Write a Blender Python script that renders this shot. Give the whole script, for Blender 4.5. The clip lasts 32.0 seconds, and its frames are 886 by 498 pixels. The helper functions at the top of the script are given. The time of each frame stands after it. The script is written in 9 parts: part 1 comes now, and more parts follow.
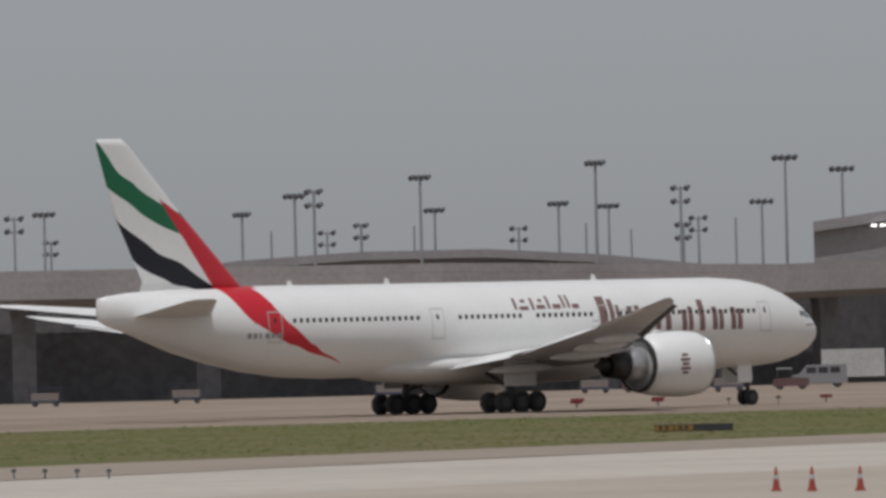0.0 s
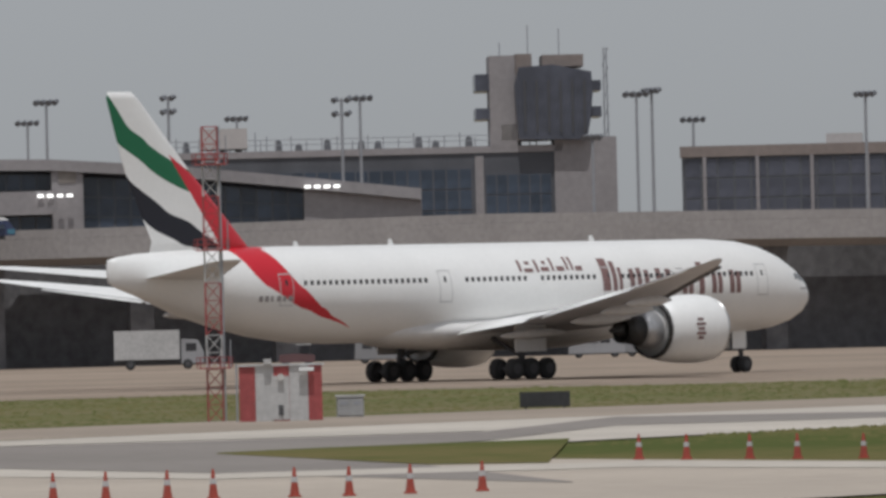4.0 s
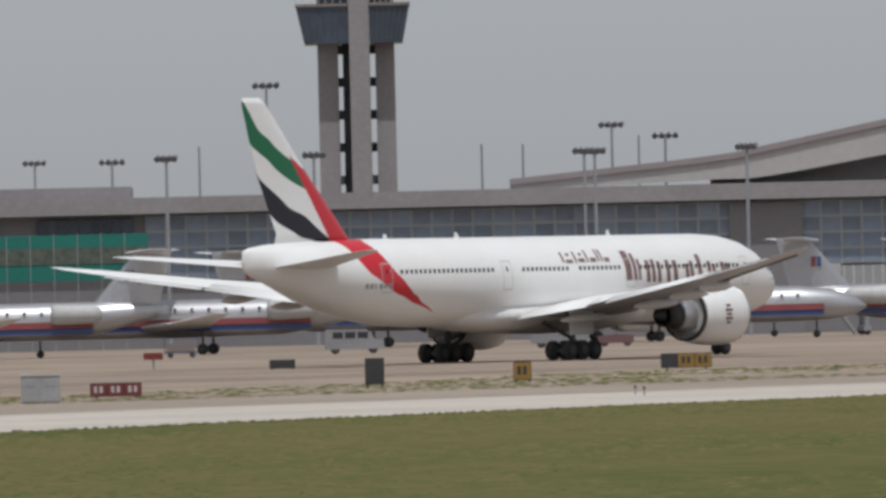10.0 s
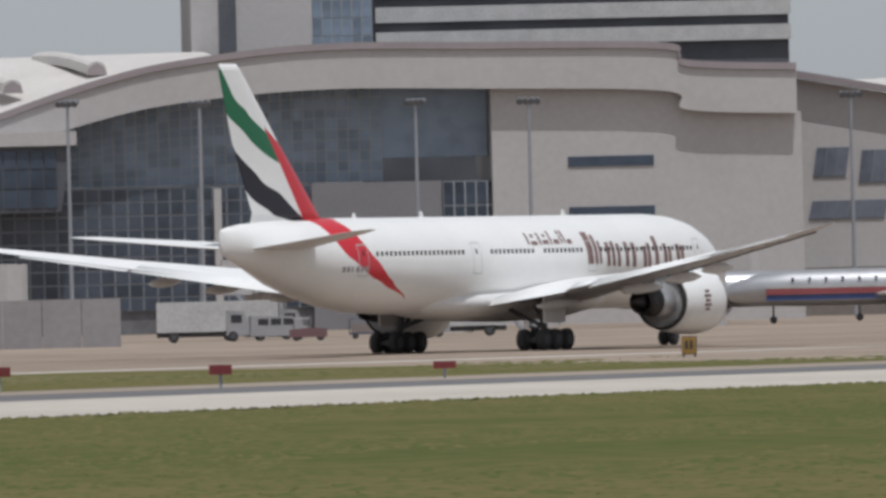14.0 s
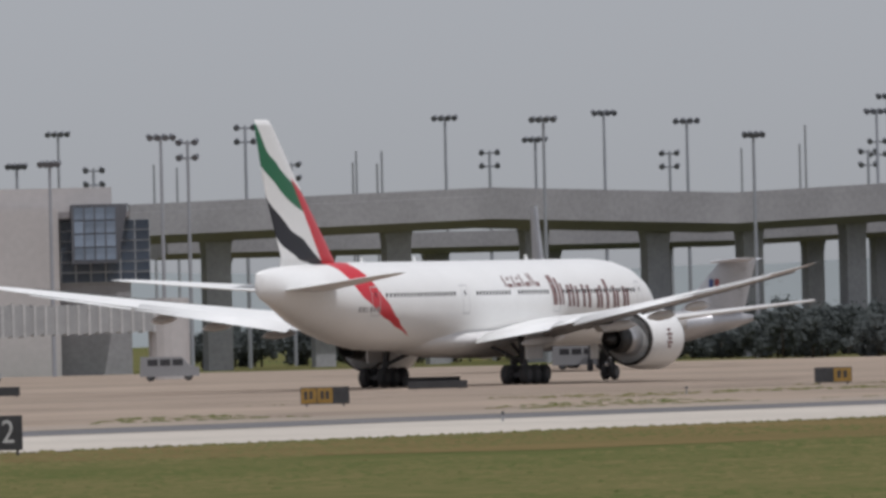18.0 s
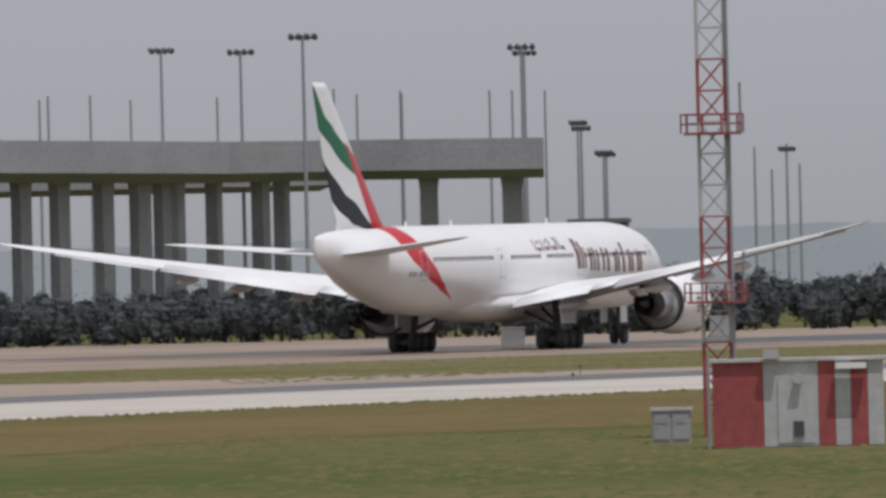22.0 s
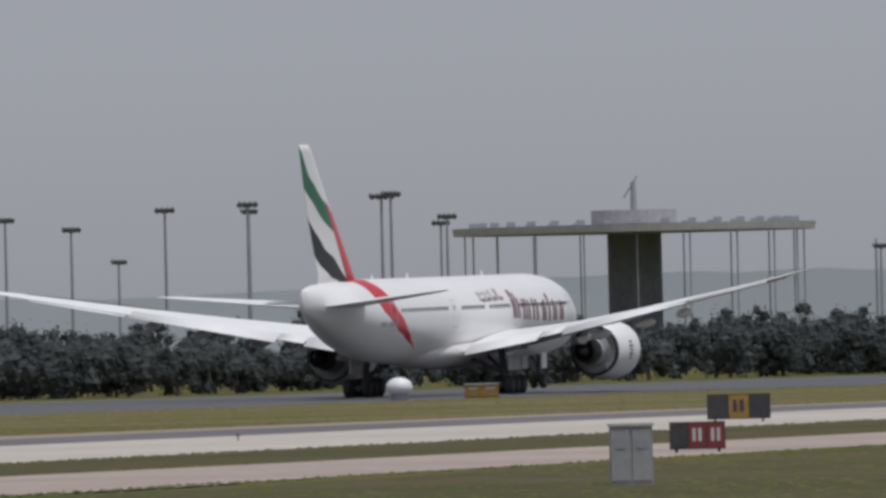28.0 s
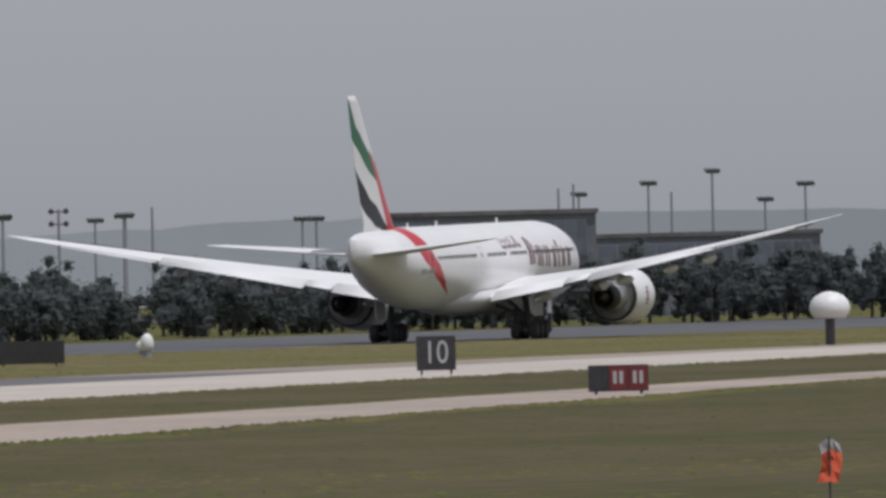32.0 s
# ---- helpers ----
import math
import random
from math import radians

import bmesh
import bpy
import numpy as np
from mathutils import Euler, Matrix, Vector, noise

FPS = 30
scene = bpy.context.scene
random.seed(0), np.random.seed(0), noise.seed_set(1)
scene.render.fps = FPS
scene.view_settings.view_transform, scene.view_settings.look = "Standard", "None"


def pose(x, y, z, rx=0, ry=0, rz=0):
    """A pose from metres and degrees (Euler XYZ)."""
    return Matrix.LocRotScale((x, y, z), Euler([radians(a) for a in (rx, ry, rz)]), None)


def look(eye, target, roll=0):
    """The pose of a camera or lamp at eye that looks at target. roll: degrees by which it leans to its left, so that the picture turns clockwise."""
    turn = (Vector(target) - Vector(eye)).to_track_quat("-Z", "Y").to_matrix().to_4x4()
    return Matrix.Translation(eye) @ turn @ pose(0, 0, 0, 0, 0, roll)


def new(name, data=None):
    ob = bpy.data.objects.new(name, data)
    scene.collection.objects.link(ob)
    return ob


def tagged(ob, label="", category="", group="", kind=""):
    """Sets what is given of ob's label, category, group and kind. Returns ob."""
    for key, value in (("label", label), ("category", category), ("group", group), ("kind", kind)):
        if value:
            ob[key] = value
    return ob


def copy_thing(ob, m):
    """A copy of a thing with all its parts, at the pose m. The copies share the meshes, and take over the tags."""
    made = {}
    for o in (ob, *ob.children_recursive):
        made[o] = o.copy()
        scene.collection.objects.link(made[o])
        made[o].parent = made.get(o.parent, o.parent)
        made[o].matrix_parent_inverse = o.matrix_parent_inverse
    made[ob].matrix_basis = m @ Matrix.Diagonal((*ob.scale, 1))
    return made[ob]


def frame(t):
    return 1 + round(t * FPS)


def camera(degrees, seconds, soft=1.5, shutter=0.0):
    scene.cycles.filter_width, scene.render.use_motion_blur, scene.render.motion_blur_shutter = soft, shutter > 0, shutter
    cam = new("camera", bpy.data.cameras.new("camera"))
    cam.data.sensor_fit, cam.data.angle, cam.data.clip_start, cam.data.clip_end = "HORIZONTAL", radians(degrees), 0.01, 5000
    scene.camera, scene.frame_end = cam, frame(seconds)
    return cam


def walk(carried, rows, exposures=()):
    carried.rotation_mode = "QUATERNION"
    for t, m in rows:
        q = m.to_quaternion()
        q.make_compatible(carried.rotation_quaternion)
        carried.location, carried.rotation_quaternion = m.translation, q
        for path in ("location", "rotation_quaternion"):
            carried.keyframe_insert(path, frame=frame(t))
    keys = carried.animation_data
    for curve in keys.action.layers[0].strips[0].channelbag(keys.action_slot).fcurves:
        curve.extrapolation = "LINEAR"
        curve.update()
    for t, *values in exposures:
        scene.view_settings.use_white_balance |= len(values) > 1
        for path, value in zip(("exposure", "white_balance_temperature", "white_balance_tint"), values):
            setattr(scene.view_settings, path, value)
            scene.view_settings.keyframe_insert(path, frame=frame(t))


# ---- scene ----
cam = camera(4.0819, 32.0, soft=3.2)
walk(cam, [
    (0, look((0.00, 0.00, 4.2), (-617.65, 786.45, 12.452), -1.4)),
    (0.5, look((-4.73, 6.11, 4.2), (-612.11, 800.52, 13.101), -1.4)),
    (1, look((-13.58, 17.86, 4.2), (-609.16, 821.16, 10.734), -1.4)),
    (1.5, look((-24.37, 32.65, 4.2), (-607.76, 844.84, 9.696), -1.4)),
    (2, look((-35.20, 47.96, 4.2), (-606.22, 868.89, 10.919), -1.4)),
    (2.5, look((-45.53, 63.11, 4.2), (-601.15, 894.54, 12.240), -1.4)),
    (3, look((-54.06, 76.14, 4.2), (-593.79, 917.98, 11.032), -1.4)),
    (3.5, look((-59.89, 85.38, 4.2), (-587.75, 934.72, 9.792), -1.4)),
    (4, look((-63.63, 91.51, 4.2), (-578.04, 949.06, 9.580), -1.4)),
    (4.5, look((-66.36, 96.15, 4.2), (-566.79, 961.93, 9.466), -1.4)),
    (5, look((-69.37, 101.44, 4.2), (-555.53, 975.31, 9.435), -1.4)),
    (5.5, look((-73.97, 109.87, 4.2), (-545.83, 991.54, 9.469), -1.4)),
    (6, look((-80.81, 122.91, 4.2), (-538.31, 1012.12, 10.948), -1.4)),
    (6.5, look((-88.93, 139.05, 4.2), (-530.31, 1036.37, 13.056), -1.4)),
    (7, look((-96.37, 154.54, 4.2), (-520.78, 1060.01, 13.540), -1.4)),
    (7.5, look((-101.76, 166.34, 4.2), (-509.02, 1079.65, 13.162), -1.4)),
    (8, look((-105.28, 174.43, 4.2), (-495.16, 1095.30, 12.192), -1.4)),
    (8.5, look((-108.00, 181.02, 4.2), (-481.66, 1108.59, 10.999), -1.4)),
    (9, look((-110.64, 187.73, 4.2), (-468.60, 1121.46, 10.451), -1.4)),
    (9.5, look((-113.68, 195.88, 4.2), (-454.78, 1135.90, 9.187), -1.4)),
    (10, look((-117.77, 207.45, 4.2), (-442.58, 1153.23, 8.605), -1.4)),
    (10.5, look((-123.05, 223.29, 4.2), (-430.74, 1174.78, 9.174), -1.4)),
    (11, look((-128.63, 241.20, 4.2), (-416.06, 1199.00, 9.255), -1.4)),
    (11.5, look((-133.85, 259.20, 4.2), (-403.29, 1222.22, 8.130), -1.4)),
    (12, look((-138.78, 277.29, 4.2), (-394.93, 1243.93, 7.929), -1.4)),
    (12.5, look((-143.38, 295.47, 4.2), (-378.38, 1267.46, 8.452), -1.4)),
    (13, look((-147.57, 313.75, 4.2), (-358.95, 1291.15, 7.816), -1.4)),
    (13.5, look((-151.41, 332.10, 4.2), (-350.08, 1312.17, 7.888), -1.4)),
    (14, look((-154.70, 349.11, 4.2), (-335.42, 1332.65, 7.344), -1.4)),
    (14.5, look((-157.14, 363.12, 4.2), (-319.80, 1349.80, 6.220), -1.4)),
    (15, look((-158.92, 374.54, 4.2), (-303.52, 1364.03, 5.133), -1.4)),
    (15.5, look((-160.34, 384.92, 4.2), (-287.00, 1376.87, 4.705), -1.4)),
    (16, look((-161.67, 396.15, 4.2), (-270.27, 1390.23, 5.966), -1.4)),
    (16.5, look((-163.07, 410.21, 4.2), (-253.27, 1406.14, 8.225), -1.4)),
    (17, look((-164.47, 427.55, 4.2), (-235.05, 1425.05, 9.493), -1.4)),
    (17.5, look((-165.64, 446.26, 4.2), (-219.57, 1444.81, 10.743), -1.4)),
    (18, look((-166.51, 464.99, 4.2), (-205.32, 1464.24, 10.445), -1.4)),
    (18.5, look((-167.05, 483.73, 4.2), (-186.24, 1483.55, 11.587), -1.4)),
    (19, look((-167.20, 502.48, 4.2), (-164.12, 1502.48, 13.093), -1.4)),
    (19.5, look((-166.94, 521.23, 4.2), (-142.17, 1520.93, 12.379), -1.4)),
    (20, look((-166.37, 539.97, 4.2), (-129.88, 1539.31, 6.711), -1.4)),
    (20.5, look((-165.57, 558.71, 4.2), (-116.73, 1557.51, 6.712), -1.4)),
    (21, look((-164.48, 577.42, 4.2), (-97.67, 1575.19, 7.378), -1.4)),
    (21.5, look((-163.06, 596.12, 4.2), (-77.66, 1592.47, 7.649), -1.4)),
    (22, look((-161.29, 614.79, 4.2), (-58.43, 1609.48, 7.627), -1.4)),
    (22.5, look((-159.20, 633.42, 4.2), (-38.72, 1626.14, 9.025), -1.4)),
    (23, look((-156.77, 652.01, 4.2), (-18.26, 1642.37, 10.136), -1.4)),
    (23.5, look((-154.00, 670.56, 4.2), (2.94, 1658.17, 9.536), -1.4)),
    (24, look((-150.90, 689.05, 4.2), (22.76, 1673.85, 9.789), -1.4)),
    (24.5, look((-147.50, 707.49, 4.2), (41.67, 1689.43, 9.925), -1.4)),
    (25, look((-143.80, 725.87, 4.2), (60.93, 1704.69, 9.742), -1.4)),
    (25.5, look((-139.82, 744.19, 4.2), (80.20, 1719.69, 9.297), -1.4)),
    (26, look((-135.56, 762.45, 4.2), (99.39, 1734.46, 8.860), -1.4)),
    (26.5, look((-131.02, 780.64, 4.2), (118.46, 1749.02, 8.706), -1.4)),
    (27, look((-126.20, 798.76, 4.2), (137.72, 1763.31, 9.462), -1.4)),
    (27.5, look((-121.10, 816.81, 4.2), (159.27, 1776.70, 10.171), -1.4)),
    (28, look((-115.69, 834.76, 4.2), (180.65, 1789.84, 11.431), -1.4)),
    (28.5, look((-110.00, 852.63, 4.2), (200.72, 1803.13, 11.779), -1.4)),
    (29, look((-104.05, 870.40, 4.2), (220.47, 1816.28, 12.576), -1.4)),
    (29.5, look((-97.83, 888.09, 4.2), (240.71, 1829.05, 8.194), -1.4)),
    (30, look((-91.36, 905.69, 4.2), (259.98, 1841.94, 6.009), -1.4)),
    (30.5, look((-84.65, 923.20, 4.2), (279.72, 1854.46, 6.472), -1.4)),
    (31, look((-77.70, 940.61, 4.2), (299.42, 1866.78, 7.913), -1.4)),
    (31.5, look((-70.53, 957.94, 4.2), (317.09, 1879.76, 10.376), -1.4)),
    (32, look((-63.18, 975.19, 4.2), (333.64, 1893.09, 7.165), -1.4)),
], exposures=[(0.0, -0.26, 6150, 11), (1.0, -0.27, 6150, 11), (2.0, -0.18, 6150, 11), (4.0, -0.1, 6120, 10), (7.0, 0.0, 6100, 10), (9.0, 0.0, 6100, 10), (11.0, 0.12, 6050, 10), (13.5, 0.12, 6000, 10), (17.0, 0.06, 6050, 12), (22.0, 0.08, 6050, 14), (24.0, -0.05, 6050, 14), (27.0, -0.06, 6000, 14), (29.0, -0.1, 5950, 14), (30.5, 0.02, 6000, 15), (32.0, -0.02, 6000, 15)])

# ---- light: hazy summer noon ----
SUN_HEIGHT, SUN_TURN = 71.0, 150.0
world = bpy.data.worlds.new("sky")
scene.world = world
world.use_nodes = True
wn = world.node_tree
sky = wn.nodes.new("ShaderNodeTexSky")
sky.sky_type, sky.sun_disc = "NISHITA", False
sky.sun_elevation, sky.sun_rotation = radians(SUN_HEIGHT), radians(SUN_TURN)
sky.air_density, sky.dust_density, sky.ozone_density, sky.altitude = 1.0, 1.5, 1.0, 0
grey = wn.nodes.new("ShaderNodeHueSaturation")
grey.inputs["Saturation"].default_value = 0.1
# thick haze evens out the sky above the horizon
way, lift = wn.nodes.new("ShaderNodeTexCoord"), wn.nodes.new("ShaderNodeMapping")
lift.inputs["Location"].default_value, lift.inputs["Scale"].default_value = (0, 0, 0.03), (1, 1, 0.97)
wn.links.new(way.outputs["Generated"], lift.inputs["Vector"])
wn.links.new(lift.outputs[0], sky.inputs["Vector"])
wn.links.new(sky.outputs[0], grey.inputs["Color"])
wn.links.new(grey.outputs[0], wn.nodes["Background"].inputs[0])
wn.nodes["Background"].inputs[1].default_value = 0.086
sun = new("sun", bpy.data.lights.new("sun", "SUN"))
sun.data.energy, sun.data.angle, sun.data.color = 2.4, radians(0.6), (1.0, 0.955, 0.89)
toward = Vector((math.sin(radians(SUN_TURN)) * math.cos(radians(SUN_HEIGHT)), math.cos(radians(SUN_TURN)) * math.cos(radians(SUN_HEIGHT)), math.sin(radians(SUN_HEIGHT))))
sun.matrix_world = look((0, 0, 300), Vector((0, 0, 300)) - toward)


# ---- materials ----
def mat(name, color, rough=0.6, metal=0.0, vary=0.12, scale=0.5, fine=6.0, bump=0.0, random_tone=0.0, second=None, spec=0.5, emit=0.0, span=(0.7, 1.3), island=0.0):
    """A surface with blotches of one size, grain of another and, if wanted, relief. second: a colour that shows through in patches."""
    m = bpy.data.materials.new(name)
    m.use_nodes = True
    nt = m.node_tree
    b = nt.nodes["Principled BSDF"]
    b.inputs["Roughness"].default_value, b.inputs["Metallic"].default_value = rough, metal
    b.inputs["Specular IOR Level"].default_value = spec
    tc = nt.nodes.new("ShaderNodeTexCoord")
    big, small = nt.nodes.new("ShaderNodeTexNoise"), nt.nodes.new("ShaderNodeTexNoise")
    for node, s in ((big, scale), (small, fine)):
        node.inputs["Scale"].default_value, node.inputs["Detail"].default_value = s, 5
        nt.links.new(tc.outputs["Object"], node.inputs["Vector"])
    add = nt.nodes.new("ShaderNodeMath")
    add.operation = "ADD"
    nt.links.new(big.outputs[0], add.inputs[0]), nt.links.new(small.outputs[0], add.inputs[1])
    last = add.outputs[0]
    if random_tone:
        info, mul, plus = nt.nodes.new("ShaderNodeObjectInfo"), nt.nodes.new("ShaderNodeMath"), nt.nodes.new("ShaderNodeMath")
        mul.operation, plus.operation = "MULTIPLY_ADD", "ADD"
        mul.inputs[1].default_value, mul.inputs[2].default_value = random_tone, -random_tone / 2
        nt.links.new(info.outputs["Random"], mul.inputs[0])
        nt.links.new(mul.outputs[0], plus.inputs[0]), nt.links.new(last, plus.inputs[1])
        last = plus.outputs[0]
    if island:
        info, mul, plus = nt.nodes.new("ShaderNodeNewGeometry"), nt.nodes.new("ShaderNodeMath"), nt.nodes.new("ShaderNodeMath")
        mul.operation, plus.operation = "MULTIPLY_ADD", "ADD"
        mul.inputs[1].default_value, mul.inputs[2].default_value = island, -island / 2
        nt.links.new(info.outputs["Random Per Island"], mul.inputs[0])
        nt.links.new(mul.outputs[0], plus.inputs[0]), nt.links.new(last, plus.inputs[1])
        last = plus.outputs[0]
    rng = nt.nodes.new("ShaderNodeMapRange")
    rng.inputs[1].default_value, rng.inputs[2].default_value = span
    nt.links.new(last, rng.inputs[0])
    mix = nt.nodes.new("ShaderNodeMix")
    mix.data_type = "RGBA"
    lo = second or [c * (1 - vary) for c in color]
    hi = color if second else [min(1, c * (1 + vary)) for c in color]
    mix.inputs[6].default_value, mix.inputs[7].default_value = (*lo, 1), (*hi, 1)
    nt.links.new(rng.outputs[0], mix.inputs[0])
    nt.links.new(mix.outputs[2], b.inputs["Base Color"])
    if bump:
        bp = nt.nodes.new("ShaderNodeBump")
        bp.inputs["Strength"].default_value, bp.inputs["Distance"].default_value = min(1, bump), 0.05
        nt.links.new(small.outputs[0], bp.inputs["Height"])
        nt.links.new(bp.outputs[0], b.inputs["Normal"])
    if emit:
        b.inputs["Emission Color"].default_value, b.inputs["Emission Strength"].default_value = (*color, 1), emit
    return m


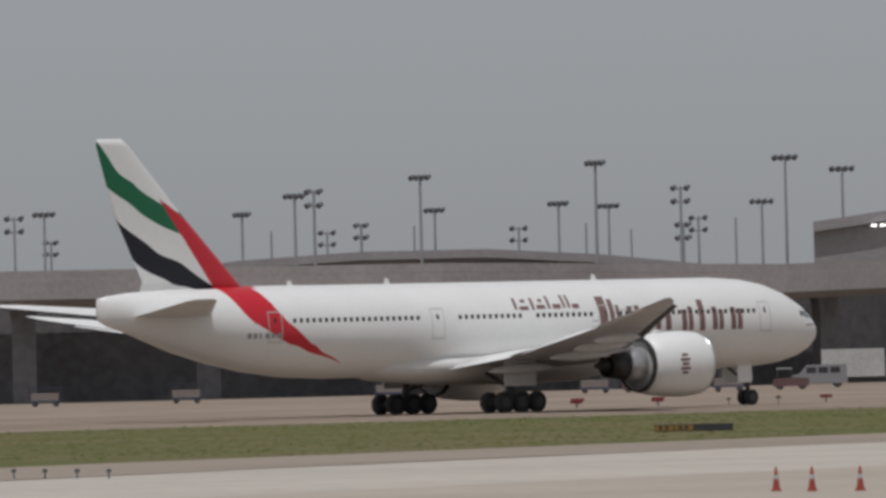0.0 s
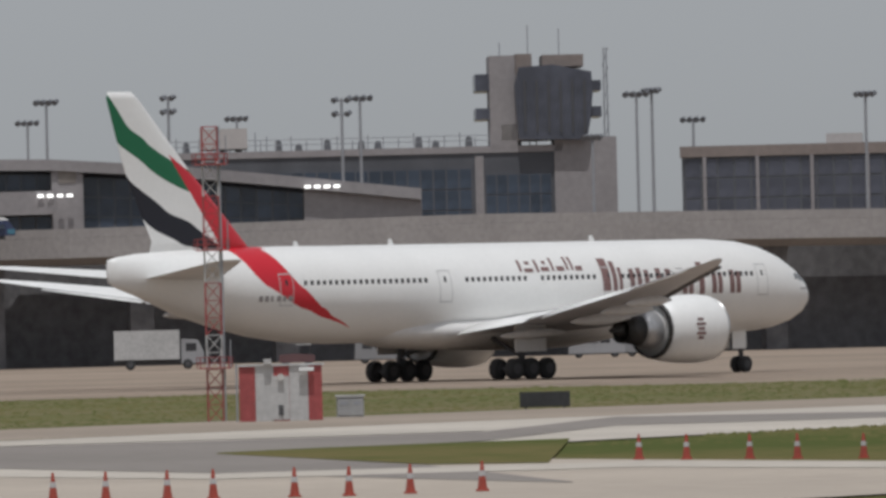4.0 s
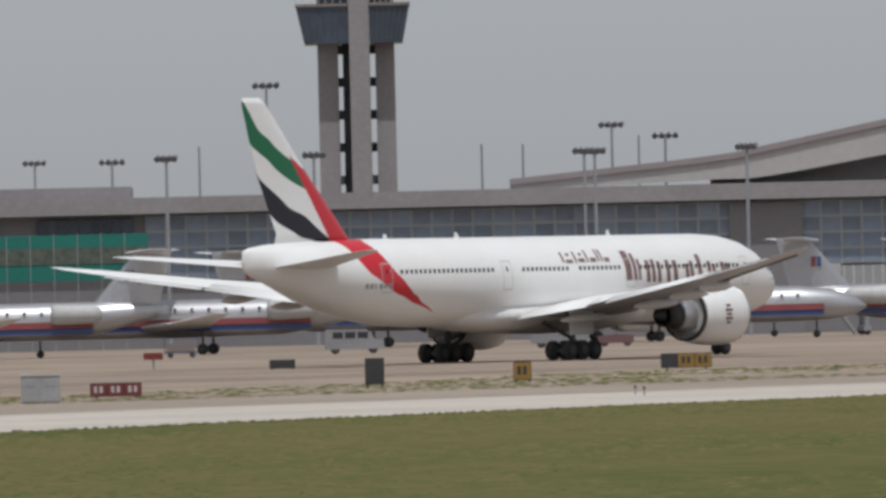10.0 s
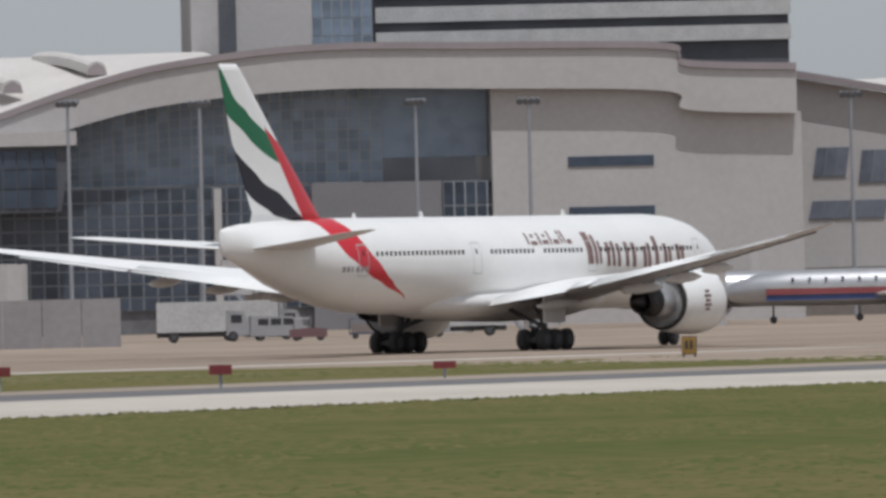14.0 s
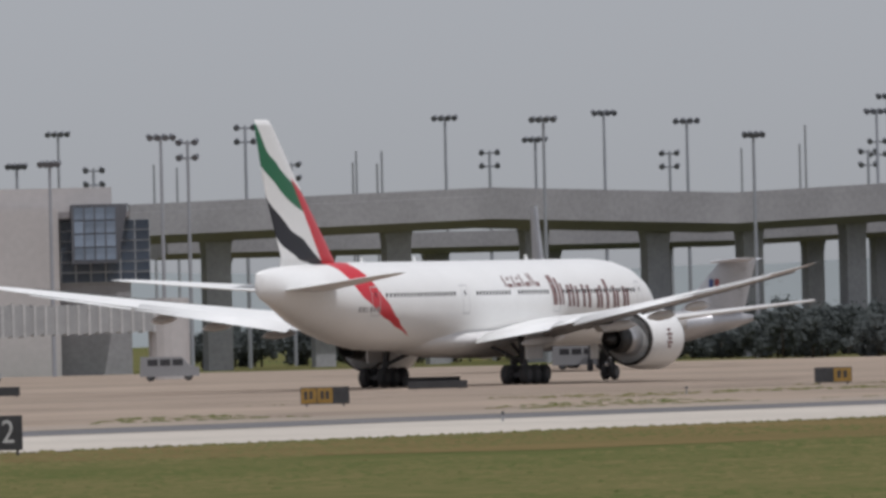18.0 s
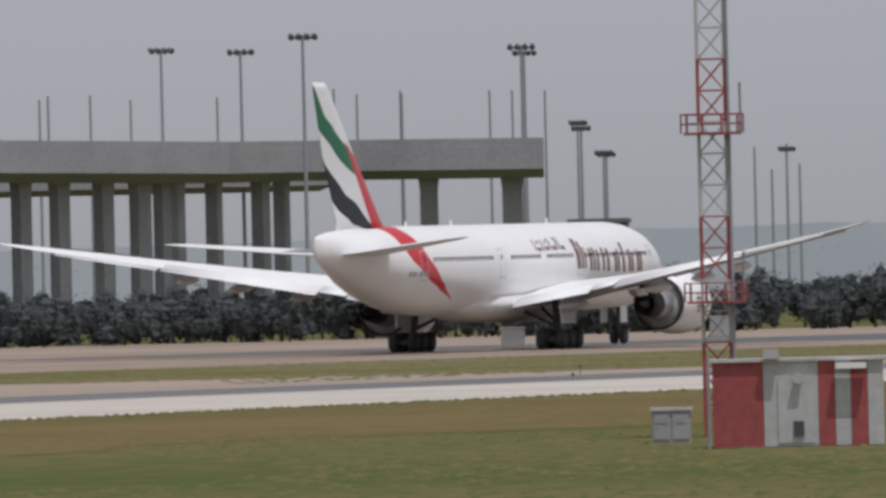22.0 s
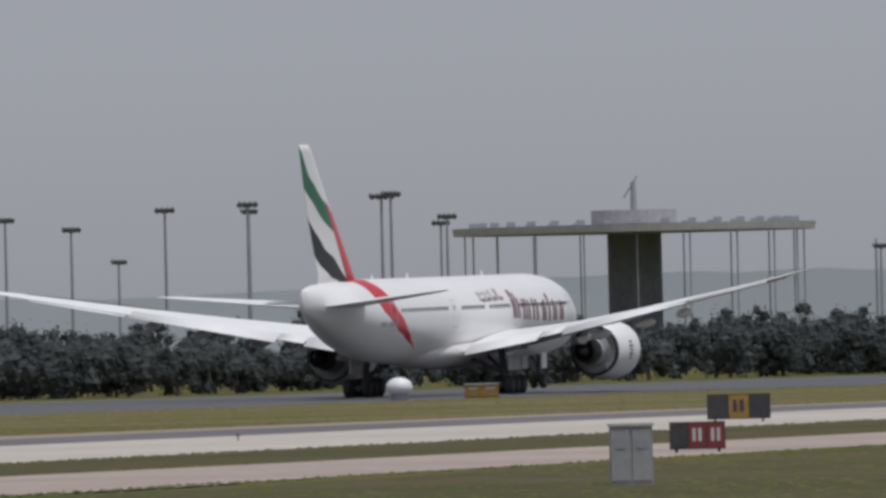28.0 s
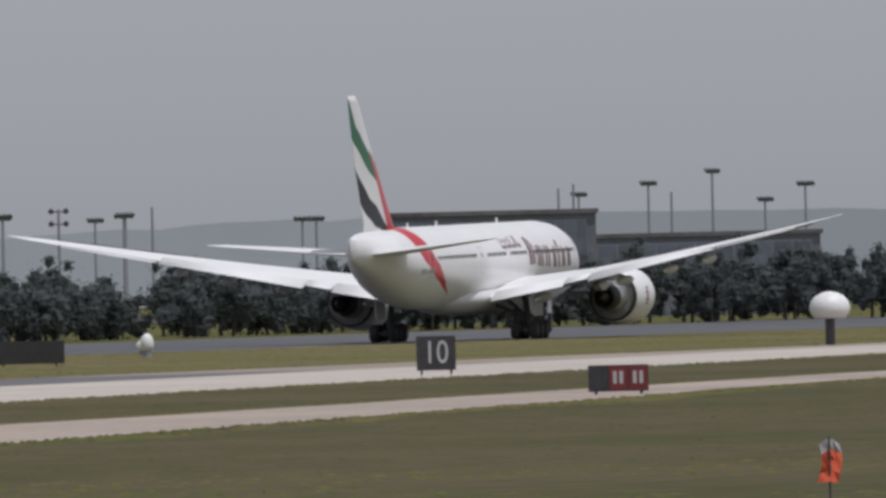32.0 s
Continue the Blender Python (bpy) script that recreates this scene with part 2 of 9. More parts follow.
M = dict(
    grass=mat("mown_grass", (0.084, 0.1, 0.036), 0.95, scale=0.018, fine=0.6, bump=0.4, second=(0.15, 0.129, 0.06), span=(0.84, 1.16), spec=0.0),
    blades=mat("grass_blades", (0.084, 0.1, 0.036), 0.95, scale=0.018, fine=0.6, second=(0.15, 0.13, 0.06), span=(0.78, 1.22), spec=0.0, island=0.22),
    dry_blades=mat("dry_grass_blades", (0.175, 0.155, 0.09), 0.95, scale=0.03, fine=0.6, second=(0.115, 0.112, 0.045), span=(0.75, 1.25), spec=0.0, island=0.3),
    dry=mat("dry_grass", (0.17, 0.15, 0.085), 0.95, scale=0.03, fine=1.0, bump=0.4, second=(0.115, 0.112, 0.042), span=(0.8, 1.2), spec=0.0),
    concrete=mat("pale_concrete", (0.3, 0.252, 0.208), 0.9, vary=0.14, scale=0.03, fine=0.8, spec=0.1),
    pavement=mat("sunlit_tan_pavement", (0.41, 0.357, 0.303), 0.9, vary=0.12, scale=0.04, fine=0.8, spec=0.1),
    white_concrete=mat("bright_concrete", (0.46, 0.42, 0.37), 0.9, vary=0.14, scale=0.05, fine=0.8, spec=0.1),
    apron=mat("apron_concrete", (0.285, 0.228, 0.181), 0.9, vary=0.24, scale=0.02, fine=0.15, spec=0.1),
    asphalt=mat("worn_asphalt", (0.235, 0.212, 0.195), 0.9, vary=0.15, scale=0.03, fine=1.0, spec=0.1),
    joint=mat("dark_concrete_joint", (0.19, 0.155, 0.128), 0.9, vary=0.25, scale=0.1, fine=1.0, spec=0.1),
    # dark base colour stands for the mirage that mirrors the trees
    runway=mat("dark_worn_asphalt", (0.085, 0.086, 0.09), 0.5, vary=0.2, scale=0.03, fine=1.0, spec=0.25),
    rough_grass=mat("rough_unmown_grass", (0.078, 0.08, 0.043), 0.95, scale=0.03, fine=0.5, bump=0.4, second=(0.118, 0.1, 0.063), span=(0.8, 1.2), spec=0.0),
    dark_strip=mat("dark_grey_asphalt_strip", (0.15, 0.147, 0.15), 0.9, vary=0.15, scale=0.03, fine=1.0, spec=0.1),
    pale_grass=mat("dusty_green_grass", (0.112, 0.127, 0.05), 0.95, scale=0.05, fine=0.5, bump=0.4, second=(0.175, 0.15, 0.09), span=(0.8, 1.25), spec=0.0),
    brown_grass=mat("sun_browned_grass", (0.17, 0.128, 0.062), 0.95, scale=0.03, fine=0.8, bump=0.4, second=(0.115, 0.1, 0.045), span=(0.75, 1.2), spec=0.0),
    tyre_dark=mat("tyre_darkened_asphalt", (0.095, 0.085, 0.082), 0.9, vary=0.3, scale=0.05, fine=1.0, spec=0.1),
    deck=mat("weathered_bridge_concrete", (0.3, 0.292, 0.3), 0.9, vary=0.15, scale=0.15, fine=2),
    road_deck=mat("tan_road_deck_concrete", (0.325, 0.304, 0.297), 0.9, vary=0.15, scale=0.15, fine=2),
    pier=mat("grey_pier_concrete", (0.33, 0.33, 0.345), 0.9, vary=0.15, scale=0.2, fine=2),
    tan=mat("tan_precast_concrete", (0.282, 0.265, 0.27), 0.9, vary=0.12, scale=0.1, fine=1.5),
    cream=mat("cream_wall_panel", (0.455, 0.432, 0.424), 0.85, vary=0.07, scale=0.1, fine=1.5),
    hotel_wall=mat("sandy_precast_wall", (0.385, 0.335, 0.325), 0.9, vary=0.12, scale=0.1, fine=1.5),
    hotel_bay=mat("mauve_precast_bay", (0.27, 0.235, 0.24), 0.9, vary=0.12, scale=0.1, fine=1.5),
    hotel_glass=mat("curtained_window_glass", (0.11, 0.105, 0.135), 0.2, vary=0.35, scale=0.3, fine=0.8, random_tone=0.7),
    slat_grey=mat("dark_slat_metal", (0.13, 0.125, 0.13), 0.5, 0.3, vary=0.15, scale=0.6),
    brown=mat("brown_concrete", (0.225, 0.19, 0.175), 0.9, vary=0.12, scale=0.1, fine=1.5),
    roof=mat("pale_roof_membrane", (0.56, 0.53, 0.5), 0.7, vary=0.08, scale=0.1, fine=1.0),
    edge=mat("mauve_roof_fascia", (0.3, 0.26, 0.265), 0.6, vary=0.08, scale=0.2, fine=1.5),
    glass=mat("dark_window_glass", (0.05, 0.065, 0.092), 0.15, vary=0.3, scale=0.2, fine=0.6, random_tone=0.5),
    glass_rows=mat("dark_window_glass_rows", (0.06, 0.072, 0.095), 0.15, vary=0.3, scale=0.2, fine=0.6, island=0.5),
    blue_glass=mat("blue_grey_curtain_glass", (0.185, 0.228, 0.29), 0.2, vary=0.25, scale=0.2, fine=0.6, random_tone=0.6),
    pale_glass=mat("pale_grey_glass", (0.2, 0.225, 0.245), 0.25, vary=0.2, scale=0.2, fine=0.6, random_tone=0.4),
    indigo=mat("blue_violet_window_glass", (0.085, 0.09, 0.115), 0.2, vary=0.25, scale=0.2, fine=0.6, random_tone=0.4),
    frame_dark=mat("dark_window_frame", (0.1, 0.107, 0.12), 0.5),
    mullion=mat("pale_grey_mullion", (0.36, 0.375, 0.39), 0.5, 0.0),
    dim_mullion=mat("dull_blue_grey_mullion", (0.2, 0.215, 0.24), 0.5),
    band_glass=mat("grey_band_window_glass", (0.14, 0.155, 0.19), 0.2, vary=0.25, scale=0.2, fine=0.6, random_tone=0.4),
    # shade of slots, recesses and unlit interiors is put into this dark colour
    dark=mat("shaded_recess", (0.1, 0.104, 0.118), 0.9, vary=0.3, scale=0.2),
    steel=mat("galvanised_steel", (0.3, 0.31, 0.335), 0.6, 0.1, scale=0.5, fine=5),
    dark_steel=mat("dark_painted_steel", (0.075, 0.075, 0.08), 0.65, 0.1, scale=0.5, fine=5),
    lamp_steel=mat("grey_floodlight_housing", (0.15, 0.155, 0.17), 0.6, 0.1, scale=0.5, fine=5),
    lamp_glass=mat("lamp_lens", (0.7, 0.7, 0.68), 0.2),
    pink_concrete=mat("pale_pinkish_concrete", (0.4, 0.335, 0.285), 0.9, scale=0.06, fine=1.2, bump=0.1, second=(0.31, 0.262, 0.225), span=(0.85, 1.15), spec=0.1),
    lit=mat("lit_floodlight", (1.0, 0.97, 0.9), 0.3, emit=1.8),
    white=mat("white_paint", (0.78, 0.78, 0.77), 0.45, vary=0.04, scale=0.4, fine=3),
    wing_grey=mat("grey_wing_paint", (0.56, 0.56, 0.585), 0.5, vary=0.1, scale=0.5, fine=3),
    under_grey=mat("weathered_light_grey_paint", (0.66, 0.65, 0.64), 0.4, vary=0.06, scale=0.5, fine=3),
    metal=mat("bare_metal", (0.5, 0.5, 0.5), 0.3, 0.9, vary=0.1, scale=2),
    core_silver=mat("dull_silver_cowl", (0.45, 0.45, 0.46), 0.35, 0.6, vary=0.15, scale=1.5),
    hot_metal=mat("heat_stained_metal", (0.06, 0.058, 0.057), 0.5, 0.5, vary=0.3, scale=1.5),
    # inner shade of engine ducts and intakes is put into this black
    black=mat("black_void", (0.025, 0.025, 0.027), 0.8),
    rubber=mat("tyre_rubber", (0.04, 0.04, 0.042), 0.85, scale=2, fine=20),
    gold=mat("bronze_lettering_paint", (0.2, 0.115, 0.11), 0.5, vary=0.08),
    seam=mat("panel_seam_grey", (0.5, 0.5, 0.5), 0.5),
    seam_dark=mat("dark_stencil_paint", (0.3, 0.28, 0.28), 0.5),
    cockpit=mat("flight_deck_glass", (0.13, 0.135, 0.145), 0.12),
    cabin=mat("cabin_window", (0.04, 0.04, 0.045), 0.15),
    red=mat("red_paint", (0.5, 0.045, 0.05), 0.5, vary=0.15, scale=0.5, fine=4),
    red_faded=mat("faded_red_paint", (0.33, 0.07, 0.07), 0.6, vary=0.2, scale=0.5, fine=4),
    white_faded=mat("faded_white_paint", (0.46, 0.455, 0.45), 0.6, vary=0.15, scale=0.5, fine=4),
    orange=mat("orange_fabric", (0.8, 0.14, 0.06), 0.8, vary=0.15, scale=2),
    cone=mat("orange_red_plastic", (0.32, 0.055, 0.035), 0.6, vary=0.15, scale=3),
    yellow=mat("yellow_sign_face", (0.27, 0.16, 0.032), 0.6, vary=0.25, scale=2),
    sign_black=mat("black_sign_face", (0.035, 0.035, 0.037), 0.6, vary=0.25, scale=2),
    sign_red=mat("red_sign_face", (0.17, 0.025, 0.027), 0.5, vary=0.1, scale=2),
    sign_white=mat("weathered_sign_legend", (0.45, 0.45, 0.44), 0.6),
    panel_grey=mat("grey_wall_panel", (0.2, 0.195, 0.205), 0.7, vary=0.08, scale=0.2, fine=2),
    box_grey=mat("grey_cabinet_paint", (0.32, 0.32, 0.32), 0.6, vary=0.1, scale=1, fine=5),
    train_blue=mat("blue_train_paint", (0.045, 0.06, 0.13), 0.45, vary=0.15),
    train_teal=mat("teal_train_paint", (0.07, 0.2, 0.28), 0.45, vary=0.15),
    green=mat("green_mesh_screen", (0.015, 0.16, 0.13), 0.8, vary=0.12, scale=0.2, fine=2),
    lattice=mat("olive_lattice", (0.09, 0.105, 0.085), 0.85, vary=0.35, scale=1.0, fine=4),
    wood=mat("weathered_post", (0.075, 0.068, 0.062), 0.9, vary=0.3, scale=2, fine=12, bump=0.4),
    slate=mat("slate_grey_cladding", (0.17, 0.18, 0.205), 0.8, vary=0.2, scale=0.2, fine=1.5),
    # holds the shade under road and terminal; dark far buildings share it
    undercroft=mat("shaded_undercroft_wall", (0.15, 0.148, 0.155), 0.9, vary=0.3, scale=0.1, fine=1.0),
    # leaf colour is paled and greyed to hold the haze before the trees
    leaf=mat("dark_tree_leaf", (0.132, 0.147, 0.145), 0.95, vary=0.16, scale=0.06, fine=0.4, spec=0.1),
    bark=mat("tree_bark", (0.08, 0.065, 0.05), 0.95, scale=1, fine=6),
    # pale blue haze is put into the hills' base colour
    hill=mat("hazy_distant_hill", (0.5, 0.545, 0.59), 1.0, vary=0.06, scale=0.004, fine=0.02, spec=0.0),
    jet_silver=mat("polished_aluminium_skin", (0.46, 0.46, 0.475), 0.42, 0.7, vary=0.12, scale=0.5),
    jet_red=mat("red_cheat_line", (0.28, 0.07, 0.075), 0.5),
    jet_blue=mat("blue_cheat_line", (0.05, 0.08, 0.22), 0.4),
    van=mat("vehicle_paint", (0.28, 0.28, 0.29), 0.45, vary=0.15, random_tone=0.8),
    cart=mat("cart_paint", (0.055, 0.065, 0.11), 0.5, vary=0.15, random_tone=0.8),
    tug=mat("tug_paint", (0.14, 0.075, 0.08), 0.5, vary=0.15, random_tone=0.8),
)


def let_light_through(m, share):
    """Thin blades: part of the light that falls on one side glows out of the other."""
    nt = m.node_tree
    b, out = nt.nodes["Principled BSDF"], nt.nodes["Material Output"]
    thin, mix = nt.nodes.new("ShaderNodeBsdfTranslucent"), nt.nodes.new("ShaderNodeMixShader")
    mix.inputs[0].default_value = share
    nt.links.new(b.inputs["Base Color"].links[0].from_socket, thin.inputs[0])
    nt.links.new(b.outputs[0], mix.inputs[1]), nt.links.new(thin.outputs[0], mix.inputs[2])
    nt.links.new(mix.outputs[0], out.inputs["Surface"])


let_light_through(M["leaf"], 0.5)


def livery():
    """White skin with the flag bands: green, white and black on the fin, and one red sweep from its leading edge down round the body."""
    m = bpy.data.materials.new("white_airliner_paint_with_flag_bands")
    m.use_nodes = True
    nt = m.node_tree
    b = nt.nodes["Principled BSDF"]
    b.inputs["Roughness"].default_value = 0.32
    tc, sep = nt.nodes.new("ShaderNodeTexCoord"), nt.nodes.new("ShaderNodeSeparateXYZ")
    nt.links.new(tc.outputs["Object"], sep.inputs[0])
    Z = sep.outputs[2]

    def op(kind, a, c, d=None):
        n = nt.nodes.new("ShaderNodeMath")
        n.operation = kind
        for i, v in enumerate((a, c, d)):
            if v is None:
                continue
            if isinstance(v, (int, float)):
                n.inputs[i].default_value = v
            else:
                nt.links.new(v, n.inputs[i])
        return n.outputs[0]

    X = op("SUBTRACT", sep.outputs[0], 0.4)

    def line(source, pts, lo, hi):
        """A broken line over source: pts are (source, value), values between lo and hi."""
        s0, s1 = pts[0][0], pts[-1][0]
        ramp = nt.nodes.new("ShaderNodeValToRGB")
        ramp.color_ramp.interpolation = "CARDINAL"
        el = ramp.color_ramp.elements
        while len(el) < len(pts):
            el.new(0.5)
        for e, (s, v) in zip(el, pts):
            e.position = (s - s0) / (s1 - s0)
            g = (v - lo) / (hi - lo)
            e.color = (g, g, g, 1)
        nt.links.new(op("DIVIDE", op("SUBTRACT", source, s0), s1 - s0), ramp.inputs[0])
        return op("MULTIPLY_ADD", ramp.outputs[0], hi - lo, lo)

    def both(*ms):
        out = ms[0]
        for k in ms[1:]:
            out = op("MULTIPLY", out, k)
        return out

    gt = lambda a, c: op("GREATER_THAN", a, c)
    lt = lambda a, c: op("LESS_THAN", a, c)
    fin = gt(Z, 8.62)
    inner = op("MULTIPLY_ADD", op("SUBTRACT", X, -26.6), -1.33, 14.55)
    outer = op("MULTIPLY_ADD", op("SUBTRACT", X, -26.6), -0.6, 14.6)
    red_fin = both(fin, gt(Z, inner), lt(Z, outer), lt(X, -19.0))
    g_up = line(X, [(-32.2, 18.9), (-30.3, 16.7), (-28.4, 15.3), (-25.0, 13.7)], 8, 20)
    g_lo = line(X, [(-32.2, 16.6), (-30.9, 15.4), (-28.4, 13.8), (-25.0, 12.3)], 8, 20)
    k_up = line(X, [(-31.5, 14.4), (-30.0, 13.1), (-27.2, 11.3), (-24.5, 10.1), (-21.5, 8.5)], 6, 20)
    k_lo = line(X, [(-31.0, 12.4), (-28.7, 10.5), (-26.0, 9.2), (-24.1, 8.7), (-21.5, 8.2)], 6, 20)
    below = op("SUBTRACT", 1.0, red_fin)
    green = both(fin, lt(Z, g_up), gt(Z, g_lo), below)
    black = both(fin, lt(Z, k_up), gt(Z, k_lo), below)
    xl = line(Z, [(3.5, -13.0), (4.2, -15.6), (4.86, -17.8), (6.3, -20.7), (8.8, -22.4)], -24, -10)
    xr = line(Z, [(3.5, -13.0), (4.2, -14.7), (4.9, -16.1), (6.3, -18.0), (8.8, -19.6)], -24, -10)
    red_body = both(lt(Z, 8.82), gt(Z, 3.5), gt(X, xl), lt(X, xr))
    noise_a, noise_b = nt.nodes.new("ShaderNodeTexNoise"), nt.nodes.new("ShaderNodeTexNoise")
    for n, s in ((noise_a, 0.35), (noise_b, 4.0)):
        n.inputs["Scale"].default_value, n.inputs["Detail"].default_value = s, 4
        nt.links.new(tc.outputs["Object"], n.inputs["Vector"])
    dirt = op("MULTIPLY_ADD", op("ADD", noise_a.outputs[0], noise_b.outputs[0]), 0.08, 0.70)
    comb = nt.nodes.new("ShaderNodeCombineColor")
    for i, k in enumerate((1.0, 0.995, 0.98)):
        nt.links.new(op("MULTIPLY", dirt, k), comb.inputs[i])
    last = comb.outputs[0]
    for mask, col in ((green, (0.012, 0.135, 0.06)), (black, (0.012, 0.013, 0.022)), (red_fin, (0.55, 0.02, 0.035)), (red_body, (0.55, 0.02, 0.035))):
        mix = nt.nodes.new("ShaderNodeMix")
        mix.data_type = "RGBA"
        nt.links.new(mask, mix.inputs[0])
        nt.links.new(last, mix.inputs[6])
        mix.inputs[7].default_value = (*col, 1)
        last = mix.outputs[2]
    nt.links.new(last, b.inputs["Base Color"])
    return m


M["livery"] = livery()


# ---- tools ----
def part(name, bm, material, parent=None, label="", smooth=False):
    me = bpy.data.meshes.new(name)
    bmesh.ops.recalc_face_normals(bm, faces=bm.faces)
    bm.to_mesh(me)
    bm.free()
    if smooth:
        me.shade_smooth()
    me.materials.append(material)
    ob = new(name, me)
    if parent:
        ob.parent = parent
    return tagged(ob, label)


def twin(ob, m, parent=None):
    """Another piece on the same mesh."""
    o = new(ob.name.split(".")[0], ob.data)
    o.parent = parent or ob.parent
    o.matrix_basis = m
    return o


def base(name, m, label, category, group="", kind=""):
    e = new(name)
    e.empty_display_size = 0.5
    e.matrix_basis = m
    return tagged(e, label, category, group, kind)


def box(bm, x0, x1, y0, y1, z0, z1, top=1.0):
    """A block; top: how much of its length and depth is left at the top."""
    cx, cy = (x0 + x1) / 2, (y0 + y1) / 2
    v = [bm.verts.new(p) for p in ((x0, y0, z0), (x1, y0, z0), (x1, y1, z0), (x0, y1, z0))]
    w = [bm.verts.new((cx + (x - cx) * top, cy + (y - cy) * top, z1)) for x, y in ((x0, y0), (x1, y0), (x1, y1), (x0, y1))]
    for f in ((v[3], v[2], v[1], v[0]), w, *((v[i], v[(i + 1) % 4], w[(i + 1) % 4], w[i]) for i in range(4))):
        bm.faces.new(f)
    return bm


def boxes(*rows):
    bm = bmesh.new()
    for r in rows:
        box(bm, *r)
    return bm


def tube(bm, a, b, r0, r1=None, n=8):
    """A rod from a to b."""
    a, b = Vector(a), Vector(b)
    r1 = r0 if r1 is None else r1
    d = (b - a).normalized()
    s = d.orthogonal().normalized()
    t = d.cross(s)
    rings = []
    for c, r in ((a, r0), (b, r1)):
        rings.append([bm.verts.new(c + r * (math.cos(k * math.tau / n) * s + math.sin(k * math.tau / n) * t)) for k in range(n)])
    for k in range(n):
        bm.faces.new((rings[0][k], rings[0][(k + 1) % n], rings[1][(k + 1) % n], rings[1][k]))
    bm.faces.new(rings[0][::-1]), bm.faces.new(rings[1])
    return bm


def rods(*rows, n=8):
    bm = bmesh.new()
    for r in rows:
        tube(bm, *r, n=n)
    return bm


def prism(bm, outline, y0, y1):
    """An upright outline of (x, z) corners, pulled from y0 to y1."""
    a = [bm.verts.new((x, y0, z)) for x, z in outline]
    b = [bm.verts.new((x, y1, z)) for x, z in outline]
    n = len(outline)
    bm.faces.new(a), bm.faces.new(b[::-1])
    for i in range(n):
        bm.faces.new((a[i], b[i], b[(i + 1) % n], a[(i + 1) % n]))
    return bm


def loft(bm, rings, cap=True):
    vs = [[bm.verts.new(p) for p in r] for r in rings]
    n = len(vs[0])
    for a, b in zip(vs, vs[1:]):
        for i in range(n):
            bm.faces.new((a[i], a[(i + 1) % n], b[(i + 1) % n], b[i]))
    if cap:
        bm.faces.new(vs[0][::-1]), bm.faces.new(vs[-1])
    return bm


def lathe(bm, profile, centre=(0, 0, 0), n=32):
    """Turns (x, r) corners about an axis along x."""
    cx, cy, cz = centre
    return loft(bm, [[(cx + x, cy + r * math.cos(k * math.tau / n), cz + r * math.sin(k * math.tau / n)) for k in range(n)] for x, r in profile], cap=True)


def curve_at(pts, x):
    """Smooth value at x through (x, value) points."""
    for (x0, v0), (x1, v1) in zip(pts, pts[1:]):
        if x <= x1:
            k = (x - x0) / (x1 - x0)
            return v0 + (v1 - v0) * k
    return pts[-1][1]


def panes(parent, u0, u1, z0, z1, nx, nz, y, material, name="pane", gap=0.07):
    """Glass panes in rows, each an object; they stand proud of their frame plate at y."""
    w, h = (u1 - u0) / nx, (z1 - z0) / nz
    g = gap * min(w, h)
    first = part(name, boxes((-w / 2 + g, w / 2 - g, -0.06, 0.0, -h / 2 + g, h / 2 - g)), material, parent)
    first.location = (u0 + w / 2, y, z0 + h / 2)
    for i in range(nx):
        for j in range(nz):
            if i or j:
                twin(first, Matrix.Translation((u0 + (i + 0.5) * w, y, z0 + (j + 0.5) * h)), parent)


def glazing(parent, u0, u1, z0, z1, nx, nz, y, material, frame_material=None, name="window", joined=False):
    win = part(name, boxes((u0, u1, y - 0.1, y + 0.3, z0, z1)), frame_material or M["mullion"], parent)
    if joined:
        w, h = (u1 - u0) / nx, (z1 - z0) / nz
        g = 0.07 * min(w, h)
        rows = [(u0 + i * w + g, u0 + (i + 1) * w - g, y - 0.16, y - 0.1, z0 + j * h + g, z0 + (j + 1) * h - g) for i in range(nx) for j in range(nz)]
        tagged(part("panes", boxes(*rows), material, win, "rows of dark panes"), kind="stuff")
        return win
    panes(win, u0, u1, z0, z1, nx, nz, y - 0.1, material)
    return win


def slope_glass(parent, u0, u1, low, top, nx, y, material, floors=4):
    """Tall glass under a curved roof: one strip of panes a bay, cut off along the curve top(u)."""
    win = part("window", prism(bmesh.new(), [(u0, low)] + [(u0 + (u1 - u0) * k / 12, top(u0 + (u1 - u0) * k / 12)) for k in range(13)] + [(u1, low)], y, y + 0.4), M["frame_dark"] if material == M["glass"] else M["mullion"], parent)
    for i in range(nx):
        a, b = u0 + (u1 - u0) * (i + 0.07) / nx, u0 + (u1 - u0) * (i + 0.93) / nx
        ta, tb = top(a), top(b)
        for j in range(floors):
            p, q = (j + 0.05) / floors, (j + 0.95) / floors
            part("pane", prism(bmesh.new(), [(a, low + (ta - low) * p), (b, low + (tb - low) * p), (b, low + (tb - low) * q), (a, low + (ta - low) * q)], y - 0.08, y - 0.002), material, win)
    return win


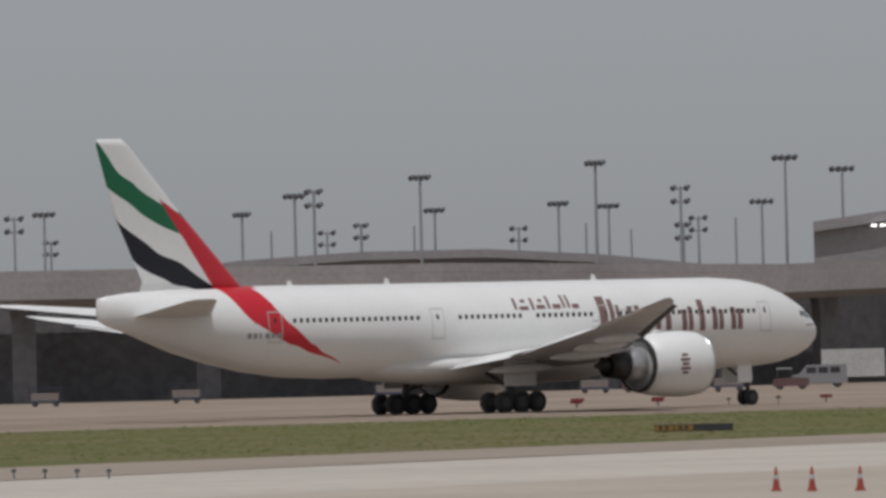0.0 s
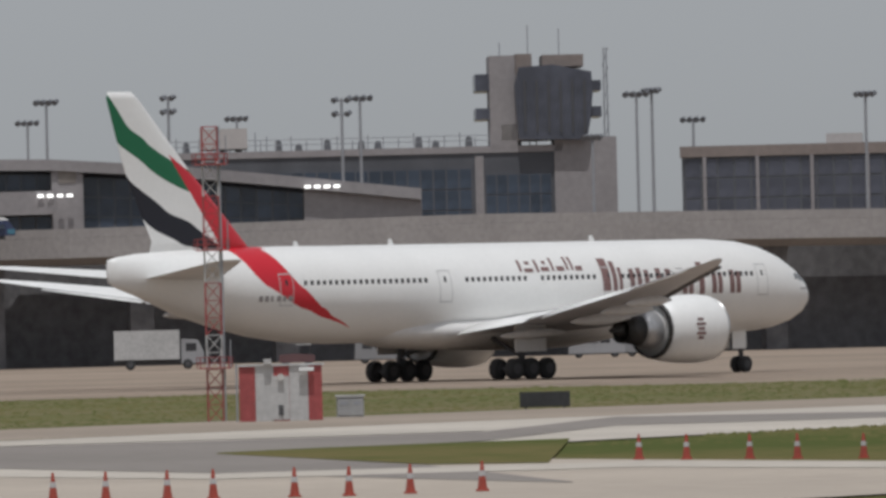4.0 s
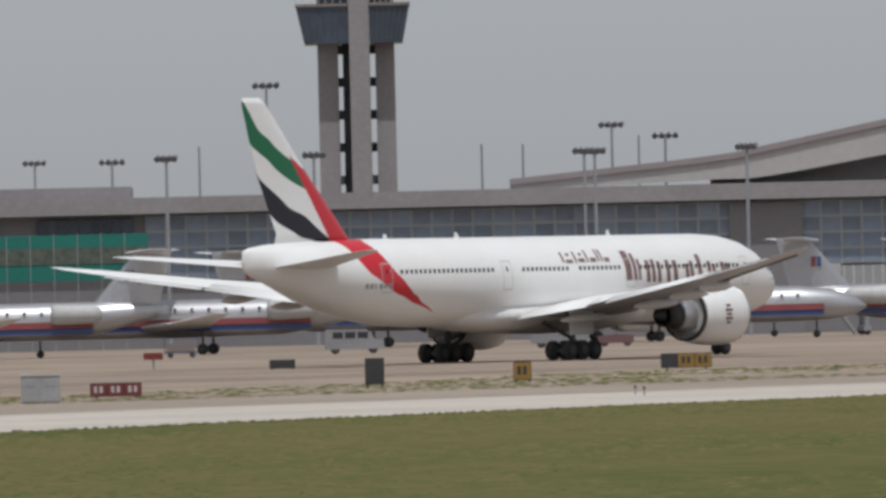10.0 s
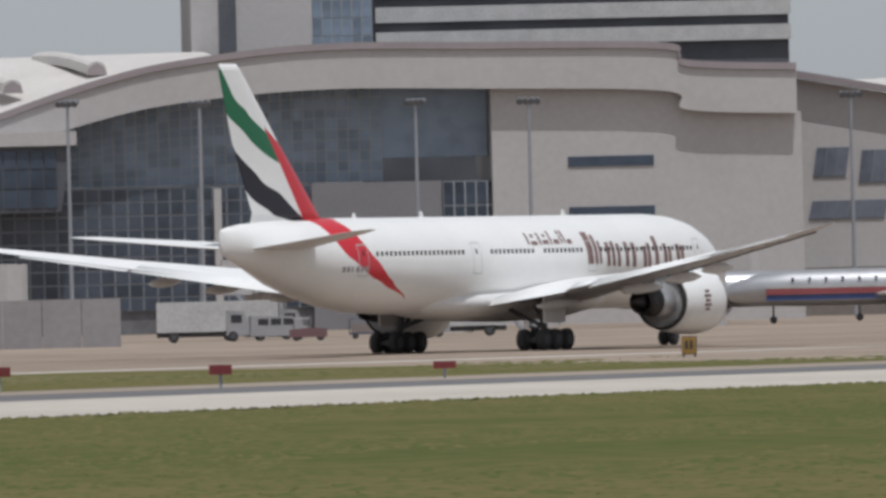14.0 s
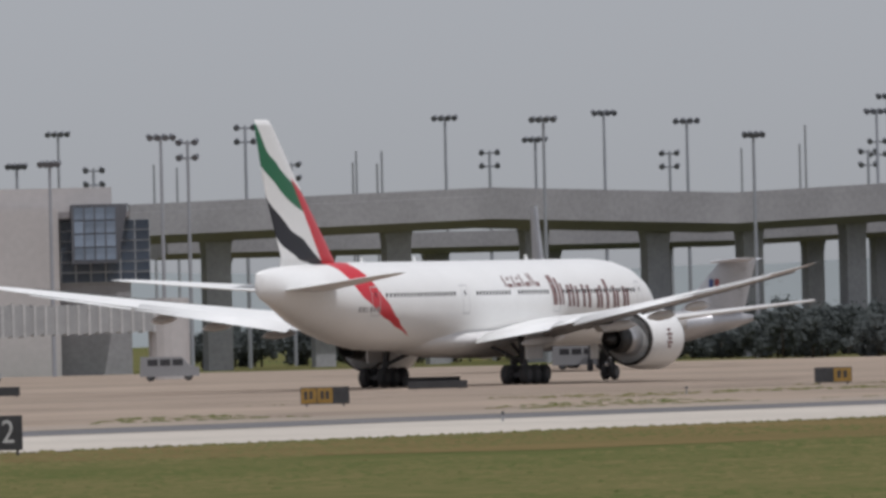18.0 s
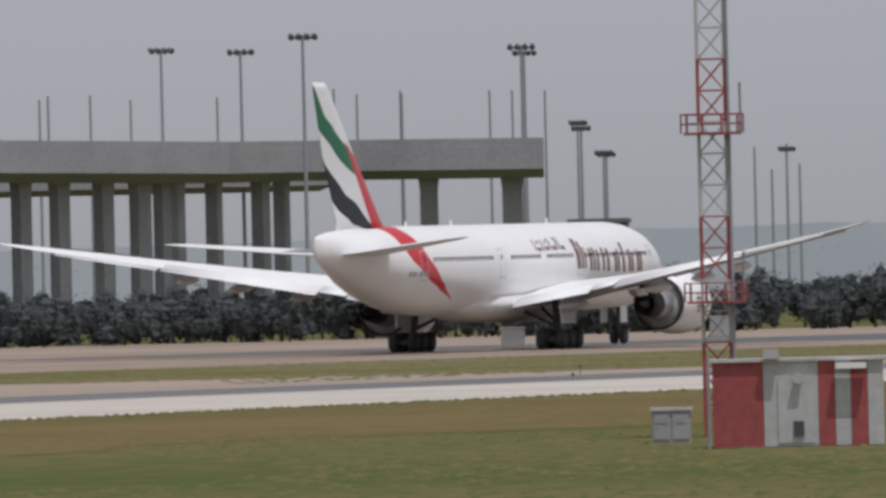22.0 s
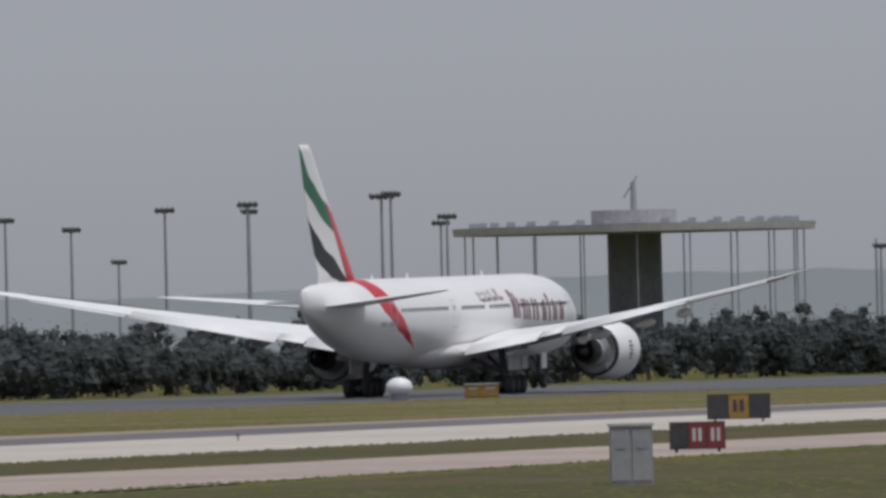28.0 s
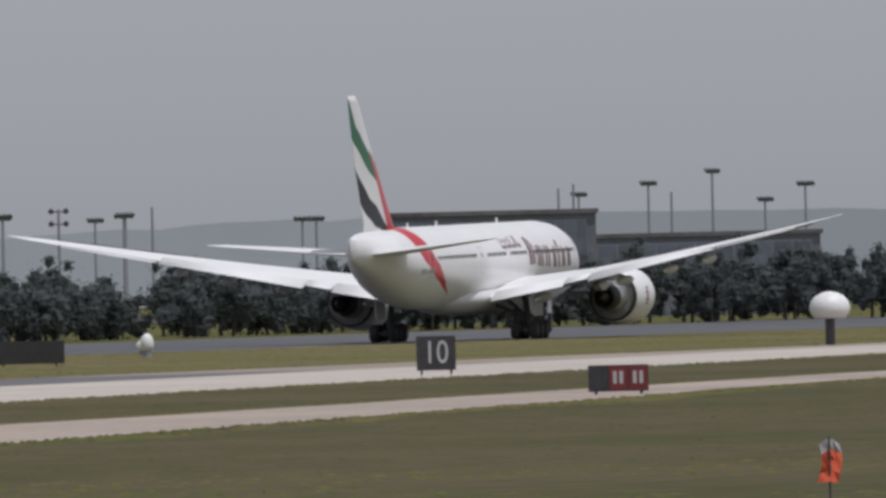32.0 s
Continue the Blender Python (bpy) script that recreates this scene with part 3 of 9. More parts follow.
def lamp(x, y, top, kind="T", thick=0.25, group="airfield light masts"):
    """A tall light mast with its lamps. T: one crossarm; four: two crossarms; ring: a crown of lamps; thin: a bare mast."""
    words = {"T": "tall grey light mast with one crossarm of floodlights", "four": "tall grey light mast with two crossarms of floodlights", "ring": "tall grey light mast crowned by a ring of lamps", "thin": "thin bare grey mast"}
    thing = base("light_mast" if kind != "thin" else "thin_mast", pose(x, y, 0, 0, 0, random.uniform(-25, 25)), words[kind], "light mast", group)
    part("pole", rods(((0, 0, 0), (0, 0, top), thick, thick * 0.62), n=8), M["steel"], thing)
    if kind == "thin":
        return thing
    arms = {"T": [(top - 0.3, 1.25)], "four": [(top - 0.3, 0.95), (top - 1.9, 0.95)], "ring": [(top - 0.3, 0.95)]}[kind]
    for z, half in arms:
        arm = part("crossarm", boxes((-half, half, -0.09, 0.09, z - 0.12, z + 0.12)), M["steel"], thing)
        for u in (-half, half) if kind == "four" else (-half, -half * 0.35, half * 0.35, half):
            part("floodlight", rods(((u, -0.3, z + 0.02), (u, 0.35, z + 0.28), 0.36, 0.26), n=8), M["lamp_steel"], arm)
    return thing


# ---- ground ----
def edge_x(k, y):
    u = (y - 900) / 500
    return ((k[0] * u + k[1]) * u + k[2]) * u + k[3]


def sheet(name, left, right, y0, y1, z, material, label, n=60, fray=0.0):
    """A flat strip between two long edges given as cubics of y; fray: how ragged its edges are."""
    bm = bmesh.new()
    rows = []
    for i in range(n + 1):
        y = y0 + (y1 - y0) * i / n
        a = edge_x(left, y) + fray * noise.noise((y * 0.05, 3, z * 9))
        b = edge_x(right, y) + fray * noise.noise((y * 0.05, 7, z * 9))
        rows.append((bm.verts.new((a, y, z)), bm.verts.new((b, y, z))))
    for (a, b), (c, d) in zip(rows, rows[1:]):
        bm.faces.new((a, b, d, c))
    return tagged(part(name, bm, material), label, name.split("_")[0], kind="structure")


bm = bmesh.new()
bmesh.ops.create_grid(bm, x_segments=40, y_segments=40, size=4800)
ground = tagged(part("ground", bm, M["grass"]), "mown airfield grass, green with straw-coloured patches", "grass", kind="structure")
ground.location = (0, 800, 0)
FAR = (0, 0, 300, -1500)
sheet("apron", FAR, (5.2, 66.4, 218.8, -358.8), 380, 1760, 0.02, M["apron"], "sun-bleached tan concrete apron behind the runway", fray=3)
sheet("infield", (5.2, 66.4, 218.8, -358.8), (-15.4, 125.4, 192.4, -270.6), 700, 1520, 0.02, M["apron"], "bare tan infield beside the taxiway", fray=4)
sheet("infield", (5.2, 66.4, 218.8, -358.8), (-15.4, 125.4, 192.4, -270.6), 1245, 1900, 0.035, M["dry"], "dry straw-coloured grass beside the runway", fray=4)
sheet("infield", (5.2, 66.4, 218.8, -358.8), (-15.4, 125.4, 192.4, -270.6), 380, 708, 0.016, M["pale_grass"], "dusty patchy green grass beside the taxiway", fray=5)
sheet("edge_line", (5.2, 66.4, 218.8, -366.0), (5.2, 66.4, 218.8, -356.0), 950, 1095, 0.036, M["white_concrete"], "pale concrete edge along the far taxiway", fray=0.6)
sheet("asphalt_strip", (-22.7, 120.5, 202.3, -256), (-22.7, 120.5, 202.3, -240.5), 840, 1560, 0.05, M["dark_strip"], "narrow dark asphalt strip beside the bright concrete", fray=0.8)
sheet("runway", (0, 0, 481.8, -694.3), (5.2, 66.4, 218.8, -358.8), 1500, 2400, 0.035, M["runway"], "asphalt runway seen edge on, tree mirage put into its dark colour")
sheet("taxiway", (-15.4, 125.4, 192.4, -270.6), (-22.7, 120.5, 202.3, -240), 150, 1900, 0.045, M["concrete"], "pale tan concrete taxiway", fray=1)
sheet("shoulder", (-22.7, 120.5, 202.3, -240), (-27.8, 120.8, 203.4, -204), 150, 1900, 0.045, M["white_concrete"], "bright white concrete strip beside the grass", fray=1.5)
sheet("verge", (-27.8, 120.8, 203.4, -204), (-611.7, 234.3, 256.3, -168.7), 880, 1230, 0.01, M["brown_grass"], "dry brown grass verge beside the bright strip", fray=8)
sheet("road", (0, 0, 376.3, -255.9), (0, 0, 345.6, -213.6), 1150, 1900, 0.05, M["pink_concrete"], "narrow pinkish service road through the grass", fray=1.5)
sheet("verge", (-27.8, 120.8, 203.4, -204), (0, 0, 376.3, -255.9), 1235, 1800, 0.012, M["rough_grass"], "dull olive grass between the taxiway and the service road", fray=0.5)
sheet("verge", (0, 0, 345.6, -211.0), (0, 0, 345.6, -60.0), 1090, 1700, 0.012, M["rough_grass"], "rough unmown grass before the service road", fray=4)
sheet("pavement", (0, 0, -109.8, -368.7), (0, 0, -48.1, -250.9), 200, 365, 0.05, M["pavement"], "wide tan concrete taxiway crossing")
sheet("pavement", (0, 0, -109.8, -368.7), (0, 0, -632.9, -880.0), 365, 409, 0.05, M["pavement"], "slanting end of the concrete crossing", n=4)
sheet("joint", (-22.7, 120.5, 202.3, -257.2), (-22.7, 120.5, 202.3, -256), 840, 1560, 0.052, M["tyre_dark"], "thin tyre-darkened edge of the asphalt strip", fray=0.5)

# joints and tyre-darkened lines along the runway's length
for off, wide in ((-4, 1.5), (-21, 1.0), (-44, 2.0), (-78, 1.5)):
    near = (5.2, 66.4, 218.8, -358.8)
    sheet("joint", (*near[:3], near[3] + off - wide), (*near[:3], near[3] + off), 380, 1530, 0.028, M["joint"], "thin dark joint line in the concrete", fray=0.6)


def lay(name, far, near, z, material, label):
    """A flat piece of ground between a far and a near edge, point by point."""
    bm = bmesh.new()
    a, b = ([bm.verts.new((x, y, z)) for x, y in edge] for edge in (far, near))
    for k in range(len(a) - 1):
        bm.faces.new((b[k], b[k + 1], a[k + 1], a[k]))
    tagged(part(name, bm, material), label, name.split("_")[0], kind="structure")


LOOP = "grey asphalt loop between the pale edge lines"
lay("taxiway_loop", [(-285.26, 418.28), (-299.11, 441.05), (-297.13, 452.35), (-292.37, 457.29)], [(-283.13, 415.19), (-281.64, 415.07), (-259.42, 393.99), (-243.58, 379.2)], 0.06, M["asphalt"], LOOP)
lay("taxiway_loop", [(-292.37, 457.29), (-289.55, 470.66), (-310.38, 515.79), (-300.8, 516.15), (-287.93, 511.33)], [(-270.41, 422.13), (-273.01, 442.9), (-291.59, 483.52), (-286.88, 491.2), (-285.85, 507.42)], 0.06, M["asphalt"], LOOP)
lay("taxiway_loop", [(-270.41, 422.13), (-242.17, 388), (-218.14, 354.97)], [(-243.58, 379.2), (-226.86, 362.57), (-217.03, 353.13)], 0.06, M["asphalt"], LOOP)
EDGE = "pale edge line along the taxiway loop"
lay("edge_line", [(-307.99, 442.46), (-303.04, 444.61), (-309.51, 456.54), (-306.45, 466.78), (-302.08, 475.4), (-298.82, 486.22)], [(-300.86, 432.17), (-296.06, 434.28), (-301.34, 444.38), (-298.26, 454.09), (-293.95, 462.29), (-290.67, 472.54)], 0.064, M["white_concrete"], EDGE)
lay("edge_line", [(-301.58, 423.02), (-287.73, 413.22), (-275.38, 403.65), (-280.69, 413.66), (-258.63, 392.77), (-242.9, 378.1), (-235.79, 388.77), (-213.97, 372.71), (-195.89, 358.29)], [(-279.76, 392.43), (-267.83, 384.5), (-257.95, 377.84), (-264.1, 388.98), (-248.91, 377.72), (-236.95, 368.58), (-229.3, 377.57), (-208.76, 362.93), (-191.67, 349.68)], 0.064, M["white_concrete"], EDGE)
lay("island", [(-271.31, 423.59), (-272.41, 431.08), (-272.17, 437.85), (-270.92, 444.94)], [(-269.43, 420.64), (-256.85, 405.76), (-242.87, 389.16), (-238.6, 388.6)], 0.068, M["grass"], "green grass island inside the taxiway loop")

lay("infield", [(-292.31, 918.31), (-304.21, 1023.34), (-288.73, 1015.09), (-272.42, 1010.27), (-248.24, 985.67)], [(-289.44, 906.35), (-271.16, 873.63), (-260.7, 875.83), (-250.38, 887.29), (-243.98, 957.28)], 0.03, M["dry"], "dry straw-coloured grass between the taxiway and the apron")


def grass_tufts():
    """Uneven tufts on the mown grass between the strips and before them: one object."""
    rng = np.random.default_rng(11)
    shoulder, road_in, road_out, infield_in, infield_out = (-27.8, 120.8, 203.4, -204), (0, 0, 376.3, -255.9), (0, 0, 345.6, -213.6), (5.2, 66.4, 218.8, -358.8), (-15.4, 125.4, 192.4, -270.6)
    vs, fs = [], []
    dry_vs, dry_fs, brown_vs, brown_fs, rough_vs, rough_fs = [], [], [], [], [], []
    verge_out = (-611.7, 234.3, 256.3, -168.7)

    def tuft(x, y, h, w, vs=vs, fs=fs):
        a = rng.uniform(0, math.tau)
        v0 = len(vs)
        for k in range(4):
            r = w * rng.uniform(0.6, 1.2)
            vs.append((x + r * math.cos(a + k * math.tau / 4), y + r * math.sin(a + k * math.tau / 4), 0.0))
        vs.append((x + w * rng.uniform(-0.3, 0.3), y + w * rng.uniform(-0.3, 0.3), h))
        fs.extend((v0 + k, v0 + (k + 1) % 4, v0 + 4) for k in range(4))

    for _ in range(110000):
        y = 430 + 1070 * rng.random()
        x = edge_x(shoulder, y) + 0.4 + 105 * rng.random()
        if y > 1150 and edge_x(road_in, y) - 0.3 < x < edge_x(road_out, y) + 0.3 or noise.noise((x * 0.06, y * 0.02, 0)) < -0.25:
            continue
        browned = 950 < y < 1215 and x < edge_x(verge_out, y) + 3 * noise.noise((x * 0.2, y * 0.2, 9))
        tuft(x, y, rng.uniform(0.02, 0.06), rng.uniform(0.1, 0.35), *((brown_vs, brown_fs) if browned else (rough_vs, rough_fs) if y > 1235 else (vs, fs)))
    for _ in range(17000):
        y = 1240 + 580 * rng.random()
        a, b = edge_x(infield_in, y), edge_x(infield_out, y)
        tuft(a + (b - a) * rng.random(), y, rng.uniform(0.04, 0.12), rng.uniform(0.2, 0.6), dry_vs, dry_fs)
    for _ in range(14000):
        y = 400 + 300 * rng.random()
        a, b = edge_x(infield_in, y), edge_x(infield_out, y)
        tuft(a + (b - a) * (rng.random() * 1.01 - 0.005), y, rng.uniform(0.03, 0.1), rng.uniform(0.12, 0.4))
    for _ in range(16000):
        y = 690 + 640 * rng.random()
        a, b = edge_x(infield_in, y), edge_x(infield_out, y)
        x = a + (b - a) * (0.25 + 0.75 * rng.random())
        if noise.noise((x * 0.05, y * 0.012, 4)) > 0.02:
            tuft(x, y, rng.uniform(0.03, 0.09), rng.uniform(0.25, 0.8))
    # ragged fringe along the edges of the concrete
    for _ in range(9000):
        y = 450 + 1250 * rng.random()
        tuft(edge_x(shoulder, y) + rng.uniform(-0.3, 0.8), y, rng.uniform(0.03, 0.12), rng.uniform(0.1, 0.3))
        if y > 1150:
            tuft(edge_x(road_in, y) - rng.uniform(-0.2, 0.6), y, rng.uniform(0.03, 0.12), rng.uniform(0.1, 0.3))
            tuft(edge_x(road_out, y) + rng.uniform(-0.2, 0.6), y, rng.uniform(0.03, 0.12), rng.uniform(0.1, 0.3))
        if y > 1380:
            tuft(edge_x(infield_out, y) - rng.uniform(-0.3, 0.8), y, rng.uniform(0.05, 0.16), rng.uniform(0.15, 0.4), dry_vs, dry_fs)
    for name, v, f, m, label in (("grass", vs, fs, "blades", "short uneven tufts of green and straw-coloured grass"), ("dry_grass", dry_vs, dry_fs, "dry_blades", "low tufts of dry straw-coloured grass beside the runway"), ("brown_grass", brown_vs, brown_fs, "brown_grass", "short sun-browned tufts of grass beside the bright strip"), ("rough_grass", rough_vs, rough_fs, "rough_grass", "rough dull olive tufts of grass beside the service road")):
        me = bpy.data.meshes.new(name)
        me.from_pydata(v, [], f)
        me.materials.append(M[m])
        tagged(new(name, me), label, "grass", kind="stuff")


grass_tufts()


# ---- the airliner ----
def skin(rows, n=40):
    """Body rings from (x, centre height, half width, half height)."""
    bm = bmesh.new()
    return loft(bm, [[(x, hw * math.cos(k * math.tau / n), zc + hh * math.sin(k * math.tau / n)) for k in range(n)] for x, zc, hw, hh in rows])


BODY = [(x + 0.4, z, w, h) for x, z, w, h in [(-31.95, 7.4, 0.16, 0.72), (-31.2, 7.3, 0.5, 0.98), (-29.5, 7.15, 1.0, 1.33), (-27.5, 6.85, 1.5, 1.72), (-25.5, 6.55, 1.95, 2.1), (-22.5, 6.2, 2.45, 2.52),
        (-19.5, 5.93, 2.8, 2.84), (-16.5, 5.75, 3.02, 3.03), (-13, 5.66, 3.1, 3.1), (-6, 5.65, 3.1, 3.1), (2, 5.65, 3.1, 3.1), (10, 5.65, 3.1, 3.1), (18, 5.65, 3.1, 3.1), (22, 5.65, 3.1, 3.1),
        (24.5, 5.6, 2.98, 3.0), (26.5, 5.48, 2.72, 2.78), (28.2, 5.3, 2.32, 2.4), (29.6, 5.12, 1.85, 1.88), (30.6, 5.0, 1.35, 1.35), (31.3, 4.93, 0.8, 0.8), (31.65, 4.9, 0.38, 0.38), (31.75, 4.9, 0.05, 0.05)]]


def body_at(x):
    rows = sorted(BODY)
    return tuple(curve_at([(r[0], r[i]) for r in rows], x) for i in (1, 2, 3))


def body_side(x, z, out=0.0, side=-1):
    """The skin's y at a place along and a height."""
    zc, hw, hh = body_at(x)
    s = max(-1, min(1, (z - zc) / hh))
    return side * (hw * math.sqrt(max(0, 1 - s * s)) + out)


def foil(chord, thick, n=9):
    """Upper then lower outline of a wing section: (distance behind the nose, height)."""
    up, low = [], []
    for i in range(n + 1):
        c = (1 - math.cos(math.pi * i / n)) / 2
        t = 5 * thick * (0.2969 * math.sqrt(c) - 0.126 * c - 0.3516 * c * c + 0.2843 * c ** 3 - 0.1015 * c ** 4)
        up.append((c * chord, t * chord))
        low.append((c * chord, -0.75 * t * chord))
    return up + low[-1:0:-1]


def wing_mesh(rows, droop=0.0):
    """A lifting surface from (span, leading edge x, chord, height, thickness), its rear let down by droop degrees."""
    c, s = math.cos(radians(droop)), math.sin(radians(droop))
    return loft(bmesh.new(), [[(le - dx * c - dz * s, y, z + dz * c - dx * s) for dx, dz in foil(chord, th)] for y, le, chord, z, th in rows])


def fin_mesh(rows):
    return loft(bmesh.new(), [[(le - dx, dz, z) for dx, dz in foil(chord, th)] for z, le, chord, th in rows])


def decal(x0, x1, z0, z1, side=-1, out=0.012, nx=6, nz=4, lean=0.0):
    """A patch that lies on the body's skin; lean: how far its top is moved forward."""
    bm = bmesh.new()
    g = []
    for i in range(nx + 1):
        for j in range(nz + 1):
            z = z0 + (z1 - z0) * j / nz
            x = x0 + (x1 - x0) * i / nx + lean * j / nz
            g.append(bm.verts.new((x, body_side(x, z, out, side), z)))
    for i in range(nx):
        for j in range(nz):
            k = i * (nz + 1) + j
            bm.faces.new((g[k], g[k + nz + 1], g[k + nz + 2], g[k + 1]))
    return bm


def wheel(parent, x, y, z, r, w, name="wheel"):
    bm = bmesh.new()
    prof = [(-w / 2, r * 0.55), (-w / 2, r * 0.86), (-w * 0.36, r * 0.98), (0, r), (w * 0.36, r * 0.98), (w / 2, r * 0.86), (w / 2, r * 0.55)]
    n = 24
    loft(bm, [[(rr * math.cos(k * math.tau / n), dy, rr * math.sin(k * math.tau / n)) for k in range(n)] for dy, rr in prof])
    tyre = part(name, bm, M["rubber"], parent, smooth=True)
    tyre.location = (x, y, z)
    bm = bmesh.new()
    for s in (-1, 1):
        loft(bm, [[(rr * math.cos(k * math.tau / 16), s * dy, rr * math.sin(k * math.tau / 16)) for k in range(16)] for dy, rr in ((w * 0.4, r * 0.55), (w * 0.53, r * 0.5), (w * 0.55, r * 0.15))])
    part("hub", bm, M["dark_steel"], tyre)
    return tyre


airliner = base("airliner", pose(0, 0, 0.05), "white twin-engine wide-body airliner with green, red and black flag bands", "airplane")


def whiten_sunlit_top(ob, top):
    """A whiter colour on the faces that look up: sunlight put into the colour."""
    ob.data.materials.append(top)
    for f in ob.data.polygons:
        f.material_index = 1 if f.normal.z > 0.05 else 0
    return ob


def build_airliner(plane):
    wings = []
    body = part("fuselage", skin(BODY), M["livery"], plane, "white fuselage with a red band sweeping round its tail", smooth=True)
    # wing-to-body fairing
    bm = skin([(-11, 3.3, 0.3, 0.3), (-8, 3.2, 2.0, 0.9), (-4, 3.15, 3.0, 1.15), (3, 3.1, 3.4, 1.25), (9, 3.15, 3.3, 1.2), (13, 3.3, 2.4, 0.9), (16, 3.5, 0.4, 0.4)], 28)
    part("belly_fairing", bm, M["under_grey"], plane, "light grey wing-to-body fairing", smooth=True)
    part("fin", fin_mesh([(8.1, -18.5, 9.6, 0.085), (9.2, -19.7, 8.0, 0.09), (13.5, -24.15, 5.75, 0.095), (18.1, -28.6, 2.75, 0.1), (18.55, -29.2, 2.05, 0.07)]), M["livery"], plane, "tail fin painted with green, white, black and red bands", smooth=True)
    for s in (-1, 1):
        tail = part("tailplane", wing_mesh([(s * 0.8, -22.5, 6.6, 6.9, 0.1), (s * 3.0, -24.3, 5.6, 7.1, 0.095), (s * 9.8, -29.6, 2.6, 7.8, 0.09), (s * 10.8, -30.7, 1.5, 7.9, 0.06)]), M["under_grey"], plane, smooth=True)
        whiten_sunlit_top(tail, M["white"])
        wing = part("wing", wing_mesh([(s * 1.5, 13.6, 17.2, 3.8, 0.115), (s * 3.2, 12.3, 15.4, 3.9, 0.115), (s * 9.7, 6.3, 9.4, 4.45, 0.105), (s * 16, 1.7, 6.7, 5.15, 0.1), (s * 23, -3.25, 4.4, 6.0, 0.095), (s * 29.5, -7.65, 2.5, 6.85, 0.09), (s * 31.4, -9.35, 1.45, 7.1, 0.08), (s * 32.4, -10.5, 0.55, 7.26, 0.08)], 2.6), M["wing_grey"], plane, smooth=True)
        whiten_sunlit_top(wing, M["white"])
        wings.append((wing, s))
        # flaps let down behind the wing for take-off, sunlight put into their tops
        for y0, y1, x0, x1, c0, c1, z0, z1, droop in ((3.4, 9.0, -1.6, -1.75, 2.7, 2.3, 3.62, 4.2, 15), (9.1, 11.0, -1.85, -2.35, 1.9, 1.8, 4.14, 4.4, 11), (11.1, 21.6, -2.4, -5.9, 2.2, 1.5, 4.4, 5.82, 15)):
            whiten_sunlit_top(part("flap", wing_mesh([(s * y0, x0, c0, z0, 0.13), (s * y1, x1, c1, z1, 0.13)], droop), M["wing_grey"], wing, "trailing-edge flap let down for take-off, its top whitened as sunlit", smooth=True), M["white"])
        # slats let down along the leading edge, their shade put into the dark metal
        for a, b in (((5.0, 10.64 + 0.5, 1.5, 4.0 - 0.33, 0.16), (8.6, 7.31 + 0.5, 1.4, 4.33 - 0.33, 0.16)), ((12.2, 4.47 + 0.5, 1.4, 4.73 - 0.28, 0.16), (20.4, -1.41 + 0.45, 1.15, 5.74 - 0.22, 0.16)), ((20.6, -1.55 + 0.45, 1.15, 5.77 - 0.22, 0.16), (29.3, -7.5 + 0.35, 0.8, 6.84 - 0.15, 0.16))):
            part("slat", wing_mesh([(s * a[0], *a[1:]), (s * b[0], *b[1:])], -20), M["slat_grey"], wing, "metal leading-edge slat let down for take-off, shade put into its colour", smooth=True)
        part("aileron", wing_mesh([(s * 21.8, -6.2, 1.35, 5.7, 0.11), (s * 28.5, -9.1, 0.95, 6.63, 0.11)], 10), M["white"], wing, smooth=True)
        for y, x, ln, z in ((6.6, -0.5, 5.4, 2.95), (13.2, -1.2, 5.0, 3.75), (17.2, -3.0, 4.4, 4.3), (20.6, -4.6, 3.8, 4.8)):
            bm = skin([(x + ln * 0.55, z, 0.05, 0.05), (x + ln * 0.3, z, 0.26, 0.3), (x - ln * 0.1, z - 0.08, 0.3, 0.36), (x - ln * 0.42, z - 0.15, 0.16, 0.2), (x - ln * 0.55, z - 0.2, 0.03, 0.03)], 12)
            bmesh.ops.translate(bm, verts=bm.verts, vec=(0, s * y, 0))
            part("flap_track_fairing", bm, M["under_grey"], wing, smooth=True)
        # engine
        cy, cz, ex = s * 10.3, 2.95, -1.7
        g = lambda rows: [(x, r * 1.07) for x, r in rows]
        bm = lathe(bmesh.new(), g([(8.15, 1.62), (8.15, 1.7), (9.2, 1.9), (10.5, 2.02), (12.2, 2.05), (13.1, 1.97), (13.5, 1.82), (13.6, 1.68), (13.4, 1.58), (12.4, 1.6), (10.4, 1.58), (8.15, 1.62)]), (ex, cy, cz), 40)
        nac = part("engine_cowl", bm, M["white"], plane, "white engine cowl with a small bronze emblem", smooth=True)
        part("inlet_lip", lathe(bmesh.new(), g([(13.3, 1.93), (13.5, 1.85), (13.62, 1.74), (13.63, 1.66), (13.45, 1.56), (13.3, 1.56)]), (ex, cy, cz), 40), M["metal"], nac, "polished inlet lip", smooth=True)
        part("fan", lathe(bmesh.new(), [(12.2, 1.56), (12.3, 0.5), (12.9, 0.02)], (ex, cy, cz), 24), M["hot_metal"], nac)
        part("bypass_duct", lathe(bmesh.new(), g([(9.4, 1.56), (9.4, 0.9), (9.36, 0.9), (9.36, 1.56)]), (ex, cy, cz), 32), M["black"], nac)
        part("core_cowl", lathe(bmesh.new(), [(9.3, 1.26), (8.1, 1.22), (7.3, 1.08), (6.7, 0.93), (6.7, 0.85), (9.3, 1.0)], (ex, cy, cz), 32), M["core_silver"], nac, "dull silver core cowl", smooth=True)
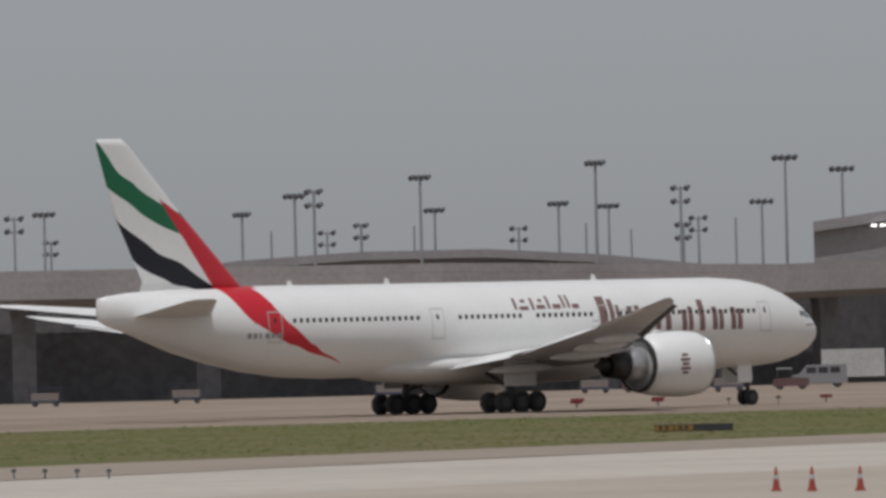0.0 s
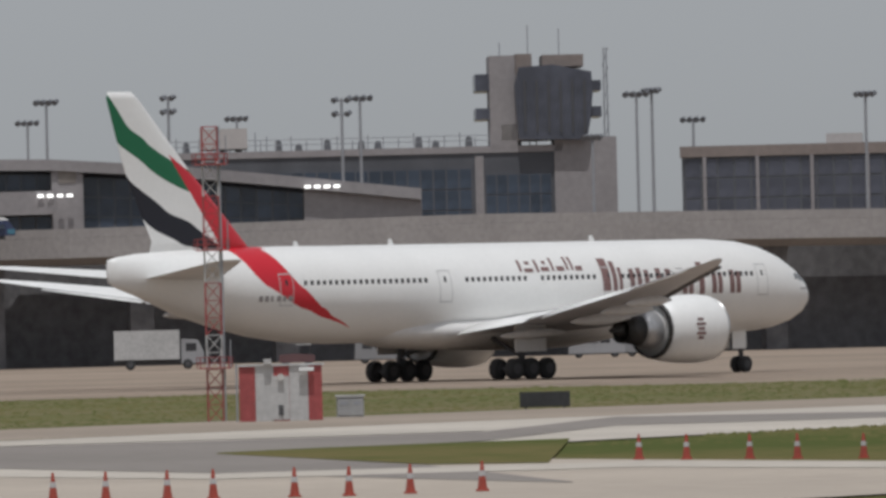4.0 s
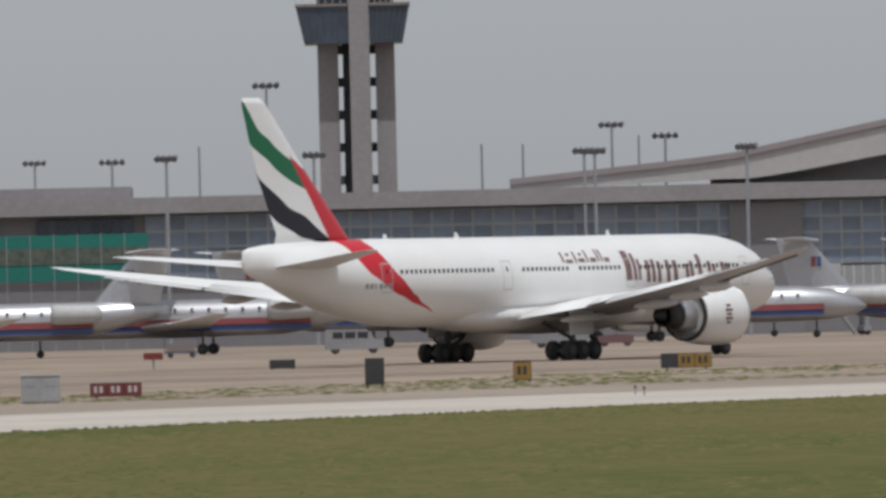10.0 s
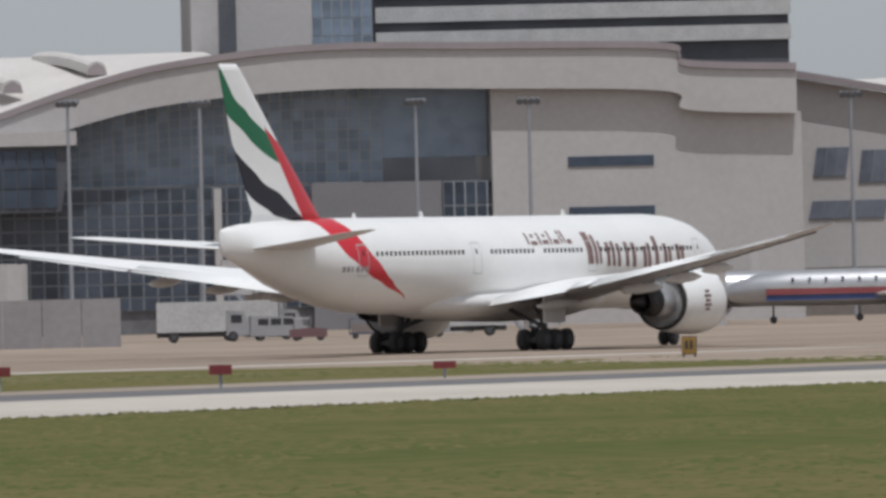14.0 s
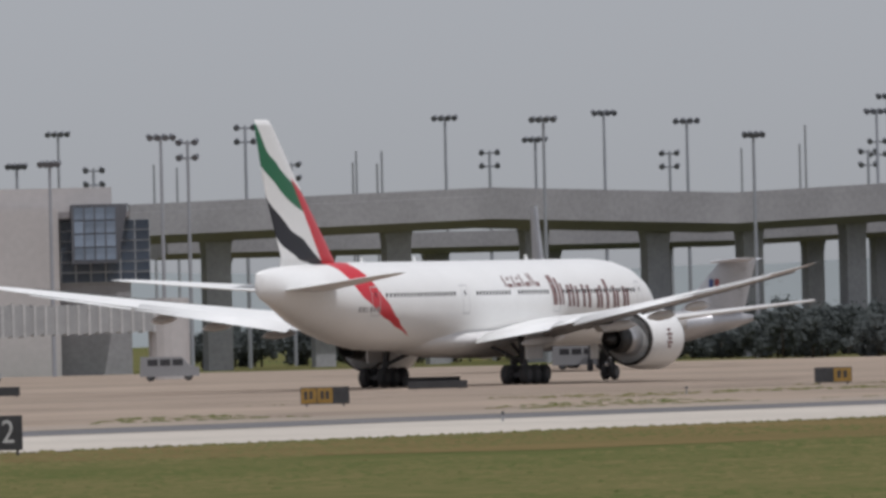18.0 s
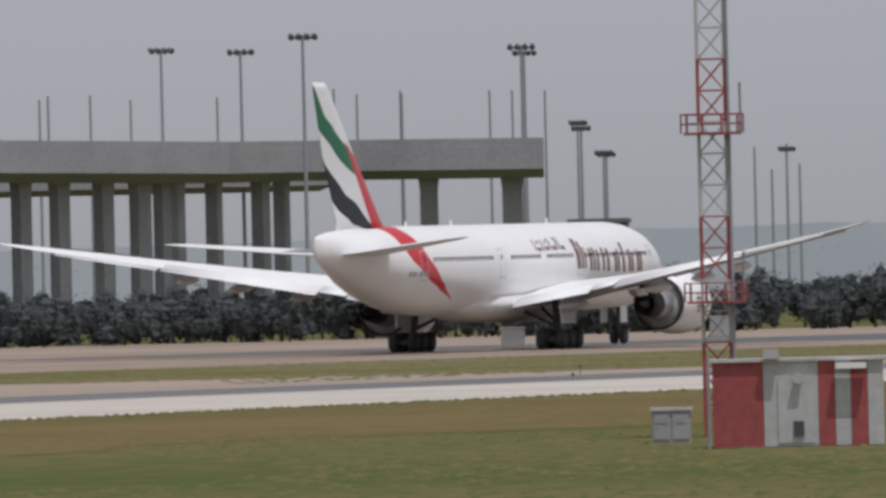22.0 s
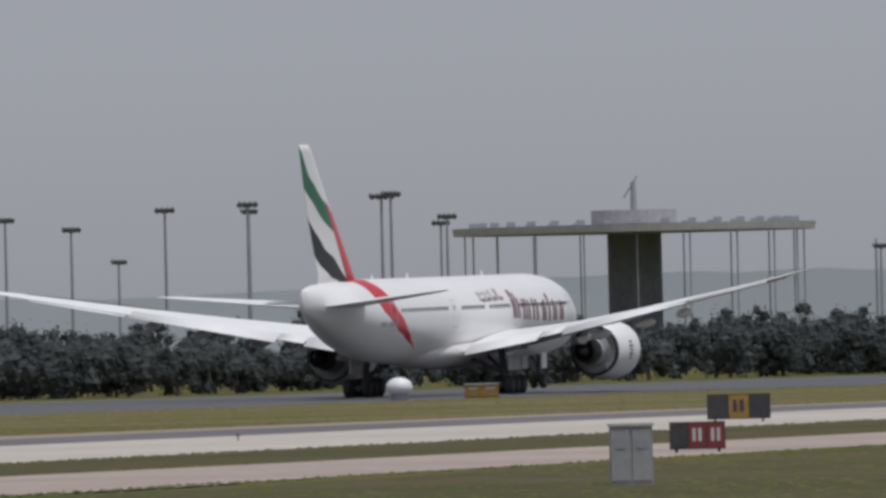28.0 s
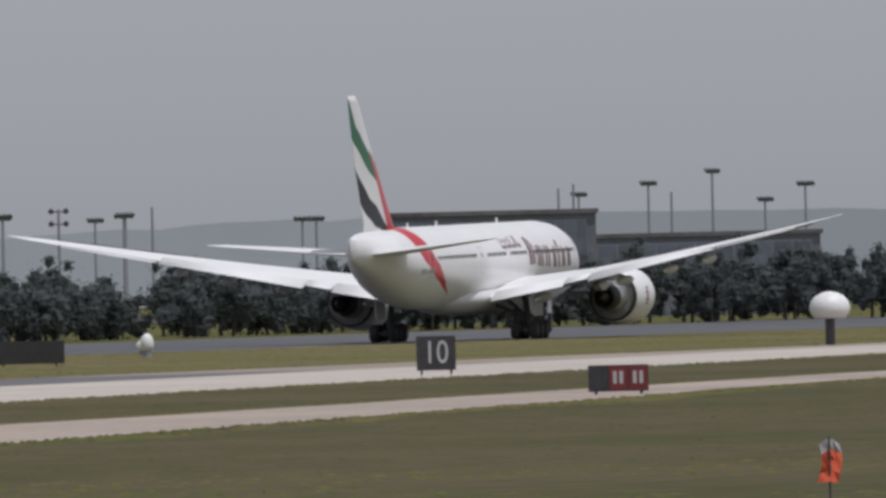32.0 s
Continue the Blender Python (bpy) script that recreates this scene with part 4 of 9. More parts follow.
        part("core_nozzle", lathe(bmesh.new(), [(6.85, 0.985), (6.3, 0.9), (5.4, 0.8), (5.4, 0.7), (6.2, 0.66)], (ex, cy, cz), 32), M["hot_metal"], nac, "dark heat-stained nozzle", smooth=True)
        part("exhaust_plug", lathe(bmesh.new(), [(6.2, 0.55), (5.3, 0.42), (4.4, 0.12), (4.3, 0.02)], (ex, cy, cz), 24), M["hot_metal"], nac, smooth=True)
        part("nozzle_ring", lathe(bmesh.new(), g([(8.3, 1.745), (8.06, 1.7), (8.04, 1.6), (8.3, 1.61)]), (ex, cy, cz), 40), M["hot_metal"], nac)
        part("duct_liner", loft(bmesh.new(), [[(ex + x, cy + r * math.cos(k * math.tau / 40), cz + r * math.sin(k * math.tau / 40)) for k in range(40)] for x, r in g(((8.06, 1.585), (9.4, 1.55), (9.4, 1.54), (8.06, 1.575)))], cap=False), M["black"], nac, "fan duct liner with the inner shade put into its black", smooth=True)
        bm = bmesh.new()
        for dz, w in ((0.6, 0.5), (0.3, 0.8), (0.0, 0.55), (-0.3, 0.8), (-0.58, 0.45)):
            a = math.asin(dz / 2.17)
            box(bm, 10.6 + ex - w / 2, 10.6 + ex + w / 2, cy + s * 2.165 * math.cos(a) - 0.02, cy + s * 2.165 * math.cos(a) + 0.02, cz + dz - 0.09, cz + dz + 0.09)
        part("emblem", bm, M["gold"], nac, "small bronze emblem of plain bars")
        bm = prism(bmesh.new(), [(12.4 + ex, cz + 1.85), (10 + ex, cz + 2.3), (6.8, 4.15), (1.0, 3.95), (2.0, 3.5), (6.0 + ex, cz + 0.6), (8.3 + ex, cz + 1.1), (9 + ex, cz + 1.7)], cy - 0.28, cy + 0.28)
        part("pylon", bm, M["under_grey"], plane, "light grey engine pylon")
        # main landing gear
        leg = part("main_gear_leg", rods(((-0.4, s * 5.5, 0.75), (-0.3, s * 5.1, 3.6), 0.24), ((-0.2, s * 5.4, 1.6), (2.6, s * 3.0, 3.0), 0.12), ((-0.4, s * 5.4, 1.5), (-0.4, s * 2.6, 2.8), 0.13), n=12), M["dark_steel"], plane)
        part("bogie_beam", rods(((-1.95, s * 5.5, 0.66), (1.15, s * 5.5, 0.74), 0.2), *(((x, s * 5.5 - 0.75, 0.68), (x, s * 5.5 + 0.75, 0.68), 0.1) for x in (-1.87, -0.4, 1.07)), n=10), M["dark_steel"], leg)
        for x in (-1.87, -0.4, 1.07):
            for dy in (-0.72, 0.72):
                wheel(leg, x, s * 5.5 + dy, 0.69, 0.69, 0.56)
        part("gear_door", boxes((-1.7, 1.1, s * 6.15 - 0.05, s * 6.15 + 0.05, 1.75, 3.5)), M["under_grey"], leg)
    # nose gear
    leg = part("nose_gear_leg", rods(((25.9, 0, 0.5), (25.9, 0, 3.0), 0.16), ((25.9, 0, 1.5), (23.8, 0, 2.8), 0.09), ((25.9, -0.55, 0.54), (25.9, 0.55, 0.54), 0.09), n=10), M["dark_steel"], plane)
    for y in (-0.36, 0.36):
        wheel(leg, 25.9, y, 0.54, 0.54, 0.4)
    for y in (-0.75, 0.75):
        part("nose_gear_door", boxes((24.3, 25.6, y - 0.03, y + 0.03, 1.55, 2.75)), M["white"], leg)
    for y in (-0.2, 0.2):
        part("taxi_light", rods(((25.98, y, 1.9), (26.12, y, 1.9), 0.12)), M["lamp_glass"], leg)
    # cabin windows, doors, flight-deck windows
    first = part("cabin_window", boxes((-0.12, 0.12, -0.02, 0.02, -0.17, 0.17)), M["cabin"], plane)
    first.location = (-17.1, body_side(-17.1, 6.4, 0.0), 6.4)
    for side in (-1, 1):
        for k in range(82):
            x = -17.1 + k * 0.533
            if (k == 0 and side == -1) or -6.3 < x < -2.9 or 2.8 < x < 3.7 or 9.3 < x < 11.6 or 24.0 < x:
                continue
            twin(first, Matrix.Translation((x, body_side(x, 6.4, 0.0, side), 6.4)), plane)
    for side in (-1, 1):
        for x in (-18.7, -4.7, 10.4, 25.0):
            z0, z1 = 5.0, 7.05
            bm = bmesh.new()
            for a, b, c, d in ((-0.56, -0.5, z0, z1), (0.5, 0.56, z0, z1), (-0.5, 0.5, z0, z0 + 0.07), (-0.5, 0.5, z1 - 0.07, z1)):
                sub = decal(x + a, x + b, c, d, side, 0.012, 2, 6)
                me = bpy.data.meshes.new("tmp")
                sub.to_mesh(me), sub.free(), bm.from_mesh(me)
                bpy.data.meshes.remove(me)
            door = part("cabin_door_outline", bm, M["seam"], plane, "thin grey outline of a cabin door")
            part("door_window", decal(x - 0.1, x + 0.1, 6.3, 6.65, side, 0.014, 2, 2), M["cabin"], door)
        for x0, x1, z0, z1 in ((30.45, 30.98, 5.82, 6.22), (29.8, 30.38, 5.9, 6.34), (29.15, 29.72, 6.0, 6.38)):
            part("flight_deck_window", decal(x0, x1, z0, z1, side, 0.012, 3, 2), M["cockpit"], plane)
        part("nose_seam", decal(29.7, 31.5, 5.34, 5.44, side, 0.012, 6, 1), M["seam_dark"], plane, "thin dark seam under the flight deck")
    # airline titles as plain bars in groups: one tall, then lower ones with gaps between
    for side in (-1, 1):
        for x, w, z, h in ((9.75, 0.75, 5.5, 2.1), (10.7, 0.42, 5.5, 1.9), (11.3, 0.3, 5.5, 1.5),
                           (12.3, 0.45, 5.35, 1.55), (13.0, 0.42, 5.35, 1.6), (13.7, 0.42, 5.3, 1.5), (14.8, 0.45, 5.3, 1.6), (15.7, 0.5, 5.25, 1.6),
                           (17.2, 0.45, 5.2, 1.4), (17.8, 0.42, 5.2, 1.6), (18.8, 0.5, 5.15, 2.1), (20.0, 0.45, 5.2, 1.55), (20.6, 0.4, 5.2, 1.35), (21.7, 0.45, 5.2, 1.5), (22.3, 0.45, 5.2, 1.4)):
            part("title_bar", decal(x, x + w, z, z + h, side, 0.016, 2, 5), M["gold"], plane, "bronze bar of the airline title")
        for x, w, z, h in ((2.3, 0.24, 6.85, 0.75), (2.75, 0.8, 6.8, 0.25), (3.0, 0.4, 7.3, 0.2), (3.85, 0.24, 6.8, 0.8), (4.3, 0.75, 6.85, 0.27), (4.6, 0.3, 7.3, 0.22), (5.3, 0.22, 6.85, 0.85), (5.75, 0.7, 6.85, 0.3), (6.65, 0.22, 6.9, 0.85), (7.1, 0.22, 6.9, 0.85), (7.5, 0.6, 6.85, 0.3)):
            part("script_bar", decal(x, x + w, z, z + h, side, 0.016, 2, 4), M["gold"], plane, "small bronze bar beside the title")
        for k, w in enumerate((0.3, 0.3, 0.18, 0.34, 0.3, 0.34)):
            part("registration_bar", decal(-20.9 + k * 0.46, -20.9 + k * 0.46 + w, 5.3, 5.65, side, 0.014, 1, 2), M["seam_dark"], plane)
    for x, z in ((-6.5, 8.74), (12, 8.74), (-15, 8.7)):
        part("blade_antenna", prism(bmesh.new(), [(x - 0.25, z - 0.05), (x + 0.3, z - 0.05), (x + 0.05, z + 0.38), (x - 0.2, z + 0.38)], -0.03, 0.03), M["white"], plane)
    for s in (-1, 1):
        for k in range(6):
            y = 24 + k * 1.25
            part("static_wick", rods(((-9.2 - (y - 24) * 0.42, s * y, 5.9 + (y - 24) * 0.13), (-9.75 - (y - 24) * 0.42, s * y, 5.9 + (y - 24) * 0.13), 0.02), n=5), M["dark_steel"], plane)
    return wings


airliner_wings = build_airliner(airliner)


# ---- beyond the runway: terminals, roads, towers ----
def elevated(points, thick, wide, label, piers=(), pier_mat="pier", pier_w=1.5, rail=True, under=False, name="elevated_road", posts=(), deck="deck"):
    """A raised road along (x, y, top) points, with posts at fractions along it."""
    x0, y0, _ = points[0]
    thing = base(name, pose(x0, y0, 0), label, "road bridge")
    o = Vector((x0, y0, 0))
    ways = [Vector((b[0] - a[0], b[1] - a[1], 0)).normalized() for a, b in zip(points, points[1:])]
    sides = [Vector((-w.y, w.x, 0)).normalized() * wide for w in (ways[0], *(p + q for p, q in zip(ways, ways[1:])), ways[-1])]
    for (ax, ay, az), (bx, by, bz), n, m in zip(points, points[1:], sides, sides[1:]):
        a, b = Vector((ax, ay, az)) - o, Vector((bx, by, bz)) - o
        down = Vector((0, 0, thick))
        bm = bmesh.new()
        loft(bm, [[a, a + n, a + n - down, a + n * 0.3 - down * 1.35, a + n * 0.1 - down * 1.02, a - down * 0.98], [b, b + m, b + m - down, b + m * 0.3 - down * 1.35, b + m * 0.1 - down * 1.02, b - down * 0.98]])
        girder = part("girder", bm, M[deck], thing)
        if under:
            # added backing wall, dark to stand for the shade under the deck
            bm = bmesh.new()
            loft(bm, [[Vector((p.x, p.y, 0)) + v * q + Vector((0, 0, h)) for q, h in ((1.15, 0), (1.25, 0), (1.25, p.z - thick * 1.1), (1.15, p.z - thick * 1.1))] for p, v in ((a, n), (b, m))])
            part("undercroft_wall", bm, M["undercroft"], girder, "added wall under the road, shade put into its dark colour")
        if rail:
            bm = bmesh.new()
            up = Vector((0, 0, 0.9))
            loft(bm, [[a + Vector((0, 0, 0.02)), a + n * 0.03 + Vector((0, 0, 0.02)), a + n * 0.03 + up, a + up], [b + Vector((0, 0, 0.02)), b + m * 0.03 + Vector((0, 0, 0.02)), b + m * 0.03 + up, b + up]])
            part("parapet", bm, M[deck], girder)
    spots = [(i, k, pier_w) for i, k in piers] + list(posts)
    for i, k, pier_w in spots:
        (ax, ay, az), (bx, by, bz) = points[i], points[i + 1]
        d = Vector((bx - ax, by - ay, 0)).normalized()
        n = Vector((-d.y, d.x, 0)) * wide
        c = Vector((ax + (bx - ax) * k - x0, ay + (by - ay) * k - y0, 0)) + n * 0.45
        z = az + (bz - az) * k - thick * 0.9
        bm = bmesh.new()
        w = pier_w / 2
        rings = []
        for zz, s in ((0, 1.0), (z - 2.4, 1.0), (z - 1.3, 1.12), (z - 0.6, 1.35), (z, 1.75)):
            rings.append([c + Vector((0, 0, zz)) + d * w * s * p + n * 0.05 * q for p, q in ((-1, -1), (1, -1), (1, 1), (-1, 1))])
        loft(bm, rings)
        part("pier", bm, M[pier_mat], thing)
    return thing


def block(parent, name, u0, u1, z0, z1, y0, y1, material, label=""):
    return part(name, boxes((u0, u1, y0, y1, z0, z1)), material, parent, label)


# raised road past the first terminals, shade put into its piers' dark colour
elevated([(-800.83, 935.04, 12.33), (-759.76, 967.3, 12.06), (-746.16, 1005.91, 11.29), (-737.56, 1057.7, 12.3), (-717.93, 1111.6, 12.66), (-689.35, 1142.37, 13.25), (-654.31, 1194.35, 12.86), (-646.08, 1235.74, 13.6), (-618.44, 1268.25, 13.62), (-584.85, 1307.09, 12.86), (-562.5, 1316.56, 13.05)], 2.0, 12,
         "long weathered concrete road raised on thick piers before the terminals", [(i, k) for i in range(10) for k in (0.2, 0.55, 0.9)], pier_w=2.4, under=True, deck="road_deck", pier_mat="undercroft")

# far hall with a low curved roof
hall = base("vaulted_hall", pose(-988.25, 1258.32, 0, 0, 0, 38.14), "long far grey hall under a low curved roof", "building")
top = [(-47.67, 13.69), (-26.5, 16.52), (-10.48, 17.3), (5.53, 17.27), (20.05, 16.26), (40.36, 13.87)]
part("roof", prism(bmesh.new(), [(u, z) for u, z in top] + [(u, z - 1.1) for u, z in top[::-1]], -1, 45), M["tan"], hall)
part("wall", prism(bmesh.new(), [(u, z - 1.15) for u, z in top] + [(top[-1][0], 0), (top[0][0], 0)], 0.6, 40), M["tan"], hall)
for u0, u1 in ((-21.82, -5.09), (-4.36, 13.82), (16.73, 29.09)):
    glazing(hall, u0, u1, (6.2), curve_at(top, (u0 + u1) / 2) - 1.8, 10, 1, 0.4, M["glass"])


def terminal_one():
    """Long low terminal whose roof rises and falls in one flat curve."""
    t = base("terminal_building", pose(-794.66, 1139.8, 0, 0, 0, 34.82), "long tan concrete terminal with dark glass under a flat curved roof", "building")
    top = [(-37.62, 17.68), (-26.1, 19.16), (-10.94, 20.6), (7.22, 21.55), (27.18, 21.66), (47.61, 21.24), (59.39, 20.37), (71.17, 19.09), (85.61, 17.38)]
    rise = lambda u: curve_at(top, u)
    part("roof", prism(bmesh.new(), top + [(u, z - 1.15) for u, z in top[::-1]], -2.2, 60), M["tan"], t)
    zb = 13.2
    a, b, c, d, e = -37.62, -25.23, -4.26, -1.24, 21.6
    f, g, h, i, j = 24.44, 47.61, 50.85, 73.57, 85.69
    def wall(name, u0, u1, z0, y0=-1.2, m=M["tan"]):
        n = 6
        part(name, prism(bmesh.new(), [(u0, z0), (u1, z0)] + [(u1 + (u0 - u1) * k / n, rise(u1 + (u0 - u1) * k / n) - 1.2) for k in range(n + 1)], y0, 20), m, t)
    wall("end_wall", a, b, 0), wall("end_wall", i, j, 0), wall("pillar", c, d, 0, -1.8), wall("pillar", e, f, 0, -1.8), wall("pillar", g, h, 0, -1.8)
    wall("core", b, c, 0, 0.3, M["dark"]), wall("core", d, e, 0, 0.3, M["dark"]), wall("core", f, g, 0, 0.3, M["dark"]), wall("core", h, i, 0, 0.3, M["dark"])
    slope_glass(t, b, c, zb, lambda u: rise(u) - 1.6, 14, -0.4, M["glass"], 3)
    slope_glass(t, h, i, zb, lambda u: rise(u) - 1.6, 14, -0.4, M["glass"], 3)
    for u0, u1 in ((d, e), (f, g)):
        slope_glass(t, u0, u1, zb + 4.9, lambda u: rise(u) - 1.5, 15, -0.4, M["glass"], 1)
        glazing(t, u0, u1, zb + 0.1, zb + 2.3, 14, 1, -0.5, M["glass"], M["frame_dark"])
        block(t, "parapet_band", u0, u1, zb + 2.4, zb + 4.8, -2.6, 0, M["tan"])
    for u in ((c + d) / 2, (e + f) / 2, (g + h) / 2):
        block(t, "grey_panel", u - 0.9, u + 0.9, zb + 5.6, zb + 7.2, -1.9, -1.7, M["asphalt"])
    for u, z in ((c + 1.6, zb + 4.4), (e + 1.6, zb + 4.7), (g, zb + 4.3), (i + 1.5, zb + 4.6), (a + 8, zb + 3.9)):
        for k in range(4):
            part("floodlight", boxes((u - 1.5 + k, u - 0.9 + k, -2.95, -2.65, z - 0.14, z + 0.14)), M["lit"], t, "lit white floodlight")
    # lower storeys under the raised road
    block(t, "lower_wall", a, j, 0, 11.0, -4, 0.2, M["brown"])
    for u in range(int(a) + 4, int(j) - 4, 7):
        glazing(t, u, u + 4.6, 6.2, 8.6, 3, 1, -4.05, M["glass"], M["frame_dark"])
        glazing(t, u, u + 4.6, 1.2, 4.4, 3, 1, -4.05, M["glass"], M["frame_dark"])


terminal_one()


def train_car(m, length):
    t = base("train_car", m, "blue airport train car with a white roof", "train", "airport train cars")
    part("body", prism(bmesh.new(), [(0, 0.35), (length, 0.35), (length, 0.9), (length - 0.7, 1.8), (0.7, 1.8), (0, 0.9)], -1.2, 1.2), M["train_blue"], t)
    part("roof", prism(bmesh.new(), [(0.6, 1.82), (length - 0.6, 1.82), (length - 1.1, 2.12), (1.1, 2.12)], -1.1, 1.1), M["white"], t, "bright white rounded roof")
    for u in (0.05, length - 0.75):
        part("end_panel", boxes((u, u + 0.7, -1.23, -1.205, 0.5, 0.95)), M["train_teal"], t, "teal end panel")
    glazing(t, 1.0, length - 1.0, 0.95, 1.5, 8, 1, -1.25, M["glass"], M["train_blue"])
    part("bogie", boxes((1, length - 1, -0.8, 0.8, 0, 0.35)), M["dark_steel"], t)


for x0 in (1175, 1345):
    x, y, z = (-733.51, 1090.97, 13.06) if x0 == 1175 else (-725.55, 1096.51, 12.82)
    train_car(pose(x, y, 12.65, 0, 0, 34.82), 9.3)


def old_tower():
    t = base("office_tower", pose(-841.12, 1342.4, 0, 0, 0, 31.86), "brown concrete ramp tower on a dark glazed building", "building")
    y = 0
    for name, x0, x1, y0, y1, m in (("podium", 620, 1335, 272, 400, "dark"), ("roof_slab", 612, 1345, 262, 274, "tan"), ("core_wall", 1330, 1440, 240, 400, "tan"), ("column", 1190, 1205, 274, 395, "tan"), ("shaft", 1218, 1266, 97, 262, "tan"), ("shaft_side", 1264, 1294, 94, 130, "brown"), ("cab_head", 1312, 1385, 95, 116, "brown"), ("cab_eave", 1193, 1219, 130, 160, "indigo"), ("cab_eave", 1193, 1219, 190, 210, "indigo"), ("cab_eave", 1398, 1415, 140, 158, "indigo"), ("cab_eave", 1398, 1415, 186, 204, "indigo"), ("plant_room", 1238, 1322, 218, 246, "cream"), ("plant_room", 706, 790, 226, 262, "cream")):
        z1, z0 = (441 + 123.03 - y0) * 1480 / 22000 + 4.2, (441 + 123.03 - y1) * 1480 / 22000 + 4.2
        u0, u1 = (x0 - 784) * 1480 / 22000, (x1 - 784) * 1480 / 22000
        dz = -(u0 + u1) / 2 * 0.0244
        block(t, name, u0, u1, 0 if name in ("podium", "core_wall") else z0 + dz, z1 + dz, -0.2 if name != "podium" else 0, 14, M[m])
    glazing(t, -0.67, 26.91, 14.2, 21.6, 18, 3, -0.1, M["glass"], M["dark"])
    glazing(t, 28.52, 36.33, 13.6, 20.8, 6, 3, -0.1, M["glass"], M["dark"])
    P = lambda x, y: ((x - 784) * 1480 / 22000, (441 + 123.03 - y - (x - 784) * 0.0244) * 1480 / 22000 + 4.2)
    part("cab", prism(bmesh.new(), [P(1268, 245), P(1388, 245), P(1396, 205), P(1400, 160), P(1398, 125), P(1330, 113), P(1270, 118), P(1262, 150)], -1.5, 12), M["indigo"], t, "dark blue-violet glazed cab")
    for k in range(6):
        (u, z0), (_, z1) = P(1280 + k * 21, 232), P(1280 + k * 21, 140)
        block(t, "cab_mullion", u - 0.12, u + 0.12, z0, z1, -1.62, -1.51, M["dark_steel"])
    (u, z0), (_, z1) = P(1424, 400), P(1424, 82)
    part("lattice_aerial", rods(((u - 0.4, 2, 0), (u - 0.15, 2, z1), 0.09), ((u + 0.4, 2, 0), (u + 0.15, 2, z1), 0.09), *(((u - 0.35, 2, z1 * q / 16), (u + 0.35, 2, z1 * (q + 1) / 16), 0.05) for q in range(16)), n=5), M["steel"], t, "slim grey lattice aerial")
    for x, h in ((455, 36.5), (505, 38.5), (560, 38.0), (-120, 26), (-150, 25), (20, 26.5), (40, 26.0)):
        part("aerial", rods(((x * 1480 / 22000, 5, 20), (x * 1480 / 22000, 5, h), 0.07), n=6), M["steel"], t)
    for k in range(26):
        u = (-160 + k * 27) * 1480 / 22000
        part("roof_rail_post", boxes((u - 0.07, u + 0.07, 0.2, 0.34, 24.2, 25.6 + 0.35 * math.sin(k * 2.3))), M["steel"], t)
    for z in (24.85, 25.45):
        part("roof_rail", boxes((-10.7, 34.6, 0.22, 0.32, z, z + 0.09)), M["steel"], t)
    for k in range(14):
        u, h = -10.2 + 3.3 * k + 0.8 * math.sin(k * 3.7), 0.7 + 0.5 * math.sin(k * 1.9) ** 2
        part("roof_vent", prism(bmesh.new(), [(u, 24.2), (u + 0.9, 24.2), (u + 0.8, 24.2 + h), (u + 0.45, 24.35 + h), (u + 0.1, 24.2 + h)], 1.2, 2.2), M["lamp_steel"], t)


old_tower()


def glass_office():
    t = base("office_building", pose(-753.45, 1379.48, 0, 0, 0, 28.16), "low brown office building with dark glass between pale columns", "building")
    u0, u1 = -42.72, 8.53
    zt, zb = 23.4, 6.0
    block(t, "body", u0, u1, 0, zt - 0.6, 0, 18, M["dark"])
    block(t, "roof_band", u0 - 0.2, u1 + 0.2, zt - 1.3, zt, -0.5, 18.2, M["brown"])
    glazing(t, u0 + 0.3, u1 - 0.3, zt - 8.6, zt - 1.4, 26, 3, -0.1, M["indigo"], M["frame_dark"])
    for x in (172, 267, 365, 465, 562, 660, 708, 780, 845):
        u = (x - 784) * 1440 / 22000
        block(t, "column", u - 0.2, u + 0.2, 0, zt - 1.3, -0.6, 0, M["tan"])
    block(t, "penthouse", -25.79, -21.53, zt + 0.01, zt + 1.2, 4, 9, M["cream"])


glass_office()


